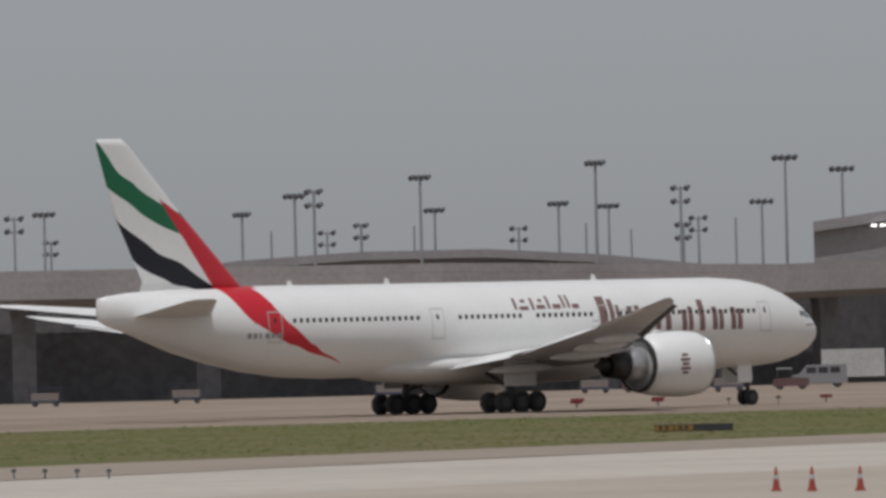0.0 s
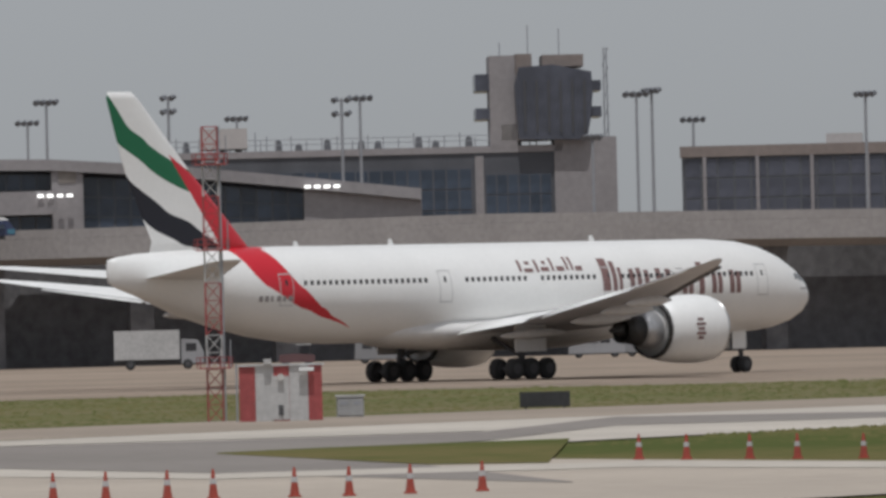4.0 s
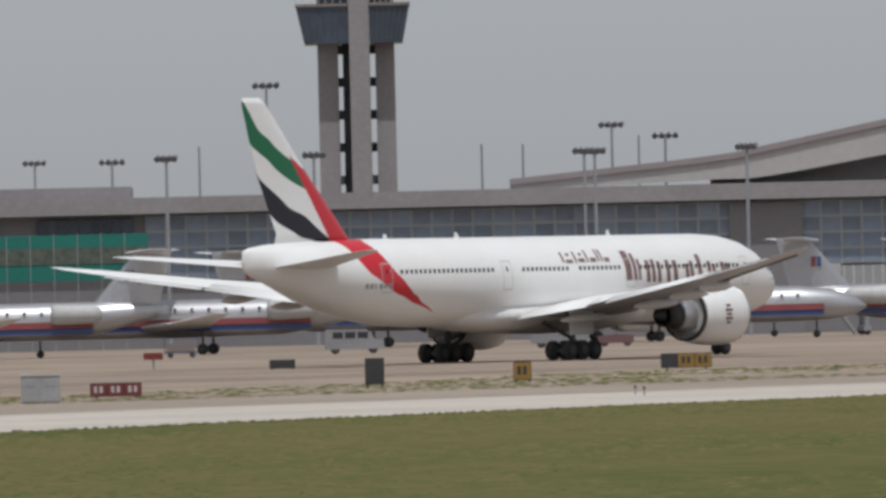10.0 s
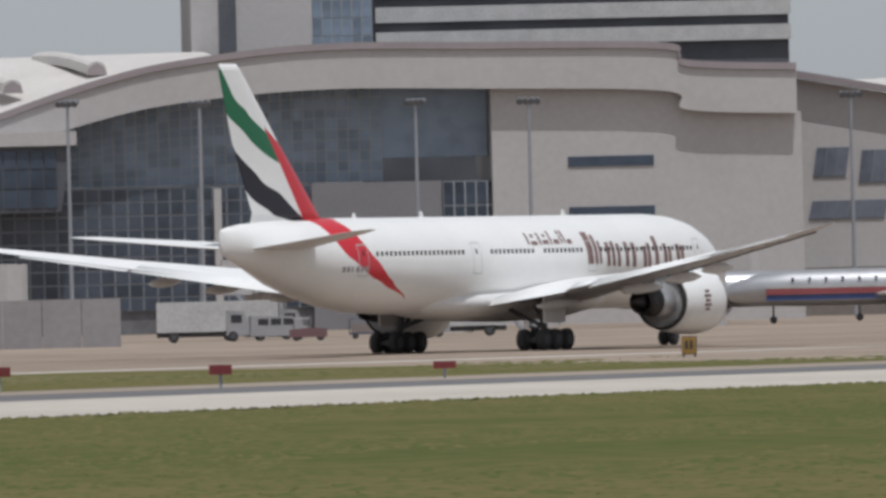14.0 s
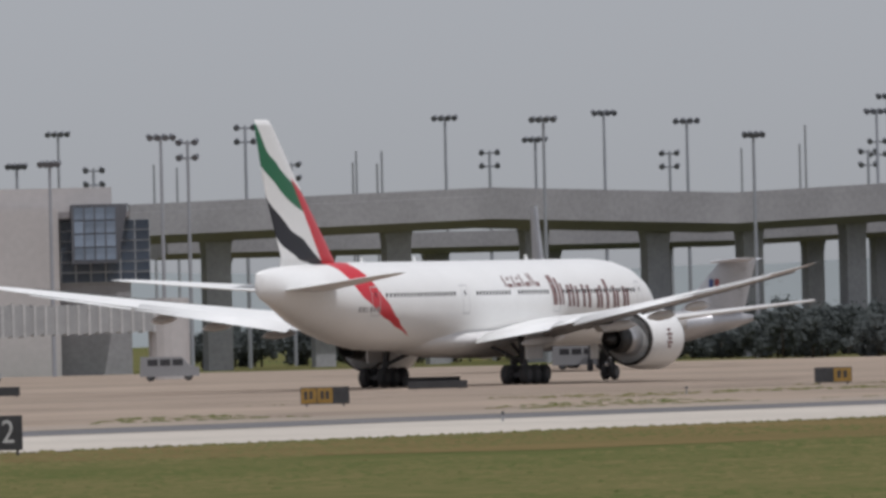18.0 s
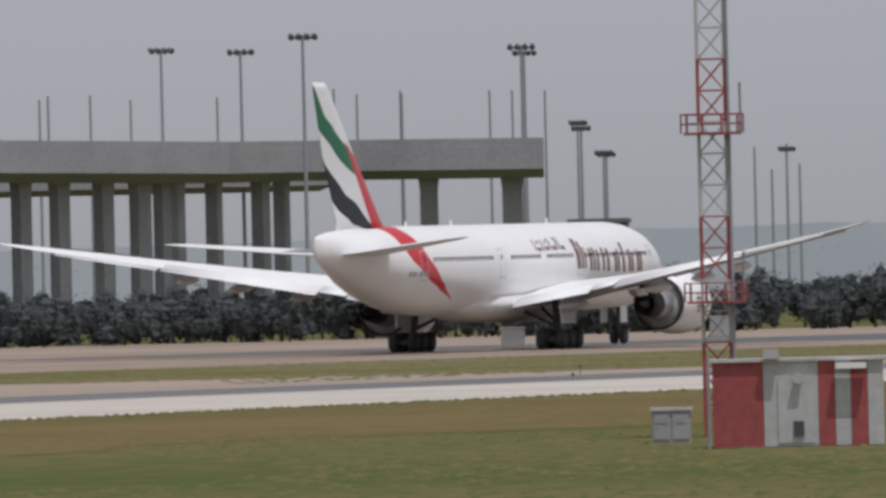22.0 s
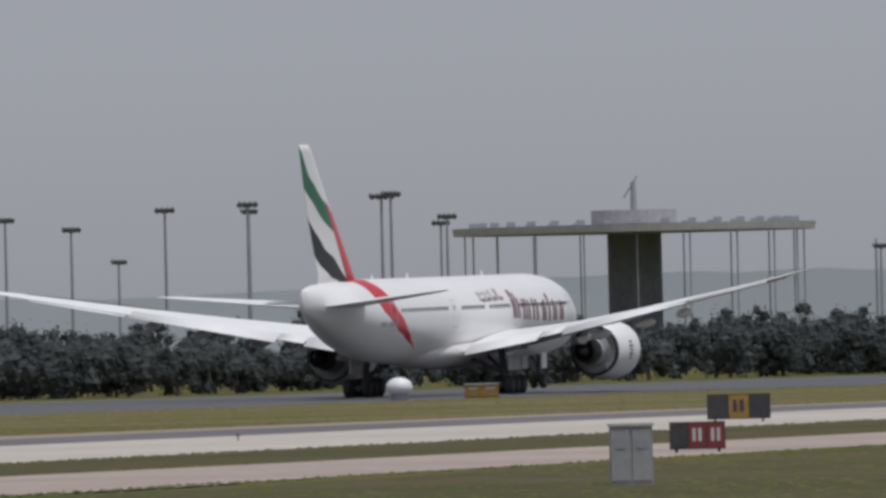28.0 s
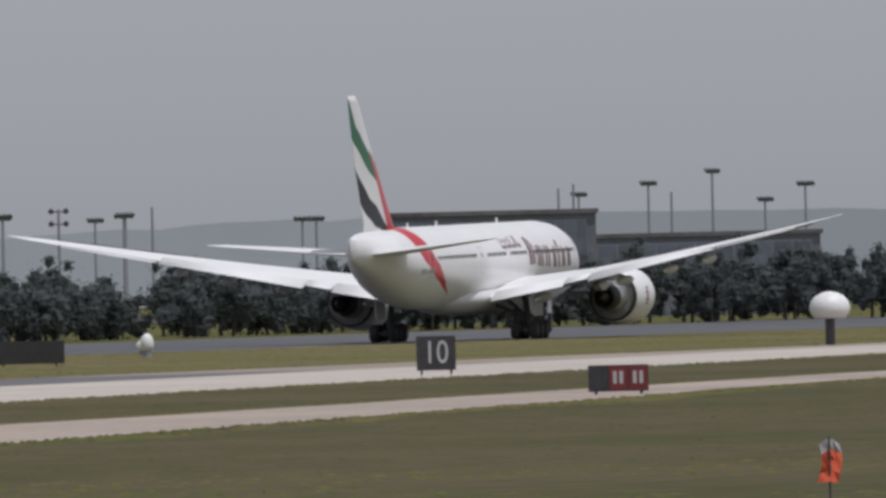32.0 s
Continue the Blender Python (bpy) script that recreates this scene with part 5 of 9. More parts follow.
def hotel():
    t = base("hotel", pose(-902.75, 1874.93, 0, 0, 0, 25.11), "large tan concrete hotel with rows of dark recessed windows", "building")
    k = 1900 / 22000
    P = lambda x, y: ((x - 784) * k, (441 + 205.48 - y - (x - 784) * 0.0244) * k + 4.2)
    outline = [(P(510, 640)[0], 0), P(510, 330), P(495, 322), P(495, 297), P(530, 296), P(530, 257), P(960, 246), P(960, 230), P(1175, 223), P(1175, 239), P(1420, 234), P(1420, 217), P(1483, 215), P(1483, 235), P(1537, 233), P(1537, 302), P(1524, 310), (P(1524, 640)[0], 0)]
    part("wall", prism(bmesh.new(), outline, 0, 22), M["hotel_wall"], t)
    cols = ((698, 734), (777, 827), (834, 890), (935, 982), (993, 1044), (1081, 1124), (1133, 1172), (1203, 1243), (1250, 1291), (1324, 1358), (1366, 1400), (1424, 1475), (1500, 1520))
    rows = ((266, 287), (292, 313), (322, 340), (349, 369), (378, 398), (406, 426), (434, 451))
    for a, b in cols:
        bay = block(t, "window_bay", P(a - 3, 300)[0], P(b + 3, 300)[0], P((a + b) / 2, 453)[1], P((a + b) / 2, 263)[1], -0.1, 0.1, M["hotel_bay"], "shallow bay of windows between pale sills")
        for c, d in rows:
            (u0, z1), (u1, z0) = P(a, c), P(b, d)
            panes(bay, u0 + 0.05, u1 - 0.05, z0, z1, 3 if b - a > 25 else 2, 1, -0.1, M["hotel_glass"], gap=0.13)
            block(bay, "sill", u0 - 0.2, u1 + 0.2, z0 - 0.5, z0 - 0.05, -0.35, -0.1, M["hotel_wall"])
    (u0, z1), (u1, z0) = P(598, 262), P(607, 455)
    block(t, "service_slot", u0, u1, z0, z1, -0.1, 0.3, M["dark"])
    for i, w in enumerate((0.8, 0.7, 0.9, 0.8)):
        u = P(618, 290)[0] + i * 1.05
        block(t, "sign_bar", u, u + w, P(640, 297)[1], P(640, 280)[1], -0.2, -0.01, M["steel"], "grey bar of the rooftop sign")
    for x in (685, 840, 1130, 1262, 1345):
        u, z = P(x, 238)
        part("roof_fan", rods(((u, 6, z - 2.2), (u, 6, z + 0.3), 0.55), n=10), M["dark_steel"], t)


hotel()


def arch_hall():
    t = base("arched_hall", pose(-682.3, 1537.32, 0, 0, 0, 22.95), "arched hall with a glazed end and a cream vaulted roof", "building")
    k = 1480 / 22000
    P = lambda x, y: ((x - 784) * k, (441 + 175.82 - y - (x - 784) * 0.0244) * k + 4.2)
    arc = [P(656, 420), P(680, 388), P(715, 358), P(760, 335), P(815, 322), P(870, 324), P(915, 338), P(955, 360), P(985, 385)]
    part("glazed_end", prism(bmesh.new(), arc + [P(985, 450), P(656, 450)], 0, 0.5), M["cream"], t)
    inner = [(u * 0.86 + 0.14 * P(822, 0)[0], z - 1.3) for u, z in arc]
    win = part("window", prism(bmesh.new(), inner + [(inner[-1][0], P(900, 420)[1]), (inner[0][0], P(700, 420)[1])], -0.12, 0), M["pale_glass"], t)
    for u in [inner[0][0] + (inner[-1][0] - inner[0][0]) * q / 8 for q in range(1, 8)]:
        block(win, "mullion", u - 0.08, u + 0.08, P(822, 420)[1], curve_at(sorted(inner), u), -0.2, -0.13, M["mullion"])
    bm = bmesh.new()
    shift = Vector((9.2, 34, 0.6))
    ring = [Vector((u, 0.02, z + 0.02)) for u, z in arc] + [Vector((u, 0.02, z - 0.5)) for u, z in arc[::-1]]
    loft(bm, [ring, [p + shift for p in ring]])
    part("vault", bm, mat("cream_vault_roof", (0.5, 0.42, 0.3), 0.7, vary=0.06, scale=0.2), t)
    (u0, z1), (u1, z0) = P(985, 383), P(1113, 455)
    block(t, "side_block", u0, u1, 0, z1, 0.2, 30, M["cream"])
    (u0, z1), (u1, z0) = P(525, 418), P(985, 455)
    block(t, "low_wall", u0, u1, 0, z1, -6, -4, M["tan"])
    (u0, z1), (u1, z0) = P(850, 418), P(885, 445)
    block(t, "doorway", u0, u1, z0, z1, -0.25, -0.02, M["dark"])


arch_hall()
for x0 in (1122, 1268):
    x, y, z = (-638.77, 1490.59, 17.4) if x0 == 1122 else (-630.09, 1494.27, 17.3)
    train_car(pose(x, y, z - 0.2, 0, 0, 22.95), 8.71)


def flat_terminal():
    """Flat-roofed terminal before the control tower, with a green screen along its front."""
    t = base("terminal_building", pose(-584.4, 1493.11, 0, 0, 0, 19.94), "long flat-roofed terminal with gridded dark glass and grey panels", "building")
    k = 1380 / 22000
    L, R = -51.62, 99.21
    zr = 17.06
    mid = -8.97
    block(t, "body", L, R, 0, zr - 2.2, 0.3, 40, M["panel_grey"])
    block(t, "roof_slab", L, R, zr - 2.2, zr - 0.4, -2.5, 42, M["tan"])
    block(t, "upper_roof", -30.42, -10.41, zr - 0.39, zr + 0.9, 2, 30, M["tan"])
    glazing(t, mid, R, zr - 9.5, zr - 2.4, 48, 4, -0.1, M["blue_glass"], M["mullion"])
    for a, b in ((0.1, 0.3), (0.42, 0.62), (0.72, 0.97)):
        glazing(t, L + (mid - L) * a, L + (mid - L) * b, zr - 4.4, zr - 2.7, 9, 1, -0.1, M["glass"], M["frame_dark"])
    for a, b in ((1290, 1322), (1328, 1420)):
        u0, u1 = 55.27 + (a - 1290) * k, 55.27 + (b - 1290) * k
        block(t, "grey_panel", u0, u1, 0, zr - 2.6, -0.8, -0.3, M["panel_grey"])
    s = base("green_screen", pose(-577.57, 1474.31, 0, 0, 0, 19.94), "long green mesh construction screen on the terminal", "screen")
    u0, u1 = -44.43, -8.54
    z1 = 12.64
    n = 14
    for i in range(n):
        panel = block(s, "screen_panel", u0 + (u1 - u0) * i / n + 0.04, u0 + (u1 - u0) * (i + 1) / n - 0.04, z1 - 5.0, z1, 0, 0.1, M["green"])
        block(panel, "lattice_band", u0 + (u1 - u0) * i / n + 0.06, u0 + (u1 - u0) * (i + 1) / n - 0.06, z1 - 3.2, z1 - 1.4, -0.06, -0.005, M["lattice"], "dull olive lattice band")
        block(s, "post", u0 + (u1 - u0) * i / n - 0.04, u0 + (u1 - u0) * i / n + 0.04, 0, z1 + 0.1, -0.1, 0.2, M["steel"])


flat_terminal()


def control_tower():
    x, y, z = -664.03, 1764.44, 22.31
    t = base("control_tower", pose(x, y, 0, 0, 0, 18.95), "tall brown concrete control tower with dark flared glass cabs", "tower")
    k = 1650 / 22000
    zc = 38.96
    for a, b, top, y0 in ((-68, -32, zc + 9, -2), (-11, 24, zc + 12, -6.2), (34, 68, zc + 9, -2)):
        block(t, "shaft", a * k, b * k, 0, top, y0, 3, M["tan"])
    # dark block stands for the shade in the recess between the shafts
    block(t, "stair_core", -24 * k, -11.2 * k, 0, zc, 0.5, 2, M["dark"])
    for i in range(9):
        for a, b in ((-32, -24), (24, 34)):
            block(t, "landing", a * k, b * k, 3 + i * zc / 9, 4.2 + i * zc / 9, -0.5, 1.5, M["dark"])
    for a0, a1, b0, b1 in ((-90, -12, -104, -12), (25, 83, 25, 96)):
        cab = part("cab", prism(bmesh.new(), [(a0 * k, zc), (a1 * k, zc), (b1 * k, zc + 4.9), (b0 * k, zc + 4.9)], -5.5, 5), M["glass"], t, "dark flared glass cab")
        for q in range(7):
            f = (q + 0.5) / 7
            u0, u1 = a0 + (a1 - a0) * f, b0 + (b1 - b0) * f
            part("cab_mullion", prism(bmesh.new(), [((u0 - 0.8) * k, zc + 0.4), ((u0 + 0.8) * k, zc + 0.4), ((u1 + 0.8) * k, zc + 4.4), ((u1 - 0.8) * k, zc + 4.4)], -5.58, -5.51), M["dark_steel"], cab)
        part("cab_roof", boxes(((b0 - 1) * k, (b1 + 1) * k, -5.8, 5.3, zc + 4.92, zc + 5.3)), M["brown"], t)
        for q in range(8):
            u = (b0 + (b1 - b0) * q / 7) * k
            part("rail_post", rods(((u, -5.6, zc + 5.3), (u, -5.6, zc + 6.7), 0.05), n=5), M["white_faded"], t)
    for a, b in ((-62, -12), (25, 62)):
        block(t, "upper_storey", a * k, b * k, zc + 5.32, zc + 9.0, -4, 4, M["glass"])
    part("upper_cab", prism(bmesh.new(), [(-66 * k, zc + 9), (66 * k, zc + 9), (78 * k, zc + 13), (-78 * k, zc + 13)], -6, 6), M["glass"], t)
    part("cap", boxes((-80 * k, 80 * k, -6.4, 6.4, zc + 13.02, zc + 13.8)), M["brown"], t)


control_tower()


def wave_terminal():
    """Terminal under great wave-shaped roofs: fascia, roof sheet, blue glass, lower dark storey."""
    d = 1400
    t = base("wave_roof_terminal", pose(-497.39, 1630.59, 0, 0, 0, 14.84), "large terminal with white wave-shaped roofs over blue glass", "building")
    top = [(-95.15, 18.0), (-71.91, 20.1), (-64.5, 21.3), (-50.03, 24.1), (-36.73, 26.7), (-21.43, 27.95), (-11.24, 28.2), (-1.7, 28.3), (7.84, 28.2), (17.37, 27.27), (30.06, 25.56), (40.83, 23.51), (49.69, 21.51), (53.43, 21.34)]
    low = [(u, z - h) for (u, z), h in zip(top, (0.6, 2.0, 2.9, 3.4, 3.9, 4.1, 4.1, 4.0, 4.0, 4.0, 4.0, 3.9, 3.9, 3.8))]
    top2 = [(53.43, 21.28), (60.01, 23.67), (68.76, 26.44), (77.51, 28.34), (92.46, 29.79), (110.37, 29.6), (129.92, 29.09), (132.07, 27.24), (143.9, 26.62)]
    low2 = [(u, z - h) for (u, z), h in zip(top2, (3.8, 3.5, 3.6, 3.8, 4.1, 4.2, 4.4, 4.6, 4.6))]
    def smooth(pts, n=10):
        out = []
        for i in range(len(pts) - 1):
            p0, p1, p2, p3 = pts[max(0, i - 1)], pts[i], pts[i + 1], pts[min(len(pts) - 1, i + 2)]
            for q in range(n):
                s = q / n
                out.append(tuple(0.5 * ((2 * b) + (c - a) * s + (2 * a - 5 * b + 4 * c - e) * s * s + (3 * b - a - 3 * c + e) * s ** 3) for a, b, c, e in zip(p0, p1, p2, p3)))
        return out + [pts[-1]]
    for tp, lw in ((top, low), (top2, low2)):
        tp, lw = smooth(tp), smooth(lw)
        part("fascia", prism(bmesh.new(), tp + lw[::-1], -3, -2), M["cream"], t, "cream curved roof fascia")
        edge = [(u, z + 0.03) for u, z in tp]
        part("roof_edge", prism(bmesh.new(), [(u, z + 0.75) for u, z in edge] + edge[::-1], -3.3, -1.5), M["edge"], t, "mauve-grey roof edge")
        part("roof", prism(bmesh.new(), [(u, z + 0.6) for u, z in tp] + [(u, z - 0.4) for u, z in tp[::-1]], -1.9, 8), M["roof"], t)
    # hump of white roof behind the valley, with its skylights
    hump = [(12, 28.98), (21.18, 29.68), (40.82, 29.72), (41.47, 30.59), (67.01, 30.75), (82.04, 30.78)]
    bm = bmesh.new()
    whole = [p for p in top if p[0] < top2[0][0] - 0.5] + top2
    skyline = [(hump[0][0] - 24, curve_at(whole, hump[0][0] - 24) + 0.4)] + hump
    n = 48
    v = []
    for i in range(n + 1):
        u = skyline[0][0] + (skyline[-1][0] - skyline[0][0]) * i / n
        z0, z1 = curve_at(whole, u) + 0.55, curve_at(skyline, u)
        z1 = max(z1, z0 + 0.1)
        v.append([bm.verts.new((u, -1.0 + 42 * q / 6, z0 + (z1 - z0) * math.sin(q / 6 * math.pi / 2))) for q in range(7)])
    for p, q in zip(v, v[1:]):
        for r in range(6):
            bm.faces.new((p[r], q[r], q[r + 1], p[r + 1]))
    part("valley_roof", bm, M["roof"], t, "white roof rising behind the valley", smooth=True)
    def skylight(a, b):
        """A long rounded skylight from its far to its near end."""
        a, b = Vector(a), Vector(b)
        side = Vector((1.05, 0, 0))
        bm = bmesh.new()
        rings = []
        for q in range(9):
            s = q / 8
            c = a.lerp(b, s) + Vector((0, 0, 1.0 * math.sin(math.pi * (0.25 + 0.6 * s))))
            rings.append([c + side * math.cos(w * math.pi / 6) + Vector((0, 0, 0.85 * math.sin(w * math.pi / 6) - (0.5 if w in (0, 6) else 0))) for w in range(7)])
        loft(bm, rings)
        part("skylight", bm, M["roof"], t, "long rounded white skylight")
        part("skylight_end", prism(bmesh.new(), [(b.x - 1.1, b.z - 0.2), (b.x - 0.9, b.z + 0.6), (b.x, b.z + 1.15), (b.x + 0.9, b.z + 0.6), (b.x + 1.1, b.z - 0.2)], b.y - 0.35, b.y - 0.05), M["edge"], t)
    for (u0, z0), (u1, z1), n in (((15.57, 31.16), (19.99, 29.82), 8), ((27.64, 31.13), (35.31, 28.1), 5), ((40.03, 30.96), (50.73, 25.13), 2), ((52.43, 31.04), (60.24, 28.13), 5), ((64.53, 30.94), (69.35, 29.9), 8)):
        skylight((u0, 22 + n, z0 - 1.5), (u1, 0.5 + n * 0.4, z1 - 1.8))
    # glass under the roofs
    L = top[4][0]
    g0, g1 = -21.05, top[-1][0] + 3
    zf = 15.82
    slope_glass(t, g0, g1 - 3, zf, lambda u: curve_at(low, u) + 0.4, 50, 2, M["blue_glass"], 9)
    h0, h1 = 64.83, 99.63
    slope_glass(t, h0, h1, zf, lambda u: curve_at(low2, u) + 0.4, 29, 2, M["blue_glass"], 9)
    block(t, "recess", h1, 110.99, zf + 2.5, curve_at(low2, h1) + 0.3, 2.2, 4, M["blue_glass"])
    block(t, "valley_wall", g1 - 3.5, h0 + 0.5, zf, min(low2[0][1], low2[1][1]) + 1.2, 3.0, 4.0, M["panel_grey"], "grey wall under the roof valley")
    # open deck at the start of the arch
    d0 = -69.86
    block(t, "deck_back", d0, g0, zf, zf + 4.0, 6, 30, M["cream"])
    part("arch_back_wall", prism(bmesh.new(), [(u, z + 0.3) for u, z in low[1:7]] + [(low[6][0], zf), (low[1][0], zf)], 8, 9), M["cream"], t)
    block(t, "terrace", -97.37, g0, zf - 0.6, zf + 1.7, -4, 8, M["tan"])
    for x in (860, 880, 1003, 1157):
        u = -40.98 + (x - 860) * d / 22000
        block(t, "column", u - 0.35, u + 0.35, zf, curve_at(low, u) + 0.3, -2.6, -1.9, M["white_faded"], "white roof column")
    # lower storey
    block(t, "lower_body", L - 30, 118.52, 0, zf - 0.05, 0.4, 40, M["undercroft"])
    glazing(t, -97.5, 91.81, 2.5, zf - 0.2, 125, 9, 0.2, M["glass_rows"], M["dim_mullion"], joined=True)
    glazing(t, 105.92, 117.78, 2.5, zf - 0.2, 10, 5, 0.1, M["glass"])
    block(t, "grey_panel", 91.81, 105.74, 0, zf - 0.1, -0.5, 0.3, M["panel_grey"])
    for x in (790, 395, 180):
        u = 81.69 + (x - 790) * d / 22000
        block(t, "pier", u - 0.4, u + 0.4, 0, zf - 0.4, -1.2, -0.6, M["cream"])
    # ramp control booth under the valley
    (u0, z1), (u1, z0) = (54.07, 20.33), (66.1, 13.27)
    booth = part("control_booth", prism(bmesh.new(), [(u0, z1), (u1, z1), (u1 - 1.4, z0), (u0 + 1.6, z0)], -6, 0), M["dark"], t)
    part("booth_roof", boxes((u0 - 0.4, u1 + 0.4, -6.6, 0, z1 + 0.01, z1 + 1.5)), M["cream"], booth)
    w = (u1 - u0 - 3.4) / 6
    for q in range(6):
        for r in range(3):
            zz = z0 + 0.5 + r * (z1 - z0 - 0.8) / 3
            block(booth, "pane", u0 + 1.7 + q * w + 0.1, u0 + 1.7 + (q + 1) * w - 0.1, zz, zz + (z1 - z0 - 0.8) / 3 - 0.2, -6.12, -6.02, M["glass"])
    # white tower block with louvres behind the second wave
    (a, za), (b, zb), (c, zc2) = (81.68, 30.53), (94.94, 30.23), (147.87, 28.54)
    block(t, "tower_block", a, b, 8, za + 14, 40, 60, M["cream"])
    block(t, "stair_slot", 84.73, 86.63, za - 0.5, za + 14, 39.8, 39.98, M["dark"])
    e = 101.66
    glazing(t, b + 0.1, e, zb, zb + 14, 6, 7, 40.5, M["blue_glass"])
    block(t, "louvre_block", e, c, 8, zb + 14, 41, 60, M["dark"])
    for q in range(5):
        block(t, "louvre", e + 0.4, c + 0.2, zb + 0.6 + q * 2.75, zb + 2.3 + q * 2.75, 40.3, 40.95, M["white_faded"])
    # plain wall joining the two terminals, with slots
    w0, w1 = 111.17, 144.48
    part("panel_wall", prism(bmesh.new(), [(w0, 0), (w1, 0), (w1, curve_at(low2, w1) + 0.2), ((w0 + w1) / 2, curve_at(low2, (w0 + w1) / 2) + 0.2), (w0, curve_at(low2, w0) + 0.2)], -1.5, 20), M["cream"], t)
    for y in (293, 378, 437):
        u, z = 119.29, 17.32
        block(t, "slot_window", u, u + 9.23, z - (y - 293) * d / 22000 - 0.5, z - (y - 293) * d / 22000 + 0.6, -1.62, -1.51, M["glass"])


wave_terminal()


def end_terminal():
    d = 1380
    t = base("wave_roof_terminal", pose(-335.13, 1753.81, 0, 0, 0, 7.28), "cream end terminal with a white domed roof and slanted windows", "building")
    edge = [(-48.61, 28.74), (-36.08, 28.05), (-26.08, 26.18), (-14.23, 23.5), (-1.71, 22.07), (13.98, 22.19), (26.57, 24.01), (38.56, 26.67), (44.49, 24.69), (53.85, 20.55)]
    u_end = edge[-1][0]
    part("wall", prism(bmesh.new(), [(u, z - 0.9) for u, z in edge[1:8]] + [(edge[7][0], 0), (edge[1][0] + 1, 0)], 0, 2), M["cream"], t)
    part("end_wall", prism(bmesh.new(), [(u, z - 0.9) for u, z in edge[7:]] + [(u_end - 1.5, 0), (edge[7][0] + 0.02, 0)], 0.1, 2), M["cream"], t)
    part("roof_edge", prism(bmesh.new(), edge[1:] + [(u, z - 0.85) for u, z in edge[:0:-1]], -1.5, 0.8), M["edge"], t)
    dome = [(-29.82, 27.27), (-17.25, 28.1), (0.35, 29.3), (15.42, 29.74), (31.08, 28.86), (38.25, 26.86)]
    bm = bmesh.new()
    rows = []
    for q in range(9):
        s = q / 8
        rows.append([bm.verts.new((u, -1.0 + 46 * s, curve_at(edge, u) + (z - curve_at(edge, u)) * math.sin(s * math.pi / 2) - 0.02)) for u, z in dome])
    for r0, r1 in zip(rows, rows[1:]):
        for q in range(len(dome) - 1):
            bm.faces.new((r0[q], r0[q + 1], r1[q + 1], r1[q]))
    part("dome_roof", bm, M["roof"], t, "white domed roof")
    for q in range(8):
        u = dome[2][0] - 0.6 + q * 3.75
        z = curve_at(dome, u + 1.6) - 0.1
        part("roof_vent", prism(bmesh.new(), [(u, z), (u + 3.3, z), (u + 2.9, z + 1.15), (u + 0.5, z + 1.05)], 43, 46), M["roof"], t)
    def slant(x0, x1, y0, y1, n, name="window"):
        u0, u1 = (x0 - 784) * d / 22000, (x1 - 784) * d / 22000
        z1, z0 = (441 + 11.11 - y0) * d / 22000 + 4.2, (441 + 11.11 - y1) * d / 22000 + 4.2
        dz = -(u0 + u1) / 2 * 0.0244
        win = part(name, prism(bmesh.new(), [(u0, z0 + dz), (u1, z0 + dz), (u1 + 0.5, z1 + dz), (u0 + 0.5, z1 + dz)], -0.1, 0.1), M["dim_mullion"], t)
        for q in range(n):
            a, b = u0 + (u1 - u0) * (q + 0.06) / n, u0 + (u1 - u0) * (q + 0.94) / n
            part("pane", prism(bmesh.new(), [(a, z0 + dz + 0.1), (b, z0 + dz + 0.1), (b + 0.5, z1 + dz - 0.1), (a + 0.5, z1 + dz - 0.1)], -0.18, -0.101), M["band_glass"], win)
    slant(240, 300, 226, 280, 3), slant(322, 1050, 222, 282, 30), slant(1060, 1318, 206, 258, 12), slant(520, 735, 288, 352, 9), slant(825, 1046, 288, 352, 9), slant(230, 368, 322, 356, 6), slant(1175, 1302, 300, 334, 5), slant(392, 484, 318, 338, 4)
    # great corner window
    a, b = 35.79, u_end - 2.0
    top = lambda u: curve_at([(35.96, 23.22), (42.55, 21.82), (52.29, 17.84)], u)
    slope_glass(t, a, b, 15.93, top, 12, -0.1, M["blue_glass"], 4)
    block(t, "grey_wall", a + 3, b + 0.3, 0, 11.4, -0.5, 0, M["panel_grey"])
    glazing(t, a + 4.4, b + 0.2, 11.4, 15.83, 8, 3, -0.15, M["indigo"], M["dim_mullion"])
    block(t, "dark_window", a, a + 4.3, 6, 15.83, -0.4, 0, M["glass"])
    block(t, "pilaster", a - 0.7, a - 0.1, 5.5, 22.6, -0.5, 0, M["white_faded"], "white corner pilaster")
    block(t, "lower_body", edge[1][0], u_end, 0, 5.5, -3, 0.0, M["asphalt"])


end_terminal()


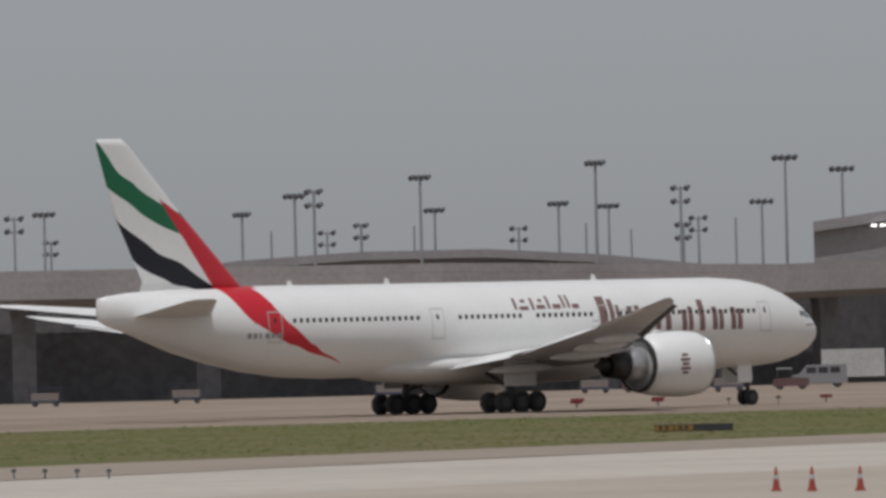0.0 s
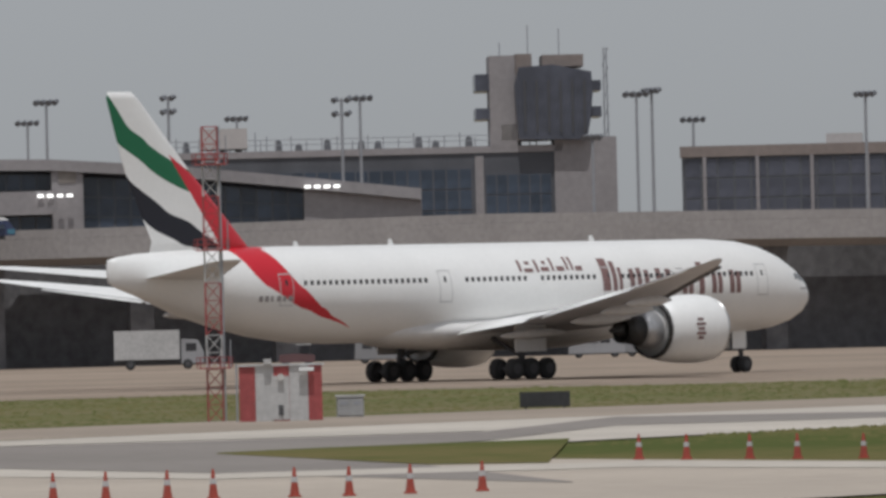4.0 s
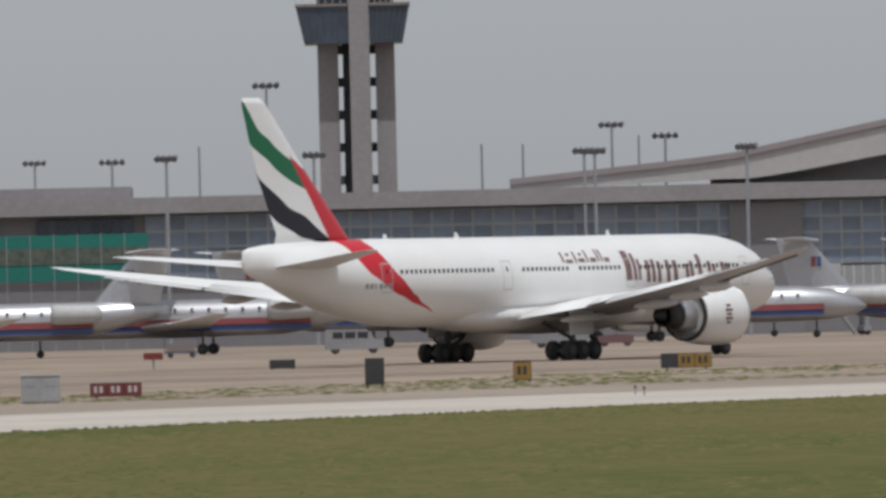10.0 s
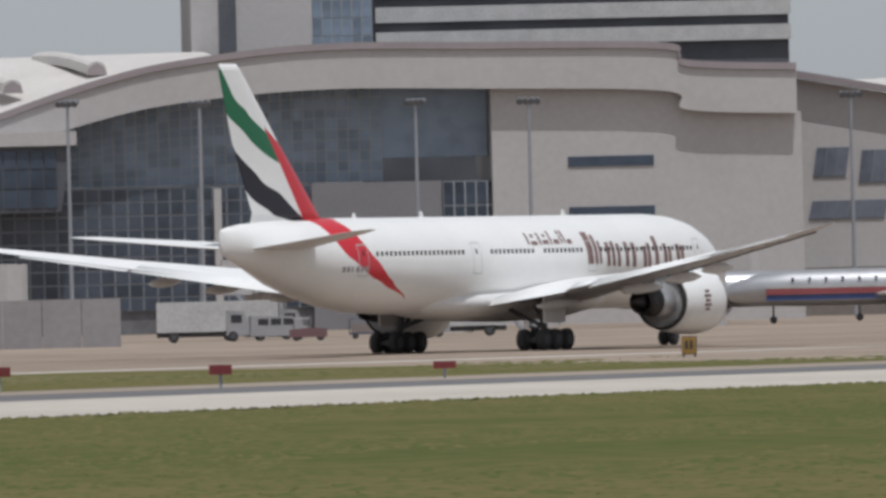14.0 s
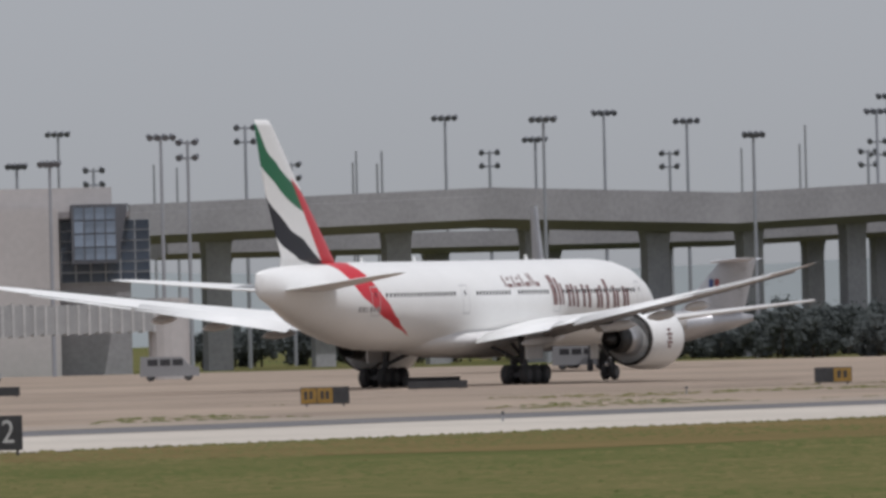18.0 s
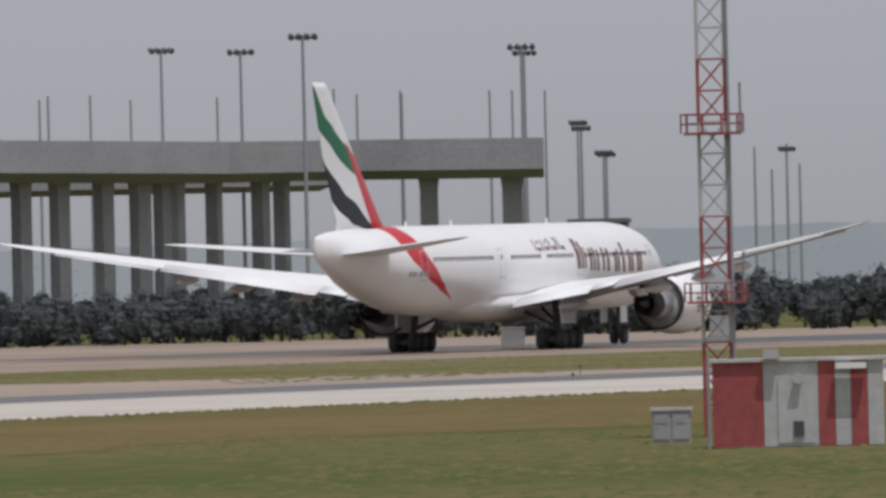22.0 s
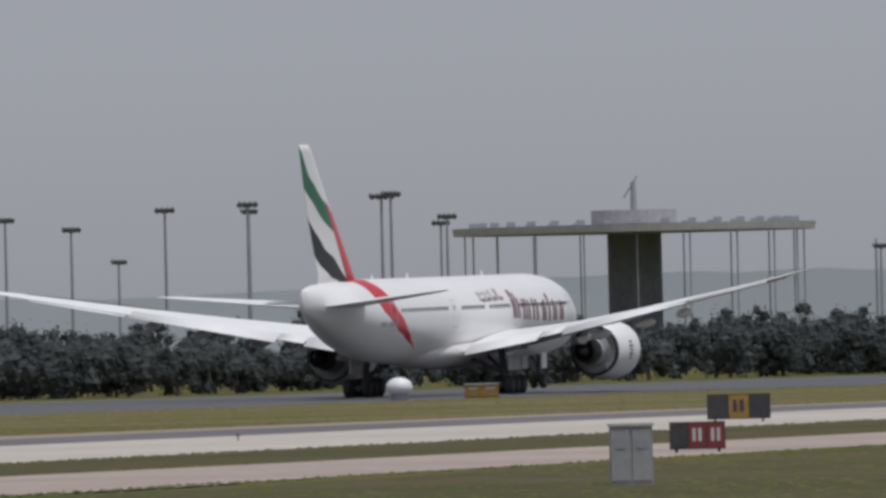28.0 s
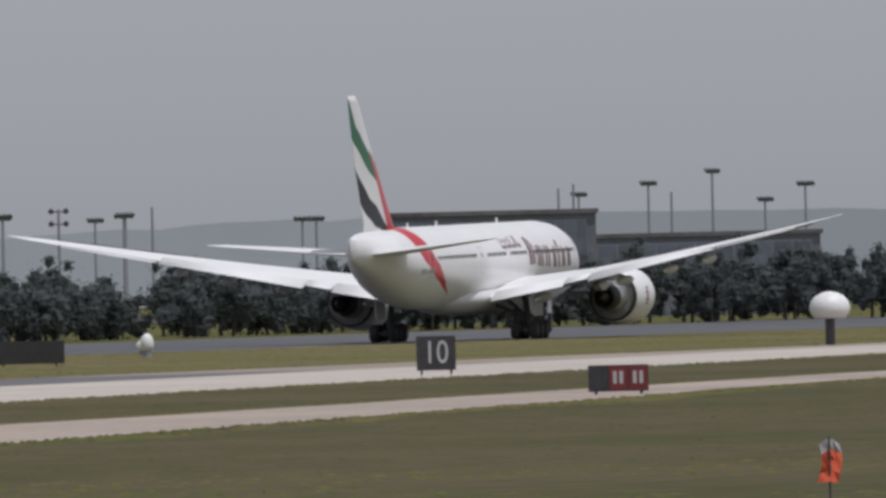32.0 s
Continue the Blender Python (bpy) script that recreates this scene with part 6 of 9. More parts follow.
def low_concourse():
    t = base("concourse_building", pose(-285.74, 1764.67, 0, 0, 0, 5.18), "low tan concourse with dark glass bays and a glazed cab", "building")
    k = 1360 / 22000
    L, R = 2.89, 35.91
    zr = 17.19
    block(t, "body", L, R, 0, zr - 0.7, 0.3, 25, M["deck"])
    block(t, "roof_slab", L, R, zr - 0.7, zr, -1, 26, M["tan"])
    for a, b in ((1232, 1385), (1394, 1504), (1512, 1640), (1648, 1800)):
        u0 = L + (a - 1232) * k
        glazing(t, u0, u0 + (b - a) * k, zr - 7.5, zr - 0.9, 6, 6, 0.1, M["glass"])
    (u0, z1), (u1, z0) = (19.23, 19.73), (34.11, 16.07)
    block(t, "plant_room", u0, u1, zr - 0.1, z1, 1, 16, M["cream"])
    (u0, z1), (u1, z0) = (29.72, 17.9), (35.69, 11.7)
    cab = part("cab", prism(bmesh.new(), [(u0, z0), (u1 - 1.2, z0), (u1, z1), (u0, z1)], -4, 3), M["dark"], t)
    panes(cab, u0 + 0.2, u1 - 1.3, z0 + 0.3, z1 - 0.3, 4, 4, -4.0, M["blue_glass"])
    block(t, "stair_block", 19.3, 28.4, 0, zr + 0.4, -1.4, 0.25, M["cream"])


low_concourse()

# raised highway
elevated([(-252.28, 1804.79, 17.29), (-213.87, 1825.67, 18.42), (-187.6, 1845.21, 17.42), (-149.32, 1882.44, 19.21), (-127.24, 1919.46, 20.36), (-83.34, 1917.86, 20.61), (-45.96, 1952.58, 20.05), (-28.05, 1988.37, 20.37), (-7.96, 1986.29, 20.13)], 2.6, 14,
         "broad grey concrete highway bridge on rows of flared piers", [(i, k) for i, ks in enumerate(((0.3, 0.8), (0.3, 0.8), (0.15, 0.45, 0.75))) for k in ks], pier_w=3.0, posts=(
             (2, 0.596, 1.23), (2, 0.746, 1.65), (2, 0.821, 2.06), (3, 0.074, 2.08), (3, 0.439, 1.89), (3, 0.811, 1.59), (4, 0.086, 2.13), (4, 0.133, 1.6), (4, 0.224, 2.03), (4, 0.419, 2.13), (4, 0.5, 2.03), (4, 0.636, 2.45), (4, 0.811, 2.45), (4, 0.934, 1.56), (5, 0.129, 1.67), (5, 0.174, 1.56), (5, 0.241, 1.57), (5, 0.366, 1.68), (5, 0.486, 1.79), (5, 0.604, 1.79), (5, 0.74, 1.8), (5, 0.854, 2.02), (5, 0.927, 1.81), (6, 0, 2.03), (6, 0.278, 1.61), (6, 0.625, 2.17), (6, 0.783, 1.59), (7, 0.363, 2.03), (7, 0.823, 2.24)))
elevated([(-250.71, 1845, 14.8), (-188.28, 1885.22, 15.03), (-148.88, 1922.43, 16.55), (-126.18, 1959.45, 17.8), (-61.91, 1993.74, 18.27), (-26.82, 2028.45, 18.45)], 1.8, 10,
         "lower grey concrete highway ramp behind the bridge", [(i, k) for i in range(3) for k in (0.12, 0.3, 0.5, 0.7, 0.9)], pier_w=2.6, rail=False)


# ---- light masts ----
def masts():
    for x, y, z, kind in (
        (-999.33, 1186.04, 22.24, "four"), (-1028.53, 1226.69, 23.24, "T"), (-1092.15, 1303.87, 20.54, "four"), (-1008.51, 1242.4, 22.62, "T"), (-940.45, 1168.7, 23.56, "T"), (-907.33, 1131.14, 23.39, "four")):
        lamp(x, y, z, kind)
    for x, y, z, kind in (
        (-1062.42, 1327.22, 21.01, "four"), (-1027.61, 1290.98, 21.38, "four"), (-928.51, 1178.08, 25.44, "T"), (-1019.91, 1297.03, 23.17, "T"), (-1041.81, 1343.4, 20.99, "four"), (-976.46, 1267.57, 23.07, "T")):
        lamp(x, y, z, kind)
    for x, y, z, kind in (
        (-881.46, 1151.45, 25.94, "T"), (-1001.74, 1311.3, 23.2, "T"), (-903.82, 1197.47, 23.44, "four"), (-903.64, 1197.62, 19.01, "four"), (-992.39, 1318.64, 21.34, "four"), (-955.87, 1283.74, 22.73, "T"), (-864.04, 1165.14, 26.06, "T"), (-888.44, 1209.55, 25.29, "T")):
        lamp(x, y, z, kind)
    for x, y, z, kind in (
        (-1194.13, 1478.08, 23.2, "thin"), (-1176.94, 1491.59, 23.53, "thin"), (-1156.29, 1507.81, 23.32, "thin"), (-1150.87, 1512.06, 22.28, "thin"), (-1138.28, 1521.95, 23.62, "thin")):
        lamp(x, y, z, kind)
    for x, y, z, kind in (
        (-983.12, 1353.07, 22.46, "T"), (-855.36, 1198.81, 26.4, "T"), (-940.37, 1322.52, 24.26, "four"), (-860.76, 1239.99, 29.5, "four"), (-877.26, 1289.43, 29.88, "T"), (-904.31, 1331.52, 29.57, "T"), (-948.77, 1422.41, 26.81, "T")):
        lamp(x, y, z, kind)
    for x, y, z, kind in (
        (-847.1, 1290.11, 30.43, "four"), (-921.91, 1420.33, 30.17, "T"), (-838.67, 1295.52, 30.05, "T"), (-826.85, 1303.1, 30.24, "four"), (-899.5, 1434.7, 30.1, "T"), (-810.04, 1313.87, 29.55, "four"), (-808.26, 1315.01, 29.7, "T")):
        lamp(x, y, z, kind)
    for x, y, z, kind in (
        (-771.48, 1315.04, 29.06, "T"), (-769.99, 1315.96, 29.41, "T"), (-765.72, 1295.07, 24, "ring")):
        lamp(x, y, z, kind)
    for x, y, z, kind in (
        (-819.67, 1412.09, 27.68, "T"), (-762.26, 1352.08, 28.91, "T"), (-820.41, 1468.41, 25.96, "four"), (-835.2, 1517.2, 23.06, "T"), (-742.22, 1362.81, 28.81, "T"), (-795.49, 1481.74, 25.98, "four"), (-834.99, 1574.03, 23.36, "four")):
        lamp(x, y, z, kind)
    for x, y, z, kind in (
        (-727.43, 1370.72, 28.4, "T"), (-718.6, 1375.45, 28.6, "T"), (-715.66, 1377.02, 27.62, "T"), (-798.55, 1536.82, 24.52, "T"), (-812.04, 1586.31, 23.1, "four"), (-808.42, 1588.24, 22.25, "four"), (-803.65, 1590.8, 22.72, "T")):
        lamp(x, y, z, kind)
    for x, y, z, kind in (
        (-943.91, 1799.28, 25.65, "thin"), (-899.97, 1709.38, 22.53, "T"), (-907.9, 1705.13, 22.75, "T"), (-940.1, 1801.32, 25.55, "thin"), (-891.67, 1713.82, 22.71, "T"), (-931.19, 1806.09, 25.73, "thin")):
        lamp(x, y, z, kind)
    for x, y, z, kind in (
        (-836.34, 1629.96, 24.88, "four"), (-854.66, 1676.6, 24.39, "four"), (-846.82, 1625.05, 27.04, "T"), (-956.92, 1849.54, 27.38, "thin"), (-927.42, 1863.37, 27.88, "thin"), (-746.65, 1506.34, 23.01, "four"), (-722.39, 1462.49, 25.88, "T"), (-760.38, 1555.13, 22.58, "T"), (-704.99, 1470.65, 22.11, "four")):
        lamp(x, y, z, kind)
    for x, y, z, kind in (
        (-753.09, 1613.76, 22.61, "T"), (-688.75, 1478.26, 21.93, "T"), (-680.17, 1482.28, 26.71, "T"), (-696.7, 1529.75, 22.62, "T"), (-732.14, 1623.58, 22.78, "T")):
        lamp(x, y, z, kind)
    for x, y, z, kind in (
        (-651.21, 1463.6, 21.06, "T"), (-687.34, 1556.9, 21.5, "T"), (-637.91, 1469.24, 20.96, "four"), (-654.7, 1516.43, 26.38, "T"), (-668.98, 1564.68, 24.97, "T"), (-629, 1473.01, 20.79, "four"), (-625.55, 1474.47, 20.63, "T"), (-677.37, 1615.42, 23.7, "T"), (-635.15, 1524.7, 26.12, "T"), (-752, 1855.31, 27.19, "thin")):
        lamp(x, y, z, kind)
    for x, y, z, kind in (
        (-678.67, 1576.41, 27.08, "T"), (-674.2, 1578.13, 24.98, "T"), (-757.14, 1867.62, 27.7, "thin"), (-696.93, 1730.06, 24.08, "T"), (-652.51, 1639.99, 22.78, "T"), (-577.14, 1454.69, 20.61, "ring"), (-728.26, 1878.69, 27.52, "thin"), (-600.8, 1552.72, 29.98, "T"), (-562.41, 1460.34, 20.65, "ring"), (-634.93, 1432.54, 19.91, "ring")):
        lamp(x, y, z, kind)
    for x, y, z, kind in (
        (-696.82, 1911.78, 27.21, "thin"), (-691.17, 1913.72, 27.06, "thin"), (-534.2, 1470.68, 20.36, "ring"), (-585.42, 1632.84, 25.51, "T"), (-675.28, 1919.18, 27.88, "thin"), (-579.33, 1634.93, 24.06, "T"), (-518.81, 1475.97, 20.45, "ring")):
        lamp(x, y, z, kind)
    for x, y, z, kind in (
        (-546.53, 1504.38, 20.84, "ring"), (-499.78, 1518.41, 20.98, "ring"), (-483.22, 1523.38, 21.04, "ring"), (-510.94, 1554.58, 22.84, "ring"), (-492.7, 1559.41, 22.98, "ring"), (-451.78, 1570.26, 22.91, "ring"), (-438.75, 1611.52, 24.44, "ring"), (-426.51, 1614.17, 24.5, "ring"), (-413.1, 1617.07, 24.16, "ring"), (-391.12, 1621.82, 23.85, "ring"), (-382.74, 1642.26, 23.95, "ring")):
        lamp(x, y, z, kind)
    for x, y, z, kind in (
        (-355.63, 1690.7, 24.46, "ring"), (-335.28, 1693.3, 24.32, "ring"), (-308.85, 1696.68, 24.15, "ring"), (-289.51, 1699.15, 23.68, "ring")):
        lamp(x, y, z, kind)
    for x, y, z, kind in (
        (-309.75, 1989.49, 28.66, "T"), (-281.18, 1710.94, 22.93, "ring"), (-300.26, 1940.23, 28.97, "T"), (-293.09, 1890.71, 24.9, "ring"), (-277.67, 1791.8, 23.93, "four"), (-285.1, 1891.59, 24.36, "ring"), (-279.4, 1892.21, 27.22, "T"), (-276.7, 1892.5, 26.88, "T"), (-264.19, 1712.8, 22.51, "ring")):
        lamp(x, y, z, kind)
    for x, y, z, kind in (
        (-265.8, 1823.88, 23.07, "ring"), (-256.59, 1744.33, 22.14, "ring"), (-271.64, 1973.84, 28.91, "T"), (-260.75, 1874.36, 23.13, "four"), (-245.71, 1755.13, 24.78, "T"), (-243.54, 1765.3, 24.38, "four"), (-243.48, 1875.58, 27.59, "four"), (-240.87, 1925.89, 23.9, "four"), (-275.57, 2224.19, 28.15, "thin"), (-272.32, 2224.42, 27.66, "thin"), (-247.42, 2226.18, 27.79, "thin"), (-243.99, 2226.42, 27.54, "thin")):
        lamp(x, y, z, kind)
    for x, y, z, kind in (
        (-222.21, 1913.92, 28.73, "T"), (-218.85, 1964.09, 25.29, "four"), (-211.74, 1914.33, 25.97, "T"), (-207.4, 1804.41, 26.49, "T"), (-203.69, 1914.64, 28.87, "T"), (-197.13, 1964.93, 24.69, "four"), (-194.04, 1915.02, 27.72, "T"), (-184.81, 1805.29, 24.29, "ring"), (-173.21, 1965.86, 24.31, "four"), (-171.89, 1915.88, 28.29, "T"), (-248.61, 2263.16, 29.9, "thin"), (-244.93, 2263.3, 29.81, "thin"), (-184.43, 2265.65, 29.39, "thin"), (-192.86, 2265.33, 29.03, "thin")):
        lamp(x, y, z, kind)
    for x, y, z, kind in (
        (-172.19, 2002.51, 26.03, "four"), (-170.57, 1952.5, 30.67, "T"), (-162.02, 1952.47, 29.8, "four"), (-159.49, 2002.47, 29.26, "ring"), (-153.32, 1842.45, 28.55, "T"), (-137.82, 1952.4, 29.94, "T"), (-136.54, 1952.4, 28.39, "four"), (-120.28, 2002.35, 28.99, "T"), (-120, 1902.34, 28.78, "ring"), (-118.96, 2302.34, 32.18, "thin"), (-121.8, 2302.35, 29.95, "thin"), (-151.04, 2302.44, 32.31, "thin"), (-183.93, 2302.54, 32.7, "thin")):
        lamp(x, y, z, kind)
    for x, y, z, kind in (
        (-118.02, 2039.21, 31.17, "T"), (-101.08, 1988.56, 31.87, "T"), (-102.76, 1988.62, 30.59, "ring"), (-94.82, 2038.36, 32.24, "T"), (-96.41, 1938.35, 30.49, "four"), (-86.89, 1877.96, 30.64, "T"), (-117.15, 2339.38, 34.57, "thin"), (-92.61, 2338.48, 34.63, "thin"), (-63.2, 2337.41, 33.26, "thin"), (-50.69, 2336.95, 33.11, "thin"), (-48.21, 2336.86, 34.36, "thin"), (-37.86, 2336.48, 32.64, "thin")):
        lamp(x, y, z, kind)
    for x, y, z, kind in (
        (-78.48, 2024.91, 32.21, "T"), (-47.36, 2022.83, 32.51, "T"), (-38.36, 2022.23, 32.16, "T"), (-41.39, 1912.18, 31.46, "T"), (-48.89, 2373.72, 33.03, "thin"), (-46.42, 2373.55, 33.79, "thin"), (-36.48, 2372.88, 32.73, "thin"), (-29.29, 2372.4, 33.21, "thin"), (-23.59, 2372.02, 32.41, "thin"), (-11.34, 2371.2, 32.52, "thin"), (5.18, 2370.1, 33.34, "thin"), (8.42, 2369.88, 32.45, "thin"), (14.79, 2369.45, 32.45, "thin")):
        lamp(x, y, z, kind)
    for x, y, z, kind in (
        (-8, 2006.4, 31.75, "T"), (20.9, 2204.48, 25.69, "ring"), (29.92, 2253.81, 22.31, "ring"), (18.23, 2405.82, 33.5, "thin"), (31.09, 2404.49, 33.19, "thin"), (34.34, 2404.16, 33.11, "thin"), (39.06, 2403.67, 32.99, "thin"), (69.04, 2400.57, 24.07, "thin"), (73.69, 2400.09, 24.37, "thin"), (71.49, 2400.31, 20.74, "thin"), (75.49, 2399.9, 21.46, "thin")):
        lamp(x, y, z, kind)
    for x, y, z, kind in (
        (60.85, 2186.66, 25.1, "T"), (62.24, 2186.47, 24.92, "T"), (64.64, 2085.16, 24.1, "T"), (99.9, 2282.17, 22.23, "ring"), (75.74, 2083.61, 23.96, "T"), (114.14, 2280.18, 21.13, "ring"), (87.64, 2081.94, 24.59, "T"), (19.94, 2192.38, 24.84, "ring"), (34.67, 2291.3, 22.49, "ring"), (7.45, 2143.64, 33.68, "T"), (58.89, 2287.91, 22.64, "ring")):
        lamp(x, y, z, kind)
    for x, y, z, kind in (
        (120.63, 2316.62, 22.57, "ring"), (140.72, 2313.08, 22.07, "ring"), (139.1, 2262.6, 23.83, "ring"), (153.5, 2310.83, 21.91, "ring"), (160.2, 2309.65, 20.99, "ring"), (148.04, 2210.25, 24.46, "ring"), (183.4, 2305.56, 21.01, "ring"), (192.58, 2303.94, 21.84, "ring")):
        lamp(x, y, z, kind)
    for x, y, z, kind in (
        (245.84, 2355.78, 21.53, "ring"), (276.38, 2451.1, 19.03, "ring"), (273.02, 2400.18, 22.13, "ring"), (277.56, 2398.94, 21.49, "ring"), (309.57, 2493.85, 16.69, "ring"), (307.73, 2390.68, 21.1, "ring"), (315.95, 2388.43, 19.69, "ring"), (313.97, 2337.14, 21.4, "ring"), (309.94, 2286.4, 21.32, "ring"), (311.08, 2234.25, 21.34, "T"), (312.14, 2233.96, 21.59, "ring"), (363, 2375.56, 20.3, "ring")):
        lamp(x, y, z, kind)
    for x, y, z, kind in (
        (334.69, 2370.27, 21.4, "ring"), (387.88, 2458.46, 20.29, "ring"), (372.84, 2567.83, 16.65, "ring")):
        lamp(x, y, z, kind)
    for x, y, z, kind in (
        (471.56, 2470.19, 16.35, "ring"), (478.69, 2467.74, 14.78, "ring"), (483.07, 2466.24, 14.66, "ring"), (504.28, 2511.83, 15.9, "thin"), (473.15, 2522.51, 17.11, "thin"), (480.89, 2519.85, 13.32, "thin"), (510.49, 2509.69, 14.55, "ring")):
        lamp(x, y, z, kind)
    for x, y, z, kind in (
        (484.4, 2505.39, 15.8, "ring"), (469.79, 2510.87, 16.18, "ring"), (517.41, 2546.4, 15.88, "ring"), (519.68, 2492.15, 14.26, "ring"), (510.36, 2442.24, 14.49, "ring"), (517.04, 2439.74, 15.06, "four"), (543.42, 2483.24, 14.57, "ring"), (546.91, 2481.93, 15.4, "thin")):
        lamp(x, y, z, kind)
    for x, y, z, kind in (
        (530.35, 2582.54, 16.29, "thin"), (542.3, 2523.69, 14.86, "ring"), (581.08, 2507.9, 13.83, "ring"), (633.34, 2540.61, 17.78, "thin"), (551.46, 2573.94, 14.61, "ring")):
        lamp(x, y, z, kind)
    for x, y, z, kind in (
        (646.33, 2574.99, 17.5, "thin"), (648.94, 2573.86, 16.8, "ring"), (637.35, 2524.4, 17.75, "ring"), (660.92, 2568.68, 16.64, "thin"), (645.4, 2520.92, 19.23, "ring"), (673.02, 2563.45, 15.52, "ring"), (657.07, 2515.88, 17.22, "ring"), (590.34, 2599.2, 15.49, "ring"), (613.17, 2589.32, 14.33, "ring"), (586.38, 2600.91, 14.8, "ring")):
        lamp(x, y, z, kind)


masts()


# ---- on the apron: parked jets, bridges, vehicles ----
def parked_jet(m, label, stripe=True, length=38.0, under_wing=False, lines=True):
    """A narrow-body jet in bare metal, nose towards +x, standing on z = 0."""
    t = base("parked_jet", m, label, "airplane", "parked jets")
    k = length / 38.0
    rows = [(-19, 4.3, 0.15, 0.3), (-17, 4.1, 0.7, 0.8), (-13, 3.7, 1.35, 1.4), (-9, 3.4, 1.7, 1.72), (0, 3.35, 1.75, 1.75), (12, 3.35, 1.75, 1.75), (15.5, 3.25, 1.5, 1.5), (17.8, 3.05, 0.9, 0.9), (19, 2.95, 0.1, 0.1)]
    body = part("fuselage", skin([(x * k, z, w, h) for x, z, w, h in rows], 20), M["jet_silver"] if stripe else M["white_faded"], t, smooth=True)
    if stripe and lines:
        for name, z0, z1, mm in (("red_stripe", 2.75, 3.3, "jet_red"), ("white_stripe", 3.35, 3.6, "white_faded"), ("blue_stripe", 2.2, 2.7, "jet_blue")):
            w = 0.03 + math.sqrt(1.75 ** 2 - (z1 - 3.35) ** 2)
            part(name, boxes((-12 * k, 14.5 * k, -w, w, z0, z1)), M[mm], t)
    part("fin", fin_mesh([(4.4, -11.5 * k, 6.5, 0.1), (9.9, -16.2 * k, 3.2, 0.09)]), M["jet_silver"] if stripe else M["jet_blue"], t)
    if stripe and lines:
        for x in (-0.5, 0.5):
            part("fin_emblem", boxes((-15.4 * k + x * 0.55 - 0.2, -15.4 * k + x * 0.55 + 0.2, -0.36, 0.36, 7.0, 8.0)), M["jet_red" if x < 0 else "jet_blue"], t)
    zt = 9.6 if not under_wing else 4.6
    for s in (-1, 1):
        part("tailplane", wing_mesh([(s * 0.2, -15.0 * k, 3.6, zt, 0.1), (s * 5.6, -18.0 * k, 1.7, zt + 0.25, 0.08)]), M["wing_grey"], t)
        part("wing", wing_mesh([(s * 1.2, 4.5 * k, 7.0, 2.5, 0.12), (s * 6, 0.5 * k, 4.2, 2.9, 0.11), (s * 15.5, -5.5 * k, 1.7, 3.8, 0.1)]), M["under_grey"], t, smooth=True)
        ex, ey, ez = (2.0 * k, s * 5.2, 1.75) if under_wing else (-10.5 * k, s * 2.65, 4.0)
        part("engine", lathe(bmesh.new(), [(-2.4, 0.55), (-1.6, 0.85), (1.6, 0.95), (2.2, 0.85), (2.1, 0.65), (1.2, 0.62)], (ex, ey, ez), 16), M["white_faded"], t, smooth=True)
        part("intake", lathe(bmesh.new(), [(1.22, 0.6), (1.95, 0.02)], (ex, ey, ez), 16), M["black"], t)
        leg = part("main_gear", rods(((-2, s * 2.6, 0.5), (-2, s * 2.4, 2.4), 0.13), n=6), M["dark_steel"], t)
        for dy in (-0.3, 0.3):
            wheel(leg, -2, s * 2.6 + dy, 0.5, 0.5, 0.35)
    leg = part("nose_gear", rods(((14 * k, 0, 0.35), (14 * k, 0, 2.2), 0.1), n=6), M["dark_steel"], t)
    wheel(leg, 14 * k, 0, 0.36, 0.36, 0.3)
    for i in range(14):
        part("cabin_window", boxes((-9 * k + i * 1.6, -8.75 * k + i * 1.6, -1.80, 1.80, 4.05, 4.35)), M["cabin"], t)
    return t


SILVER = "bare-metal narrow-body jet with red and blue cheat lines parked nose-in"
first_jet = parked_jet(pose(0, 0, 0.03), SILVER)
first_jet.matrix_basis = pose(-534.82, 1284.84, 0.03, 0, 0, 22.95 + 172)
for x, y, z, turn in (
    (-580.67, 1230.73, 1.42, 25.11 + 178), (-607.95, 1232.16, 1.54, 22.95 + 5), (-524.66, 1378.42, 2.57, 20.98 + 15), (-565, 1277.28, 2.81, 20.98 + 12),
    (-517.33, 1296.73, 3.62, 18.95 + 170), (-440.61, 1369.12, 1.57, 16.7 + 172), (-414.5, 1345.63, 1.17, 16.7 + 176), (-491.26, 1364.36, 4.38, 16.7 + 10), (-471.72, 1399.45, 3.07, 14.84 + 12), (-481.29, 1469.33, 2.74, 14.84 + 30),
    (-434.5, 1418.05, 1.75, 12.2 + 170), (-324.39, 1523.31, 3.72, 7.28 + 176), (-348.35, 1550.5, 4.19, 7.28 + 5), (-201.76, 1629.39, 4.2, 0.99 + 176)):
    copy_thing(first_jet, pose(x, y, 0.03, 0, 0, turn))
tall_jet = parked_jet(pose(0, 0, 0.03), "bare-metal airliner with engines under its wings, tail towards the terminal", True, 44, True)
tall_jet.matrix_basis = pose(-440.73, 1431.73, 0.03, 0, 0, 16.7 + 4)
for x, y, z, turn in ((-512.46, 1410.2, 6.77, 16.7 + 6), (-585.2, 1232.25, 5.24, 26.19 + 172)):
    copy_thing(tall_jet, pose(x, y, 0.03, 0, 0, turn))

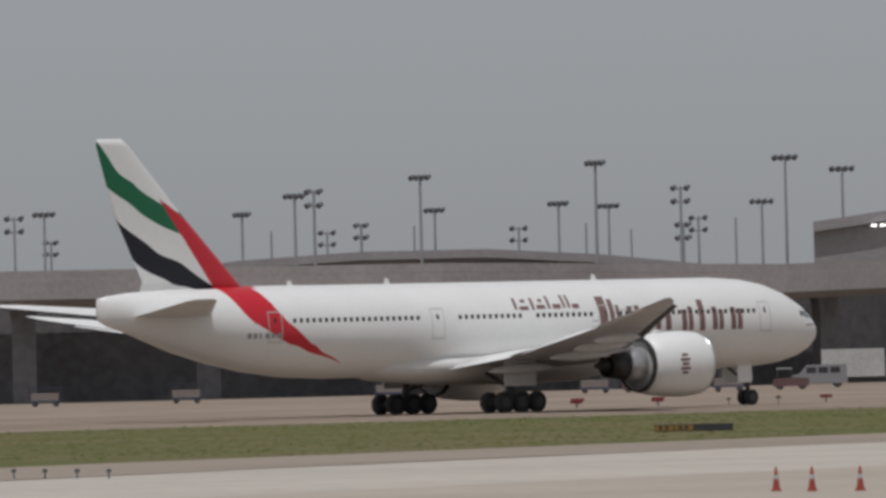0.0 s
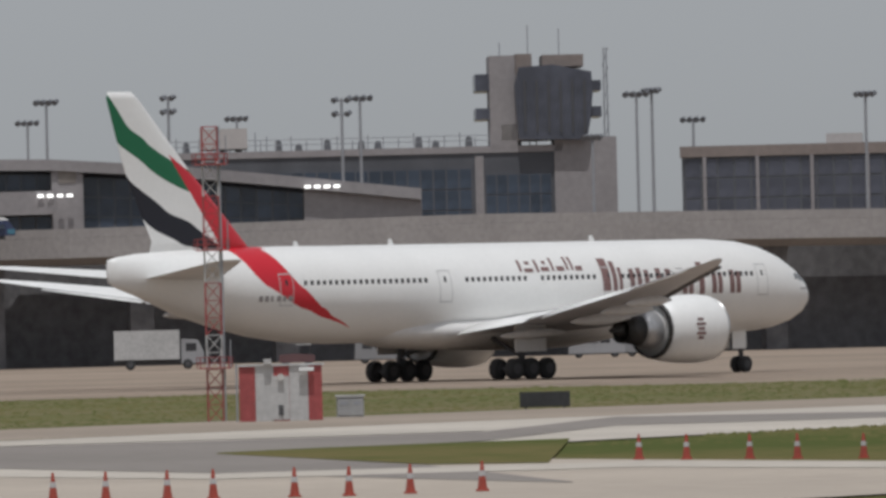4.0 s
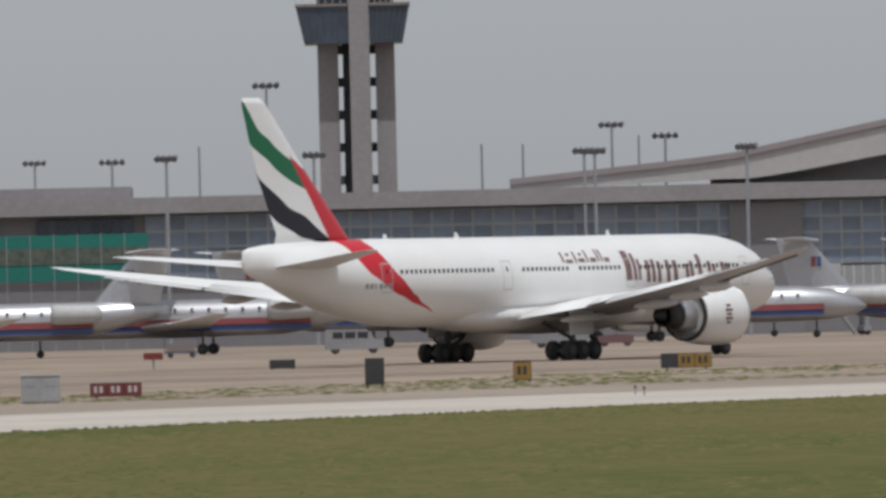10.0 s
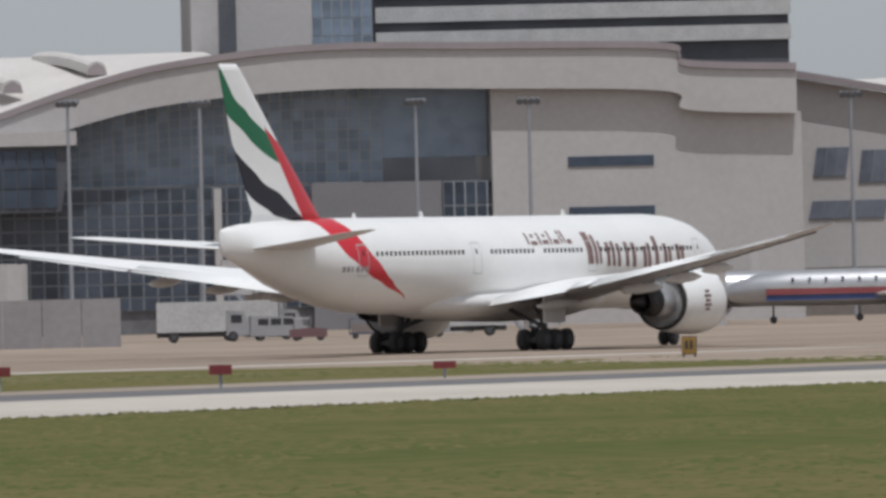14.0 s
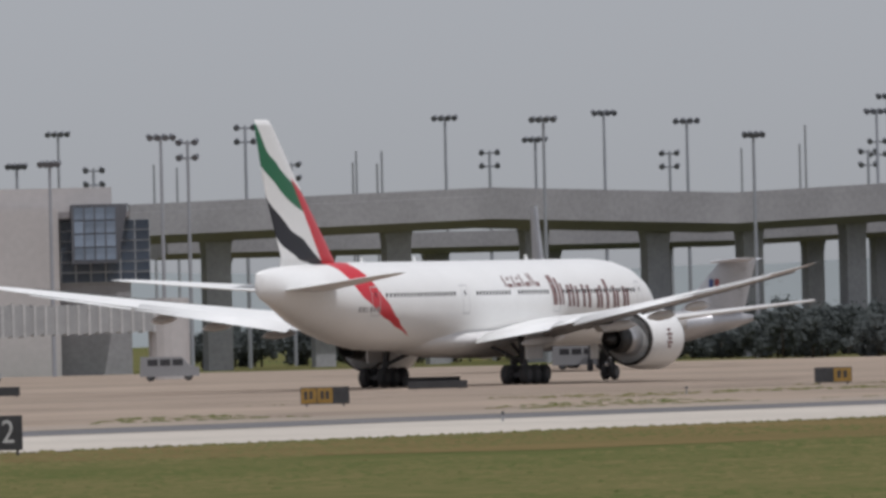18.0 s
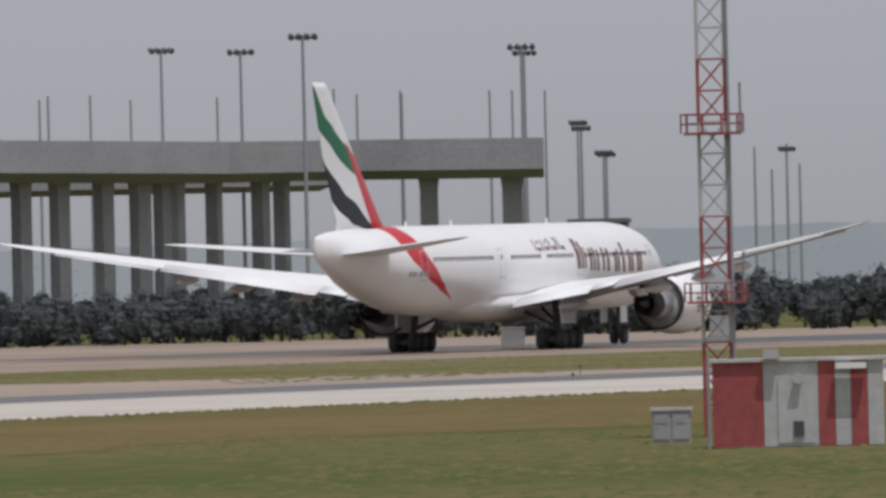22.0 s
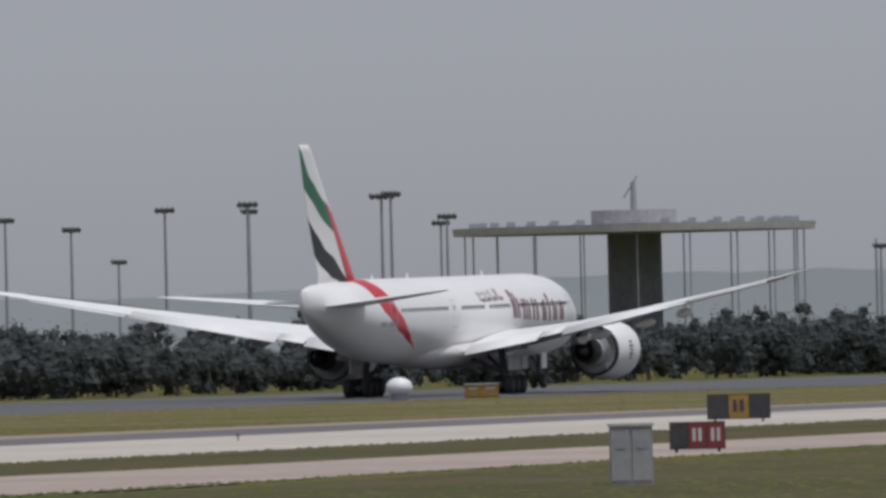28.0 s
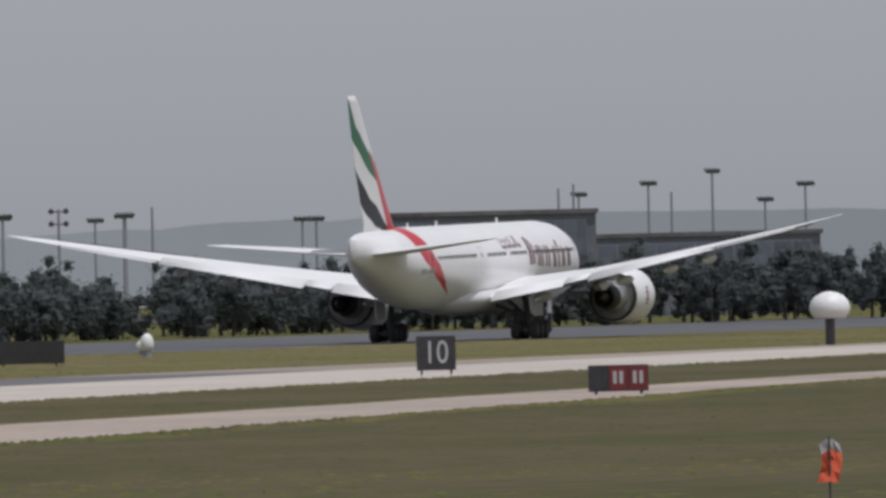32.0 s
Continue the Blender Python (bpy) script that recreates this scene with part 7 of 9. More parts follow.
big_jet = parked_jet(pose(0, 0, 0.03), "large bare-metal airliner parked with its nose towards the runway", True, 34, True, False)
big_jet.matrix_basis = pose(-198.5, 1563.0, 0.03, 0, 0, -82) @ Matrix.Diagonal((1.5, 1.5, 1.5, 1.0))
for y, z in ((-0.62, 3.98), (0.62, 3.98)):
    part("flight_deck_window", boxes((15.2, 15.52, y - 0.45, y + 0.45, z - 0.17, z + 0.17)), M["cabin"], big_jet)


def jet_bridge(m, length, label="white corrugated passenger boarding bridge on a wheeled column"):
    t = base("boarding_bridge", m, label, "boarding bridge", "boarding bridges")
    for i in range(3):
        a, b = length * i / 3, length * (i + 1) / 3
        tun = part("tunnel_section", boxes((a, b, -1.5 + 0.12 * i, 1.5 - 0.12 * i, 4.2 + 0.1 * i, 7.0 - 0.1 * i)), M["box_grey"], t)
        for q in range(6):
            u = a + (b - a) * (q + 0.5) / 6
            part("rib", boxes((u - 0.12, u + 0.12, -1.58 + 0.12 * i, 1.58 - 0.12 * i, 4.1 + 0.1 * i, 7.08 - 0.1 * i)), M["white_faded"], tun)
    part("cab", prism(bmesh.new(), [(-3.2, 4.0), (0.1, 4.0), (0.1, 7.3), (-2.6, 7.3)], -1.9, 1.9), M["cream"], t)
    part("rotunda", rods(((length + 1, 0, 0), (length + 1, 0, 7.4), 1.9), n=16), M["cream"], t)
    part("drive_column", boxes((2.6, 3.0, -1.6, -1.2, 0.4, 4.3), (2.6, 3.0, 1.2, 1.6, 0.4, 4.3), (2.4, 3.2, -1.7, 1.7, 0.4, 0.9)), M["steel"], t)
    part("stair", prism(bmesh.new(), [(-1.6, 4.1), (-1.2, 4.1), (1.6, 0.1), (1.2, 0.1)], -2.9, -2.0), M["steel"], t)
    for y in (-1.3, 1.3):
        wheel(t, 2.8, y, 0.42, 0.42, 0.3)
    return t


first_bridge = jet_bridge(pose(0, 0, 0.03), 18)
first_bridge.matrix_basis = pose(-573.03, 1256.4, 0.03, 0, 0, 25.11 + 12)
for x, y, z, turn in ((-605.33, 1225.05, 2.69, 27.23 - 5), (-420.67, 1475.05, 3.53, 14.84 + 20), (-382.89, 1490.6, 3.77, 12.2 + 2), (-363.17, 1494.86, 3.28, 12.2 + 172), (-359.35, 1493.95, 3.65, 11.46 + 4), (-284.95, 1578.76, 4.73, 7.28 + 8), (-350.4, 1570.4, 6.34, 7.28 + 170), (-254.25, 1593.17, 5.99, 6.24 + 6), (-489.42, 1412.05, 5.4, 18.95 + 10)):
    copy_thing(first_bridge, pose(x, y, 0.03, 0, 0, turn))


def vehicle(kind, material, label):
    """Airport vehicles: van, truck, tug, cart, tanker; nose towards +x."""
    t = base({"van": "van", "truck": "box_truck", "tug": "baggage_tug", "cart": "baggage_cart", "tanker": "tank_truck"}[kind], pose(0, 0, 0.03), label, kind if kind != "tanker" else "truck", "apron vehicles")
    L, W, r = {"van": (5.2, 1.9, 0.36), "truck": (8.0, 2.4, 0.45), "tug": (3.2, 1.5, 0.34), "cart": (3.0, 1.6, 0.25), "tanker": (9.0, 2.4, 0.48)}[kind]
    if kind == "van":
        part("body", prism(bmesh.new(), [(-L / 2, 0.4), (L / 2, 0.4), (L / 2, 1.15), (L / 2 - 0.8, 1.3), (L / 2 - 1.5, 2.1), (-L / 2 + 0.1, 2.15)], -W / 2, W / 2), material, t)
        for u in (-1.9, -0.8, 0.3):
            part("side_window", boxes((u, u + 0.9, -W / 2 - 0.015, W / 2 + 0.015, 1.35, 1.9)), M["cabin"], t)
    elif kind in ("truck", "tanker"):
        part("cab", prism(bmesh.new(), [(L / 2 - 2.0, 0.5), (L / 2, 0.5), (L / 2, 1.5), (L / 2 - 0.5, 2.6), (L / 2 - 2.0, 2.7)], -W / 2 + 0.1, W / 2 - 0.1), material, t)
        part("cab_window", boxes((L / 2 - 1.6, L / 2 - 0.65, -W / 2 + 0.085, W / 2 - 0.085, 1.6, 2.3)), M["cabin"], t)
        part("chassis", boxes((-L / 2, L / 2 - 0.2, -0.6, 0.6, 0.45, 0.85)), M["dark_steel"], t)
        if kind == "truck":
            part("cargo_box", boxes((-L / 2, L / 2 - 2.15, -W / 2, W / 2, 0.9, 3.5)), M["white_faded"], t)
        else:
            part("tank", lathe(bmesh.new(), [(-L / 2, 0.7), (-L / 2 + 0.3, 1.1), (L / 2 - 2.6, 1.1), (L / 2 - 2.3, 0.7)], (0, 0, 2.0), 16), M["white_faded"], t, smooth=True)
    elif kind == "tug":
        part("body", prism(bmesh.new(), [(-L / 2, 0.3), (L / 2, 0.3), (L / 2, 1.0), (0.2, 1.1), (-L / 2, 0.95)], -W / 2, W / 2), material, t)
        part("canopy", boxes((-1.3, 0.1, -W / 2, W / 2, 1.85, 1.95)), M["white_faded"], t)
        for u in (-1.25, 0.02):
            for v in (-1, 1):
                part("canopy_post", boxes((u, u + 0.06, v * W / 2 * 0.9 - 0.03, v * W / 2 * 0.9 + 0.03, 0.9, 1.86)), M["dark_steel"], t)
    else:
        part("bed", boxes((-L / 2, L / 2, -W / 2, W / 2, 0.4, 0.55)), material, t)
        part("load", boxes((-L / 2 + 0.2, L / 2 - 0.3, -W / 2 + 0.1, W / 2 - 0.1, 0.56, 1.25)), M["brown"], t)
        part("canopy", boxes((-L / 2, L / 2, -W / 2, W / 2, 1.7, 1.76)), material, t)
        for u in (-L / 2, L / 2 - 0.06):
            for v in (-1, 1):
                part("canopy_post", boxes((u, u + 0.06, v * W / 2 * 0.9 - 0.03, v * W / 2 * 0.9 + 0.03, 0.5, 1.72)), M["dark_steel"], t)
    for u in (-L * 0.32, L * 0.32):
        for v in (-1, 1):
            wheel(t, u, v * (W / 2 - 0.15), r, r, 0.25)
    return t


fleet = {"van": vehicle("van", M["van"], "white and grey service van on the apron"), "truck": vehicle("truck", M["van"], "white box truck on the apron"), "tug": vehicle("tug", M["tug"], "red baggage tug with a white canopy"), "cart": vehicle("cart", M["cart"], "loaded baggage cart with a dark blue frame"), "tanker": vehicle("tanker", M["van"], "white tank truck on the apron")}
used = set()


def park(*rows):
    for kind, x, y, z, turn in rows:
        if kind in used:
            copy_thing(fleet[kind], pose(x, y, 0.03, 0, 0, turn))
        else:
            used.add(kind)
            fleet[kind].matrix_basis = pose(x, y, 0.03, 0, 0, turn)


park(("tanker", -656.25, 935.64, 1.15, 36.55), ("van", -667.58, 964.58, 0.89, 36.55), ("cart", -661.45, 988.83, 0.49, 34.82), ("van", -650.93, 1059.52, 1.48, 32.67), ("truck", -657.43, 1031.6, 0.99, 32.67), ("tug", -652.3, 1046.76, 0.66, 32.67 + 180), ("cart", -693.73, 1020.2, 1.86, 32.67), ("van", -639.77, 1079, 1.01, 31.86), ("cart", -659.76, 880.54, 0.71, 38.14), ("tug", -667.34, 900.01, 1.02, 38.14), ("van", -683.16, 925.74, 1.13, 38.14 + 180), ("truck", -685.76, 936.4, 1.79, 38.14))
park(("cart", -733.04, 873.84, 2.12, 38.14), ("cart", -722.86, 881.84, 1.8, 38.14), ("tug", -691.64, 909.39, 0.7, 36.55), ("cart", -694.91, 906.97, 0.8, 36.55), ("cart", -710.04, 895.75, 1.26, 36.55), ("cart", -607.91, 1083.08, 0.29, 28.16), ("tug", -604.36, 1084.99, 0.19, 28.16), ("van", -639.72, 1088.74, 0.83, 28.16), ("cart", -578.56, 1121.48, 1.19, 28.16), ("cart", -580.82, 1120.27, 1.25, 28.16), ("tug", -561.93, 1134.92, 0.76, 27.23), ("cart", -612.84, 1097.48, 0.29, 27.23))
park(("cart", -609.26, 1099.33, 0.2, 27.23), ("van", -581.66, 1152.96, 0.87, 25.11), ("cart", -600.86, 1143.96, 0.88, 25.11), ("tug", -558.49, 1155.36, -0.75, 22.95), ("van", -557.67, 1166.57, -1.18, 22.95 + 180), ("cart", -493.32, 1229.79, 0.96, 20.98), ("van", -479.18, 1235.21, 0.85, 20.98), ("tug", -515.15, 1146.46, -0.7, 20.98))
park(("tug", -463.9, 1262.21, 0.69, 18.95), ("van", -470.49, 1266.19, 0.69, 16.7), ("cart", -429.13, 1278.6, -0.37, 16.7), ("tug", -422.89, 1290.91, -0.64, 16.7), ("van", -432.91, 1316.63, -0.86, 14.84), ("van", -429.59, 1317.51, -0.94, 14.84), ("tug", -415.52, 1331.58, -0.92, 14.84), ("cart", -405.49, 1344.58, -1.03, 14.84), ("cart", -418.64, 1351.44, -0.81, 14.84), ("truck", -369.29, 1401.46, -0.13, 12.2), ("tug", -356.59, 1383.74, -0.77, 12.2))
park(("van", -349.21, 1395.57, -0.55, 12.2), ("cart", -353.62, 1394.62, -0.94, 12.2), ("tug", -409.87, 1361.99, -0.82, 12.2), ("truck", -368.36, 1420.7, 0.18, 11.46), ("cart", -266.22, 1470.25, 2.02, 7.28), ("van", -248.03, 1442.96, 0.65, 6.24), ("cart", -248.91, 1503.22, 1.86, 6.24), ("tug", -251.9, 1504.06, 0.42, 4.05), ("cart", -258.76, 1503.58, 0.59, 4.05), ("van", -233.02, 1553.23, 1.24, 2.22))
park(("van", -198.03, 1592.58, 1.89, -0.18), ("cart", -126.9, 1579.23, -0.74, -2.09), ("van", -95.63, 1638.12, -0.74, -2.09), ("tug", -99.63, 1638.27, -0.64, -2.09))
park(("cart", -609.5, 1110.45, -0.47, 27.23), ("tug", -603.09, 1108.12, -0.56, 27.23), ("van", -594.33, 1158.07, 1.06, 25.11), ("cart", -577.42, 1160.47, 0.93, 25.11 + 4), ("truck", -603.89, 1164.63, 1.43, 25.11 + 180), ("tug", -350.26, 1390.23, -1.47, 12.2), ("truck", -346.7, 1401.23, -1.16, 12.2 + 176), ("van", -362.89, 1402.84, -0.9, 12.2 + 5))


def wall_block(m, w, h, material, label):
    t = base("blast_wall", m, label, "wall", "apron walls")
    n = max(2, round(w / 3))
    for i in range(n):
        part("wall_panel", boxes((w * i / n + 0.03, w * (i + 1) / n - 0.03, 0, 2.5, 0, h)), material, t)


wall_block(pose(-380.66, 1299.44, 0.02, 0, 0, 14.84), 11.69, 4.2, M["white_faded"], "white painted blast wall standing on the apron")
wall_block(pose(-378.6, 1348.29, 0.02, 0, 0, 12.2), 13.01, 4.0, M["tan"], "tan concrete blast wall standing on the apron")


# ---- woods, hills, antenna and far buildings ----
def woods():
    """Dark belt of scrub and trees: trunks and many small leaf clumps, one object."""
    rng = np.random.default_rng(4)
    line = [(-259.32, 1924.59), (-215.07, 1904.19), (-174.7, 1754.96), (-121.59, 1769.16), (-38.99, 1725.0), (52.13, 1735.0), (139.21, 1805.0), (236.81, 1900.0), (340.71, 2003.0), (389.85, 2050.0), (481.35, 2090.7)]
    seg = [math.dist(a, b) for a, b in zip(line, line[1:])]
    total = sum(seg)
    n, boughs, leaves = 800, 26, 34
    # a ragged bough: rings of corners between two poles
    ball = np.array([(0, 0, 1)] + [(math.sin(e) * math.cos((a + o) * math.tau / 6), math.sin(e) * math.sin((a + o) * math.tau / 6), math.cos(e)) for e, o in ((1.0, 0), (2.1, 0.5)) for a in range(6)] + [(0, 0, -1)])
    tris = [(0, 1 + a, 1 + (a + 1) % 6) for a in range(6)] + [(13, 7 + (a + 1) % 6, 7 + a) for a in range(6)]
    quads = [(1 + a, 7 + a, 7 + (a + 1) % 6, 1 + (a + 1) % 6) for a in range(6)]
    vs, fs, at, bark = [], [], 0, []
    for i in range(n):
        s = (i + rng.random()) / n * total
        k = 0
        while k < len(seg) - 1 and s > seg[k]:
            s -= seg[k]
            k += 1
        a, b = line[k], line[k + 1]
        q = min(1, s / seg[k])
        deep = rng.random() ** 1.5 * 60
        d = np.array((b[0] - a[0], b[1] - a[1])) / seg[k]
        c = np.array((a[0] + (b[0] - a[0]) * q - d[1] * deep, a[1] + (b[1] - a[1]) * q + d[0] * deep))
        h = rng.uniform(3.7, 5.4) + deep * 0.05 + 0.9 * math.sin(s * 0.05 + k) + 2.2 * min(1, max(0, (c[0] - 330) / 60))
        wide = rng.uniform(2.8, 4.4)
        # trunk
        for z, r in ((0, 0.2), (h * 0.6, 0.1)):
            vs += [(c[0] + r, c[1], z), (c[0] - r * 0.5, c[1] + r, z), (c[0] - r * 0.5, c[1] - r, z)]
        bark += range(len(fs), len(fs) + 3)
        fs += [(at, at + 1, at + 4, at + 3), (at + 1, at + 2, at + 5, at + 4), (at + 2, at, at + 3, at + 5)]
        at += 6
        # boughs fill the crown; small leaf clumps lie along their skin
        w = rng.normal(size=(boughs, 3))
        w /= np.linalg.norm(w, axis=1)[:, None]
        o = np.array((c[0], c[1], h * 0.46)) + w * rng.uniform(0.3, 1.0, (boughs, 1)) * np.array((wide * 0.78, wide * 0.78, h * 0.42))
        rad = rng.uniform(0.6, 1.25, boughs) * wide * 0.2
        for oo, r in zip(o, rad):
            p = oo + ball * (r * rng.uniform(0.6, 1.15, (14, 1)))
            p[:, 2] = np.maximum(p[:, 2], 0.02)
            vs += p.tolist()
            fs += [tuple(at + j for j in f) for f in tris + quads]
            at += 14
        u = rng.normal(size=(boughs, leaves, 3))
        u /= np.linalg.norm(u, axis=2)[:, :, None]
        p = (o[:, None, :] + u * (rad[:, None] * rng.uniform(0.85, 1.6, (boughs, leaves)))[:, :, None]).reshape(-1, 3)
        p[:, 2] = np.maximum(p[:, 2], 0.1)
        face = u.reshape(-1, 3) + 0.4 * rng.normal(size=(boughs * leaves, 3))
        e1 = np.cross(face, rng.normal(size=face.shape))
        e1 *= rng.uniform(0.09, 0.22, (len(e1), 1)) / np.linalg.norm(e1, axis=1)[:, None]
        e2 = np.cross(face, e1)
        e2 *= rng.uniform(0.09, 0.2, (len(e2), 1)) / np.linalg.norm(e2, axis=1)[:, None]
        vs += np.stack((p + e1, p + e2, p - e1, p - e2 * 0.7), axis=1).reshape(-1, 3).tolist()
        fs += [(at + 4 * j, at + 4 * j + 1, at + 4 * j + 2, at + 4 * j + 3) for j in range(len(p))]
        at += 4 * len(p)
    me = bpy.data.meshes.new("woods")
    me.from_pydata(vs, [], fs)
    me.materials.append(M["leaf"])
    me.materials.append(M["bark"])
    for i in bark:
        me.polygons[i].material_index = 1
    return tagged(new("woods", me), "dark belt of scrubby trees beyond the runway", "trees", kind="stuff")


woods()


def ridge(name, pts, depth_rows, material, label):
    """A long low rise of land on the horizon."""
    bm = bmesh.new()
    rows = []
    n = 160
    for i in range(n + 1):
        k = i / n * (len(pts) - 1)
        j = min(int(k), len(pts) - 2)
        f = k - j
        x, y = (pts[j][q] + (pts[j + 1][q] - pts[j][q]) * f for q in (0, 1))
        h = depth_rows[0] + depth_rows[1] * noise.noise((i * 0.055, 1.7, 0)) + depth_rows[2] * noise.noise((i * 0.6, 5.1, 0))
        rows.append((bm.verts.new((x, y, -2)), bm.verts.new((x, y, h)), bm.verts.new((x * 1.06, y * 1.06, -2))))
    for a, b in zip(rows, rows[1:]):
        bm.faces.new((a[0], b[0], b[1], a[1])), bm.faces.new((a[1], b[1], b[2], a[2]))
    return tagged(part(name, bm, material), label, "hills", kind="structure")


ridge("backdrop", [(-514.85, 4294.32, 19.9), (-317.88, 4362.05, 28.55), (-24.07, 4437.38, 13.99), (234.72, 4444.37, 17.39), (508.99, 4431.31, 25.44), (745.5, 4407.48, 21.67), (980.78, 4368.56, 30.95), (1191.02, 4323, 10.8), (1365.36, 4279.62, 14.87), (1638.04, 4161.74, 7.61)], (23, 7, 1.6), M["hill"], "wooded hills with blue-grey haze put into their colour")


def beacon_antenna():
    t = base("radio_beacon", pose(328.82, 2267.38, 0, 0, 0, -17.24), "round radio navigation antenna on a broad drum under a flat counterpoise", "antenna")
    k = 1500 / 22000
    u = (1123 - 784) * k
    z = lambda y: (441 + 159.08 - y - 339 * 0.0244) * k + 4.2
    part("drum", rods(((u, 0, 0), (u, 0, z(414)), 48 * k), n=24), M["slate"], t)
    disc = part("counterpoise", lathe(bmesh.new(), [(0, 320 * k), (0.9, 322 * k), (0.95, 0.1)], (0, 0, 0), 48), M["white_faded"], t)
    disc.matrix_basis = pose(u, 0, z(412), 0, -90, 0)
    part("dish_rim", rods(((u, 0, z(396)), (u, 0, z(372)), 76 * k), n=28), M["pier"], t)
    part("centre_mast", rods(((u, 0, z(372)), (u, 0, z(322)), 0.4, 0.3), n=8), M["steel"], t)
    part("aerial", rods(((u - 1.2, 0, z(350)), (u + 0.5, 0, z(312)), 0.1), n=6), M["steel"], t)
    for q in range(20):
        a = q * math.tau / 20
        r = 300 * k
        part("strut", rods(((u + r * math.cos(a), r * math.sin(a), 0), (u + r * math.cos(a), r * math.sin(a), z(413)), 0.09), n=5), M["steel"], t)
    for q in range(36):
        a = q * math.tau / 36
        r = 285 * k
        part("loop_antenna", boxes((u + r * math.cos(a) - 0.5, u + r * math.cos(a) + 0.5, r * math.sin(a) - 0.5, r * math.sin(a) + 0.5, z(398), z(390))), M["steel"], t)


beacon_antenna()


def plain_building(frame_m, u0, u1, z0, z1, material, label, n):
    t = base("far_building", frame_m, label, "building")
    block(t, "wall", u0, u1, z0, z1, 0, 15, material)
    block(t, "roof_edge", u0 - 0.3, u1 + 0.3, z1, z1 + 0.5, -0.3, 15.3, M["undercroft"])
    glazing(t, u0 + 1, u1 - 1, z0 + (z1 - z0) * 0.6, z1 - 0.7, n, 1, -0.06, M["band_glass"], M["dim_mullion"])


plain_building(pose(457.8, 2255.77, 0, 0, 0, -22.16), 21.62, 47.04, 0, 11.93, M["slate"], "long low slate-grey building behind the trees", 20)
plain_building(pose(487.97, 2329.86, 0, 0, 0, -22.16), 42.06, 76.14, 0, 9.33, M["slate"], "low slate-grey warehouse behind the trees", 14)
plain_building(pose(95.69, 2087.47, 0, 0, 0, -10), 19.72, 27.26, 0, 10.72, M["undercroft"], "dark flat-roofed building among the trees", 5)
plain_building(pose(41.29, 2068.23, 0, 0, 0, -7.96), -37.02, -30.33, 0, 11.88, M["undercroft"], "dark flat-roofed shed among the trees", 5)


# ---- signs and airfield furniture ----
def sign(x, y, w, h, turn, faces, label, words="", legs=True, deep=0.35):
    """A low airfield sign: frame box, coloured faces side by side, feet; words only where they can be read."""
    t = base("airfield_sign", pose(x, y, 0, 0, 0, turn), label, "sign", "airfield signs")
    lift = h * 0.14 if legs else 0.02
    body = part("box", boxes((-w / 2, w / 2, -deep / 2, deep / 2, lift, h)), M["sign_black"], t)
    n = len(faces)
    for i, m in enumerate(faces):
        a, b = -w / 2 + w * i / n + 0.03, -w / 2 + w * (i + 1) / n - 0.03
        face = part("face", boxes((a, b, -deep / 2 - 0.02, -deep / 2 - 0.002, lift + 0.05, h - 0.05)), M[m], body)
        if not words and m in ("yellow", "sign_red"):
            for q in range(2):
                c = a + (b - a) * (0.3 + 0.35 * q)
                part("legend_bar", boxes((c - (b - a) * 0.1, c + (b - a) * 0.1, -deep / 2 - 0.03, -deep / 2 - 0.021, lift + h * 0.25, h * 0.8)), M["sign_black" if m == "yellow" else "sign_white"], face)
    for s in (-0.38, 0.38):
        if legs:
            part("foot", boxes((s * w - 0.05, s * w + 0.05, -0.06, 0.06, 0, lift)), M["dark_steel"], t)
    if words:
        cu = bpy.data.curves.new("numeral", "FONT")
        cu.body, cu.align_x, cu.align_y, cu.size, cu.extrude = words, "CENTER", "CENTER", (h - lift) * 0.95, 0.004
        cu.materials.append(M["sign_white"])
        o = new("numeral", cu)
        o.parent = t
        o.matrix_basis = Matrix.Translation((0, -deep / 2 - 0.03, lift + (h - lift) * 0.5)) @ pose(0, 0, 0, 90) @ Matrix.Diagonal((min(1.0, 0.8 * w / h), 1.0, 1.0, 1.0))
    return t


YB, DARK = "yellow and black taxiway guidance sign in the grass", "black back of a low taxiway sign in the grass"
sign(-363.02, 481.57, 3.83, 0.4, 36.55, ["yellow", "yellow", "sign_black", "sign_black"], "long low yellow and black barricade at the taxiway edge")
sign(-415.44, 598.64, 0.9, 1.22, 36.55, ["sign_black"], DARK)
sign(-494.68, 680.81, 1.56, 0.67, 36.55, ["yellow", "sign_black"], YB)
sign(-522.72, 673.52, 1.81, 1.13, 36.55, ["box_grey", "sign_black"], "grey and black double airfield sign")
sign(-422.03, 609.19, 0.93, 1.18, 34.82, ["sign_black"], "black distance sign with a white numeral two", "2")
sign(-502.46, 691.2, 1.66, 0.65, 34.82, ["yellow", "sign_black"], YB)
sign(-339.81, 560.27, 2.2, 0.78, 31.86, ["sign_black", "sign_black", "sign_black"], DARK)
sign(-371.7, 762.13, 0.97, 0.79, 25.11, ["yellow"], YB)
sign(-418.63, 870.07, 1.96, 0.71, 25.11, ["yellow", "sign_black"], YB)
sign(-328.23, 771.05, 2.49, 0.76, 20.98, ["sign_red", "sign_red", "sign_red"], "red mandatory holding sign beside the taxiway")
sign(-325.45, 801.05, 0.97, 1.54, 20.98, ["sign_black"], "tall black airfield sign with pale bars")
sign(-323.22, 817.86, 0.94, 1.11, 18.95, ["yellow"], YB)
sign(-339.8, 897.09, 2.96, 0.99, 18.95, ["sign_black", "yellow", "yellow"], YB)
sign(-400.82, 997.67, 1.75, 0.69, 18.95, ["sign_black"], DARK)
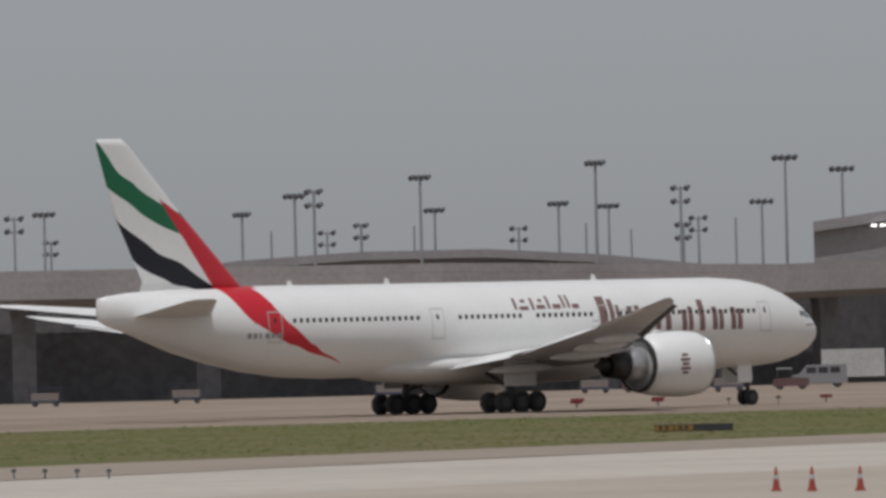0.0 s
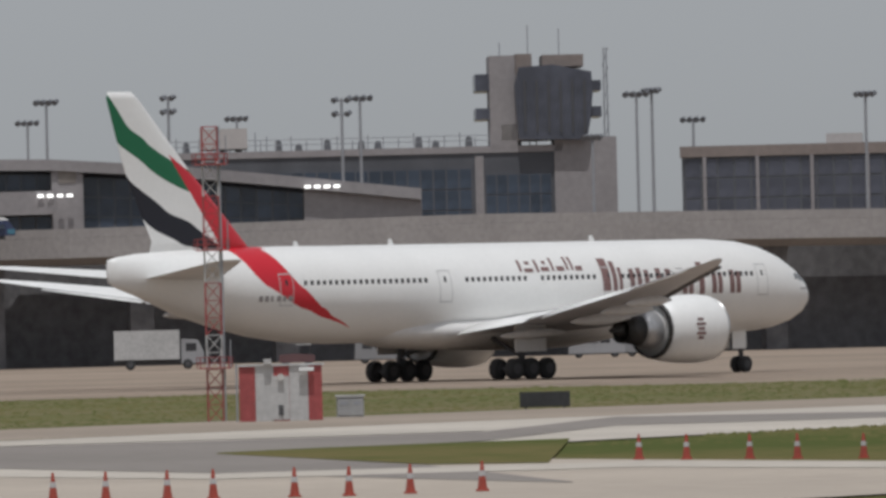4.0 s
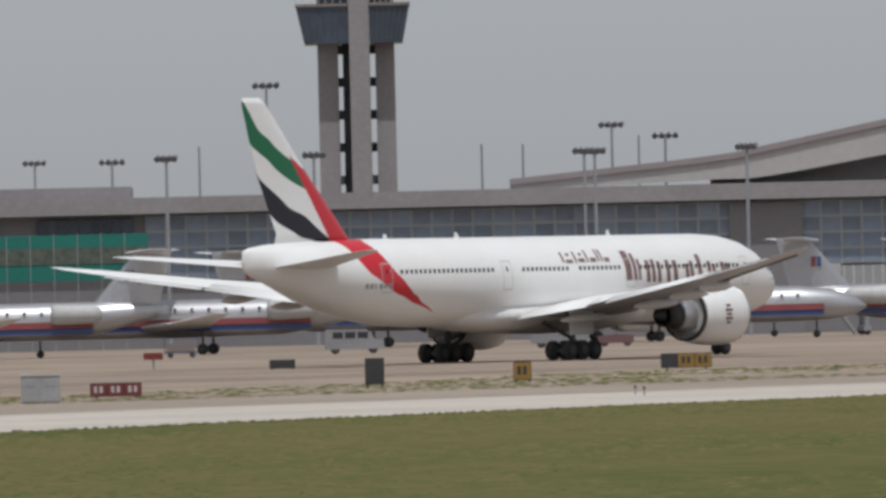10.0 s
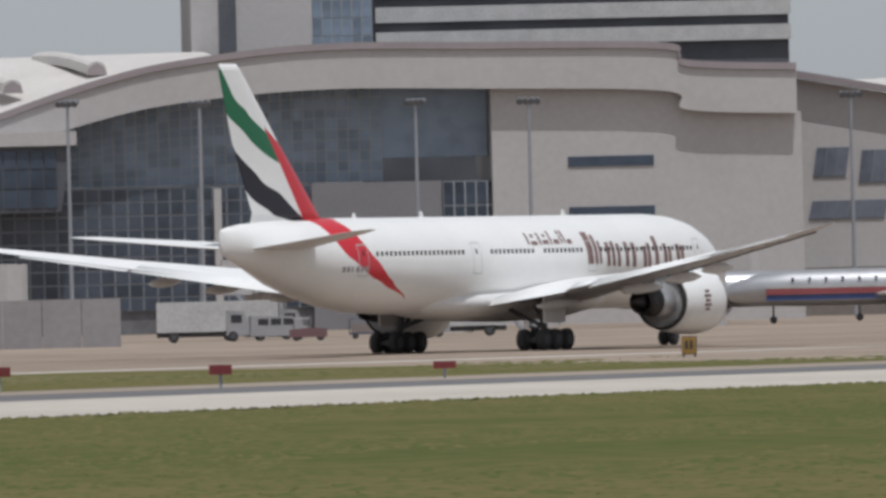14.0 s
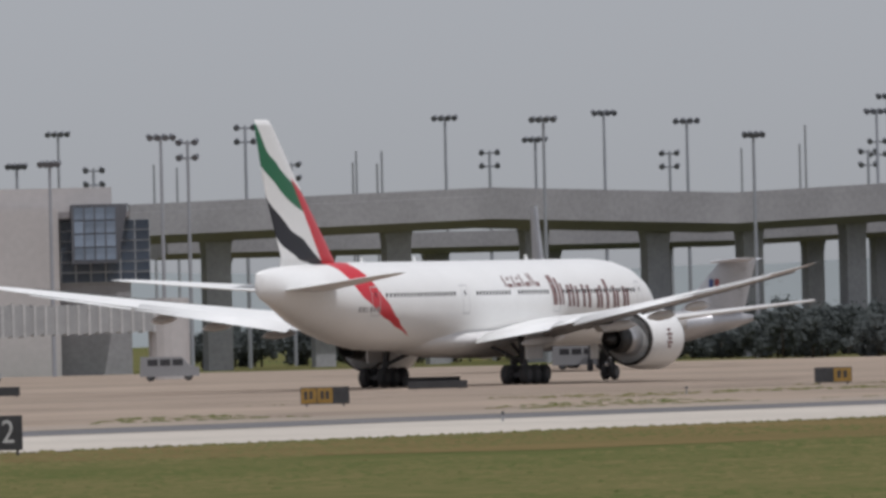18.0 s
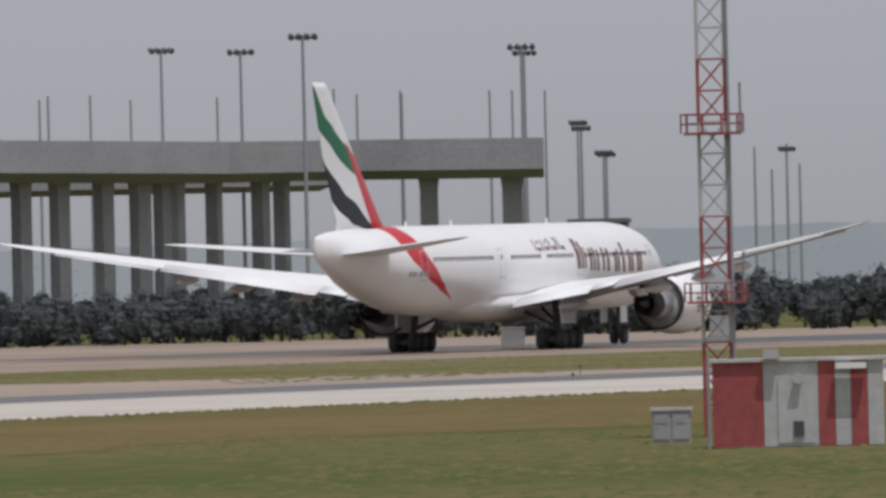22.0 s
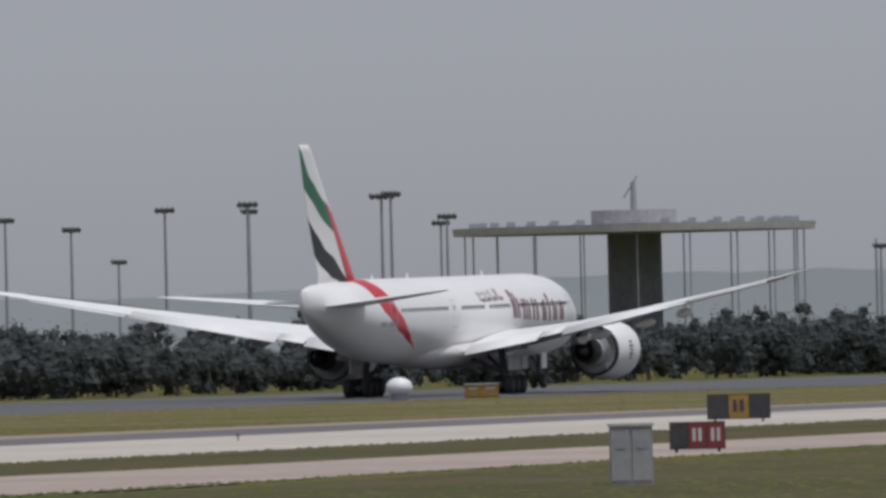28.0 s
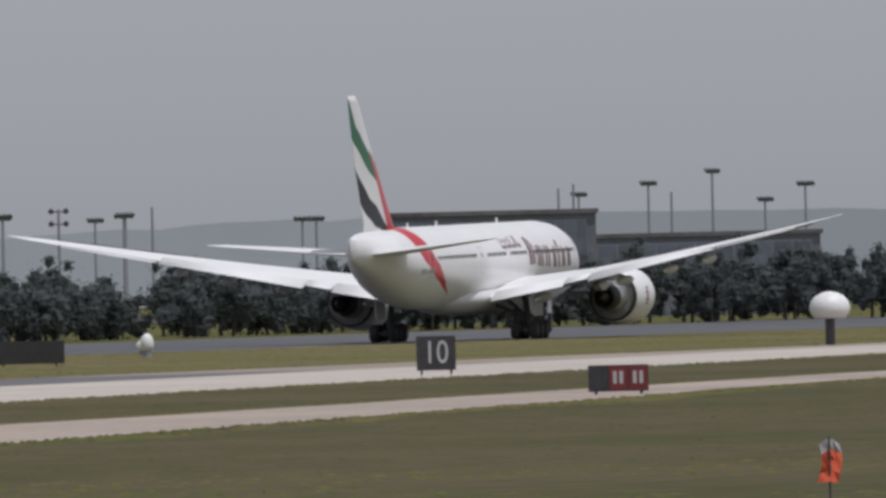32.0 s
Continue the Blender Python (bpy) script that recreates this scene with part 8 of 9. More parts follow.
sign(-337.71, 1004.3, 2.23, 0.65, 16.7, ["sign_black", "sign_black"], DARK)
sign(-316.35, 1070.98, 2.54, 0.56, 12.2, ["yellow", "yellow"], YB)
sign(-312.02, 1051.53, 3.48, 0.74, 11.46, ["sign_black", "yellow", "yellow"], YB)
sign(-266.47, 1032.56, 0.83, 1.19, 7.28, ["yellow"], YB)
sign(-256.33, 1202.22, 3.91, 0.66, 6.24, ["sign_black", "sign_black", "sign_black"], DARK)
sign(-263.1, 1241.68, 1.74, 1.16, 6.24, ["yellow"], YB)
sign(-199.39, 904.25, 1.52, 1.43, 4.05, ["sign_black"], "square black distance sign with white numerals twelve", "12")
sign(-199.41, 1141.42, 2.66, 1.07, 4.05, ["yellow", "yellow", "sign_black"], YB)
sign(-201.35, 1335.16, 4.04, 0.7, 4.05, ["sign_black", "sign_black"], DARK)
sign(-230.74, 1329.49, 1.81, 0.74, 4.05, ["sign_black"], DARK)
sign(-172.47, 1239.02, 2.32, 1.09, 2.22, ["sign_black", "yellow"], YB)
sign(-199.29, 1294.35, 3.96, 0.6, 2.22, ["sign_black", "sign_black"], DARK)
sign(-137.01, 1161.15, 2.54, 1.41, -2.09, ["sign_black", "yellow", "sign_black"], YB)
sign(-132.53, 1172.28, 1.67, 1.06, -2.09, ["yellow", "sign_black"], YB)
sign(-55.44, 1320.72, 2.77, 1.44, -7.96, ["sign_black", "yellow", "sign_black"], YB)
sign(-45.5, 1319.61, 4.06, 1.32, -7.96, ["sign_black", "sign_black", "sign_black", "sign_black"], DARK)
sign(-2.12, 1549.91, 3.73, 1.08, -7.96, ["sign_black", "sign_black", "sign_black"], DARK)
sign(-19.8, 1231.78, 1.58, 1.54, -15.3, ["sign_black"], "square black distance sign with white numerals eleven", "11")
sign(66.53, 1376.77, 2.91, 1.35, -17.24, ["sign_black", "yellow", "sign_black"], YB)
sign(20.72, 1245.08, 1.94, 1.11, -18.94, ["sign_black", "sign_red", "sign_red"], "red mandatory holding sign, faded, in the grass")
sign(107.81, 1447.06, 4.47, 1.4, -18.94, ["sign_black", "sign_black", "sign_black", "sign_black"], DARK)
sign(255.89, 1848.8, 3.88, 0.85, -18.94, ["sign_black", "sign_black"], DARK)
sign(202.98, 1652.15, 4.08, 1.57, -20.57, ["sign_black", "sign_black", "sign_black"], DARK)
sign(167.44, 1509.77, 1.83, 1.86, -22.16, ["sign_black"], "square black distance sign with white numerals ten", "10")
sign(124.64, 1393.64, 2.21, 1.13, -22.16, ["sign_black", "sign_red", "sign_red"], "red mandatory holding sign, faded, in the grass")
sign(205.64, 1739.37, 4.3, 1.05, -19.61, ["sign_red", "sign_red", "sign_red"], "faded red mandatory holding sign beyond the runway")


def traffic_cone(x, y, w, h, turn):
    t = base("traffic_cone", pose(x, y, 0.06, 0, 0, turn), "orange-red traffic cone with a pale collar standing on the taxiway", "cone", "traffic cones")
    part("foot", boxes((-h * 0.22, h * 0.22, -h * 0.22, h * 0.22, 0, h * 0.07)), M["cone"], t)
    part("body", rods(((0, 0, h * 0.07), (0, 0, h), h * 0.17, h * 0.04), n=12), M["cone"], t)
    part("collar", rods(((0, 0, h * 0.5), (0, 0, h * 0.68), h * 0.12, h * 0.1), n=12), M["white_faded"], t)


for x, y, w, h, turn in (
    (-208.23, 280.01, 0.3, 0.68, 36.55), (-206.29, 279.08, 0.3, 0.68, 36.55), (-204.39, 278.76, 0.29, 0.68, 36.55), (-204.86, 281.97, 0.3, 0.71, 36.55), (-205.8, 286.07, 0.3, 0.72, 36.55), (-215.6, 302.28, 0.28, 0.71, 34.82), (-213.8, 302.53, 0.28, 0.71, 34.82), (-226.03, 325.21, 0.27, 0.69, 32.67), (-225.88, 327.3, 0.28, 0.69, 32.67), (-224.67, 327.78, 0.28, 0.69, 32.67), (-224.99, 330.69, 0.28, 0.7, 32.67), (-223.75, 331.71, 0.28, 0.7, 32.67)):
    traffic_cone(x, y, w, h, turn)

for x, y, w, h, turn in (
    (-223.01, 333.57, 0.28, 0.7, 32.67), (-222.63, 335.63, 0.28, 0.7, 32.67), (-221.02, 335.91, 0.28, 0.7, 32.67), (-219.9, 336.44, 0.28, 0.7, 32.67), (-218.42, 336.79, 0.28, 0.7, 32.67), (-217.58, 337.47, 0.28, 0.7, 32.67), (-215.82, 338.23, 0.28, 0.7, 32.67), (-214.63, 338.72, 0.28, 0.7, 32.67), (-214.23, 340.82, 0.28, 0.7, 32.67), (-213.38, 342.69, 0.28, 0.71, 32.67), (-237.5, 391.72, 0.3, 0.71, 28.16), (-235.08, 390.17, 0.29, 0.71, 28.16)):
    traffic_cone(x, y, w, h, turn)

for x, y, w, h, turn in (
    (-232.48, 389.13, 0.29, 0.7, 28.16), (-230.13, 387.63, 0.29, 0.7, 28.16), (-227.45, 386.53, 0.29, 0.69, 28.16), (-225.57, 386.54, 0.29, 0.69, 28.16), (-214.87, 374.42, 0.27, 0.68, 28.16)):
    traffic_cone(x, y, w, h, turn)


def cabinet(x, y, w, h, turn, label="pale grey metal equipment cabinet in the grass", m="box_grey"):
    t = base("equipment_cabinet", pose(x, y, 0, 0, 0, turn), label, "cabinet", "equipment cabinets")
    part("body", boxes((-w / 2, w / 2, -0.5, 0.5, 0, h)), M[m], t)
    part("lid", boxes((-w / 2 - 0.05, w / 2 + 0.05, -0.56, 0.56, h, h + 0.08)), M["white_faded"], t)
    for u in (-w / 4, w / 4):
        d = part("door", boxes((u - w / 4 + 0.04, u + w / 4 - 0.04, -0.53, -0.502, 0.12, h - 0.08)), M[m], t)
        part("vent", boxes((u - w / 8, u + w / 8, -0.545, -0.531, h * 0.62, h * 0.78)), M["steel"], d)


cabinet(-336.67, 538.77, 1.13, 0.89, 32.67)
cabinet(-348.93, 633.63, 0.63, 1, 27.23)
cabinet(-323.21, 747.61, 1.8, 1.31, 20.98)
cabinet(-279.93, 861.37, 2.24, 1.09, 14.84, "dark grey louvred equipment box beside the taxiway", "steel")
cabinet(-245.94, 1023.01, 1.52, 1.23, 7.28)
cabinet(-7.85, 1165.06, 1.2, 1.64, -17.24)
cabinet(-38.02, 1593.23, 1.93, 1.67, -6.92)
cabinet(-65.23, 1496.67, 1.7, 1.47, -7.96)
cabinet(144.32, 1664.46, 2.4, 0.95, -17.37, "low yellow equipment box beside the runway", "yellow")


def marker(x, y, w, h, turn):
    """Red-headed marker on a short post."""
    t = base("marker_post", pose(x, y, 0, 0, 0, turn), "short post with a red box head beside the taxiway", "marker", "marker posts")
    part("post", boxes((-0.07, 0.07, -0.07, 0.07, 0, h * 0.62)), M["steel"], t)
    part("head", boxes((-w / 2, w / 2, -0.2, 0.2, h * 0.6, h)), M["sign_red"], t)


for x, y, w, h, turn in ((-276.8, 901.24, 1.04, 1.09, 12.2), (-263.21, 884.8, 1.01, 1.06, 12.2), (-258.35, 912.89, 1.05, 0.83, 12.2), (-530.56, 690.23, 0.87, 0.55, 38.14), (-538.5, 710.2, 0.89, 0.57, 38.14), (-517.76, 702.34, 0.87, 0.56, 38.14), (-550.08, 715.81, 0.96, 0.56, 36.55), (-528.06, 696.37, 0.85, 0.54, 36.55), (-326.59, 743.86, 0.39, 0.61, 22.95), (-333.53, 761.4, 0.39, 0.56, 20.98), (-424.57, 1036.81, 1.37, 1.21, 18.95)):
    marker(x, y, w, h, turn)


def edge_light(x, y, w, h, turn):
    t = base("edge_light", pose(x, y, 0, 0, 0, turn), "small runway edge light on a thin stem", "light", "edge lights")
    part("stem", rods(((0, 0, 0), (0, 0, h * 0.7), 0.04), n=6), M["steel"], t)
    part("lens", rods(((0, 0, h * 0.7), (0, 0, h), w * 0.35, w * 0.25), n=8), M["dark_steel"], t)


for x, y, w, h, turn in (
    (-285.5, 338.48, 0.28, 0.4, 38.14), (-282.81, 337, 0.28, 0.4, 38.14), (-280.06, 335.48, 0.28, 0.4, 38.14), (-277.39, 334.01, 0.28, 0.39, 38.14), (-501.7, 675.13, 0.54, 0.69, 38.14), (-514.41, 686.49, 0.39, 0.55, 38.14), (-304.52, 538.7, 0.17, 0.39, 27.23), (-290.31, 613.18, 0.17, 0.48, 22.95), (-345.37, 722.19, 0.22, 0.38, 22.95), (-300.89, 638.86, 0.18, 0.4, 20.98), (-283.5, 716.2, 0.19, 0.44, 18.95), (-285.75, 721.88, 0.18, 0.46, 16.7)):
    edge_light(x, y, w, h, turn)

for x, y, w, h, turn in (
    (-319.77, 880.67, 0.24, 0.67, 16.7), (-315.03, 846.28, 0.23, 0.4, 16.7), (-305.93, 833.21, 0.21, 0.79, 14.84), (-255.72, 759.3, 0.18, 0.41, 14.84), (-298.94, 861.73, 0.22, 0.83, 14.84), (-260.08, 776.93, 0.17, 0.39, 12.2), (-214.43, 956.37, 0.2, 0.51, 6.24), (-216.25, 975.4, 0.2, 0.45, 4.05), (-184.94, 1001.52, 0.2, 0.49, 2.22), (-180.38, 1175.36, 0.26, 0.45, 2.22), (-160.78, 1151.64, 0.22, 0.56, -2.09), (-98.07, 1170.7, 0.23, 0.41, -5.9)):
    edge_light(x, y, w, h, turn)

for x, y, w, h, turn in (
    (-93.3, 1209.53, 0.2, 0.51, -7.96), (-54.01, 1197.61, 0.28, 0.47, -10), (-58.97, 1132.18, 0.25, 0.37, -10), (-72.4, 1148.36, 0.17, 0.47, -10), (33.23, 1344.93, 0.21, 0.36, -15.3), (-29.82, 1189.04, 0.15, 0.4, -15.3)):
    edge_light(x, y, w, h, turn)


def windsock(x, y, h, w, turn):
    t = base("windsock", pose(x, y, 0, 0, 0, turn), "limp orange windsock on a thin pole", "windsock")
    part("pole", rods(((0, 0, 0), (0, 0, h), 0.05), n=6), M["steel"], t)
    bm = bmesh.new()
    pts = [Vector((0, 0, h)), Vector((-w * 0.2, 0, h * 0.98)), Vector((-w * 0.55, 0, h * 0.72)), Vector((-w * 0.85, 0, h * 0.3)), Vector((-w, 0, h * 0.08))]
    loft(bm, [[p + Vector((r * 0.3 * math.cos(a * math.tau / 10) , r * math.sin(a * math.tau / 10) * 0.6, r * math.cos(a * math.tau / 10))) for a in range(10)] for p, r in zip(pts, (0.3, 0.34, 0.32, 0.26, 0.2))])
    part("sock", bm, M["orange"], t, "orange fabric sock", smooth=True)


for x, y, w, h, turn in ((-336.48, 692.45, 0.88, 1.19, 22.95), (-9.96, 1571.49, 2.03, 2.11, -10)):
    windsock(x, y, h, w, turn)


def red_pole(x, y, w, h, turn):
    t = base("marker_pole", pose(x, y, 0, 0, 0, turn), "tall thin red and white marker pole", "pole")
    for i in range(5):
        part("band", rods(((0, 0, h * i / 5), (0, 0, h * (i + 1) / 5), w / 2), n=8), M["red_faded"], t)
    part("lamp", rods(((0, 0, h), (0, 0, h + 0.25), w * 0.6), n=8), M["red"], t)


red_pole(-330.53, 750.17, 0.22, 4.53, 20.98)


def striped_hut(x, y, w, h, turn, bands, tall=1.0):
    t = base("striped_hut", pose(x, y, 0, 0, 0, turn), "red and white striped equipment hut beside a lattice mast", "hut", "striped huts")
    total = sum(k for _, k in bands)
    part("core", boxes((-w / 2 + 0.05, w / 2 - 0.05, 0.05, w * 0.5, 0, h - 0.05)), M["white_faded"], t)
    at = 0
    for m, k in bands:
        part("wall_panel", boxes((-w / 2 + w * at / total, -w / 2 + w * (at + k) / total - 0.01, 0, 0.045, 0.02, h)), M[m], t)
        at += k
    part("roof", prism(bmesh.new(), [(-w / 2 - 0.1, h), (w / 2 + 0.1, h), (w / 2 + 0.1, h + 0.08), (-w / 2 - 0.1, h + 0.08)], -0.1, w * 0.55), M["white_faded"], t)
    part("door", boxes((w * -0.12, w * 0.1, -0.03, -0.002, 0.1, h * 0.82)), M["white_faded"], t)
    part("vent", boxes((-w * 0.03, w * 0.03, -0.08, -0.031, h * 0.12, h * 0.3)), M["dark_steel"], t)
    part("lamp", rods(((w * 0.0, -0.05, h * 0.82), (w * 0.0, -0.24, h * 0.8), 0.1, 0.15), n=10), M["white"], t)
    part("roof_hood", boxes((w * 0.22, w * 0.4, -0.35, -0.11, h * 0.9, h * 0.97)), M["white"], t)
    part("roof_box", boxes((-w * 0.2, -w * 0.11, -0.3, 0.1, h + 0.09, h + 0.3)), M["white_faded"], t)
    part("conduit", rods(((-w / 2 - 0.1, -0.1, 0), (-w / 2 - 0.1, -0.1, h * 1.05), 0.04), n=6), M["steel"], t)


striped_hut(-332.4, 526.33, 3.42, 2.31, 32.67, [("red_faded", 28), ("white_faded", 31), ("red_faded", 27), ("white_faded", 32), ("red_faded", 24)])


def lattice_mast(x, y, w, h, turn, platforms):
    """Three-legged look of a square lattice mast in red and white bands with railed platforms."""
    t = base("lattice_mast", pose(x, y, 0, 0, 0, turn), "red and white steel lattice mast with railed platforms", "mast", "lattice masts")
    a = w / 2
    n = max(6, int(h / (w * 1.1)))
    for i in range(n):
        z0, z1 = h * i / n, h * (i + 1) / n
        m = M["red_faded"] if (i * 7 // n) % 2 == 0 else M["white_faded"]
        bm = bmesh.new()
        for p, q in ((-a, -a), (a, -a), (a, a), (-a, a)):
            tube(bm, (p, q, z0), (p, q, z1), w * 0.06, n=6)
        for (p, q), (r, s) in (((-a, -a), (a, -a)), ((a, -a), (a, a)), ((a, a), (-a, a)), ((-a, a), (-a, -a))):
            tube(bm, (p, q, z0), (r, s, z1), w * 0.035, n=4)
            tube(bm, (r, s, z0), (p, q, z1), w * 0.035, n=4)
            tube(bm, (p, q, z1), (r, s, z1), w * 0.04, n=4)
        part("lattice_section", bm, m, t)
    for f in platforms:
        z, r = h * f, w * 1.05
        p = part("platform", boxes((-r, r, -r, r, z, z + w * 0.08)), M["red_faded"], t)
        for k in range(10):
            g = k * math.tau / 10
            part("rail_post", rods(((r * 1.1 * math.cos(g), r * 1.1 * math.sin(g), z + w * 0.06), (r * 1.1 * math.cos(g), r * 1.1 * math.sin(g), z + w * 0.75), w * 0.035), n=5), M["red_faded"], p)
        for zz in (0.4, 0.75):
            ring = [[((r * 1.1 + w * 0.035 * math.cos(e)) * math.cos(g), (r * 1.1 + w * 0.035 * math.cos(e)) * math.sin(g), z + w * zz + w * 0.035 * math.sin(e)) for e in (0.8, 2.4, 3.9, 5.5)] for g in [q * math.tau / 24 for q in range(25)]]
            part("railing", loft(bmesh.new(), ring, cap=False), M["red_faded"], p)
        part("aerial", rods(((r, 0, z), (r, 0, z + w * 1.9), w * 0.05), n=5), M["steel"], p)
    part("cable", rods(((a * 1.3, -a * 1.2, 0), (a * 1.2, -a * 1.2, h), w * 0.06), n=6), M["steel"], t)


lattice_mast(-339.13, 532.02, 0.64, 12.34, 32.67, (0.18, 0.58, 0.87))
striped_hut(-119.51, 931.09, 4.4, 2.2, -7.96, [("red_faded", 102), ("white_faded", 109), ("red_faded", 34), ("white_faded", 31), ("red_faded", 34), ("white_faded", 32)])
lattice_mast(-118.4, 956.34, 0.75, 13.94, -7.96, (0.265, 0.6))
cabinet(-121.21, 944.23, 1.02, 0.88, -7.96)


# ---- near fence line ----
def t_post(x, y, w, h, turn):
    t = base("approach_light_post", pose(x, y, 0, 0, 0, turn), "dark post with a short crossbar of lamps", "light post", "near posts")
    part("post", rods(((0, 0, 0), (0, 0, h), 0.1, 0.08), n=10), M["wood"], t)
    bar = part("crossbar", boxes((-w / 2, w / 2, -0.09, 0.09, h - 0.06, h + 0.1)), M["dark_steel"], t)
    for s in (-0.42, -0.14, 0.14, 0.42):
        part("lamp_head", rods(((s * w, -0.1, h + 0.08), (s * w, 0.16, h + 0.14), 0.07, 0.05), n=8), M["dark_steel"], bar)


t_post(-11.35, 1119.38, 1.22, 4.83, -20.57)


def fence_post(x, y, w, h, turn, hook=False):
    t = base("fence_post", pose(x, y, 0, 0, 0, turn), "weathered dark post" + (" with a bent wire hanging from it" if hook else " standing in the grass"), "post", "near posts")
    part("post", loft(bmesh.new(), [[((w / 2 - 0.01 * i) * math.cos(k * math.tau / 10) + 0.02 * noise.noise((k, i, 1)), (w / 2) * math.sin(k * math.tau / 10), h * i / 5) for k in range(10)] for i in range(6)]), M["wood"], t)
    if hook:
        pts = [(0, 0, h + 0.02), (0.05, 0, h + 0.22), (-0.3, 0, h + 0.24), (-0.75, 0, h + 0.32), (-1.15, 0, h + 0.28), (-1.25, 0, h + 0.02), (-1.0, 0, h - 0.35), (-0.85, 0, h - 0.75), (-0.55, 0, h - 1.15)]
        part("wire", rods(*((p, q, 0.035) for p, q in zip(pts, pts[1:])), n=6), M["steel"], t, "bent rusty wire")


fence_post(-12.82, 1124.38, 0.36, 1.44, -20.57, True)
fence_post(-8.71, 1110.44, 0.32, 1.59, -20.57)


def striped_marker(x, y, h, turn):
    t = base("striped_marker", pose(x, y, 0, 0, 0, turn), "leaning orange and white striped marker in the grass", "marker")
    part("post", rods(((0.25, 0, 0), (0, 0, h), 0.26, 0.1), n=12), M["cone"], t)
    part("band", loft(bmesh.new(), [[(0.25 * (1 - s) + 0.06 + (0.275 - 0.16 * s) * math.cos(k * math.tau / 12) * 0.8, (0.275 - 0.16 * s) * math.sin(k * math.tau / 12), h * s) for k in range(12)] for s in (0.55, 0.75, 0.92)]), M["white_faded"], t, "white band")


striped_marker(-9.79, 1110.88, 1.57, -21.74)
for x, y, w, h, turn in ((-11.21, 1111.94, 0.3, 0.52, -20.57), (-10.37, 1109.19, 0.34, 0.78, -20.57), (33.68, 1181.63, 0.41, 1.26, -23.38)):
    t = base("warning_flag", pose(x, y, 0, 0, 0, turn), "small orange and white warning flag in the grass", "flag", "warning flags")
    part("stick", rods(((0, 0, 0), (0, 0, h), 0.02), n=6), M["wood"], t)
    rows = [[(w * 0.5 * q + 0.05 * math.sin(k), 0.06 * math.sin(k + q * 2), h * (1 - 0.16 * k) * (1 - 0.12 * abs(q))) for q in (-0.9, -0.3, 0.3, 0.9)] + [(w * 0.5 * q + 0.05 * math.sin(k), 0.06 * math.sin(k + q * 2) + 0.03, h * (1 - 0.16 * k) * (1 - 0.12 * abs(q))) for q in (0.9, 0.3, -0.3, -0.9)] for k in range(5)]
    part("cloth", loft(bmesh.new(), rows[1:]), M["orange"], t)
    part("pale_edge", loft(bmesh.new(), rows[:2]), M["white_faded"], t, "pale upper edge of the flag")


def radome(x, y, w, h, turn, low=0.3, leg=0.32):
    t = base("radome", pose(x, y, 0, 0, 0, turn), "small white dome on a low base", "dome", "small domes")
    part("base", rods(((0, 0, 0), (0, 0, h * low), w * leg), n=12), M["steel" if low < 0.4 else "dark_steel"], t)
    n = 14
    part("dome", loft(bmesh.new(), [[(w / 2 * math.cos(a) * math.cos(k * math.tau / n), w / 2 * math.cos(a) * math.sin(k * math.tau / n), h * low + h * (1 - low) * (0.4 + 0.6 * math.sin(a))) for k in range(n)] for a in (-0.7, -0.3, 0, 0.4, 0.8, 1.2, 1.5)]), M["white"], t, smooth=True)


for x, y, w, h, turn in ((135.69, 1655.92, 1.87, 1.63, -15.3), (239.28, 1723.62, 0.88, 1.6, -20.57), (248.8, 1747.77, 1.03, 1.11, -22.16)):
    radome(x, y, w, h, turn)
radome(257.64, 1658.39, 2.5, 3.3, -23.38, 0.5, 0.12)


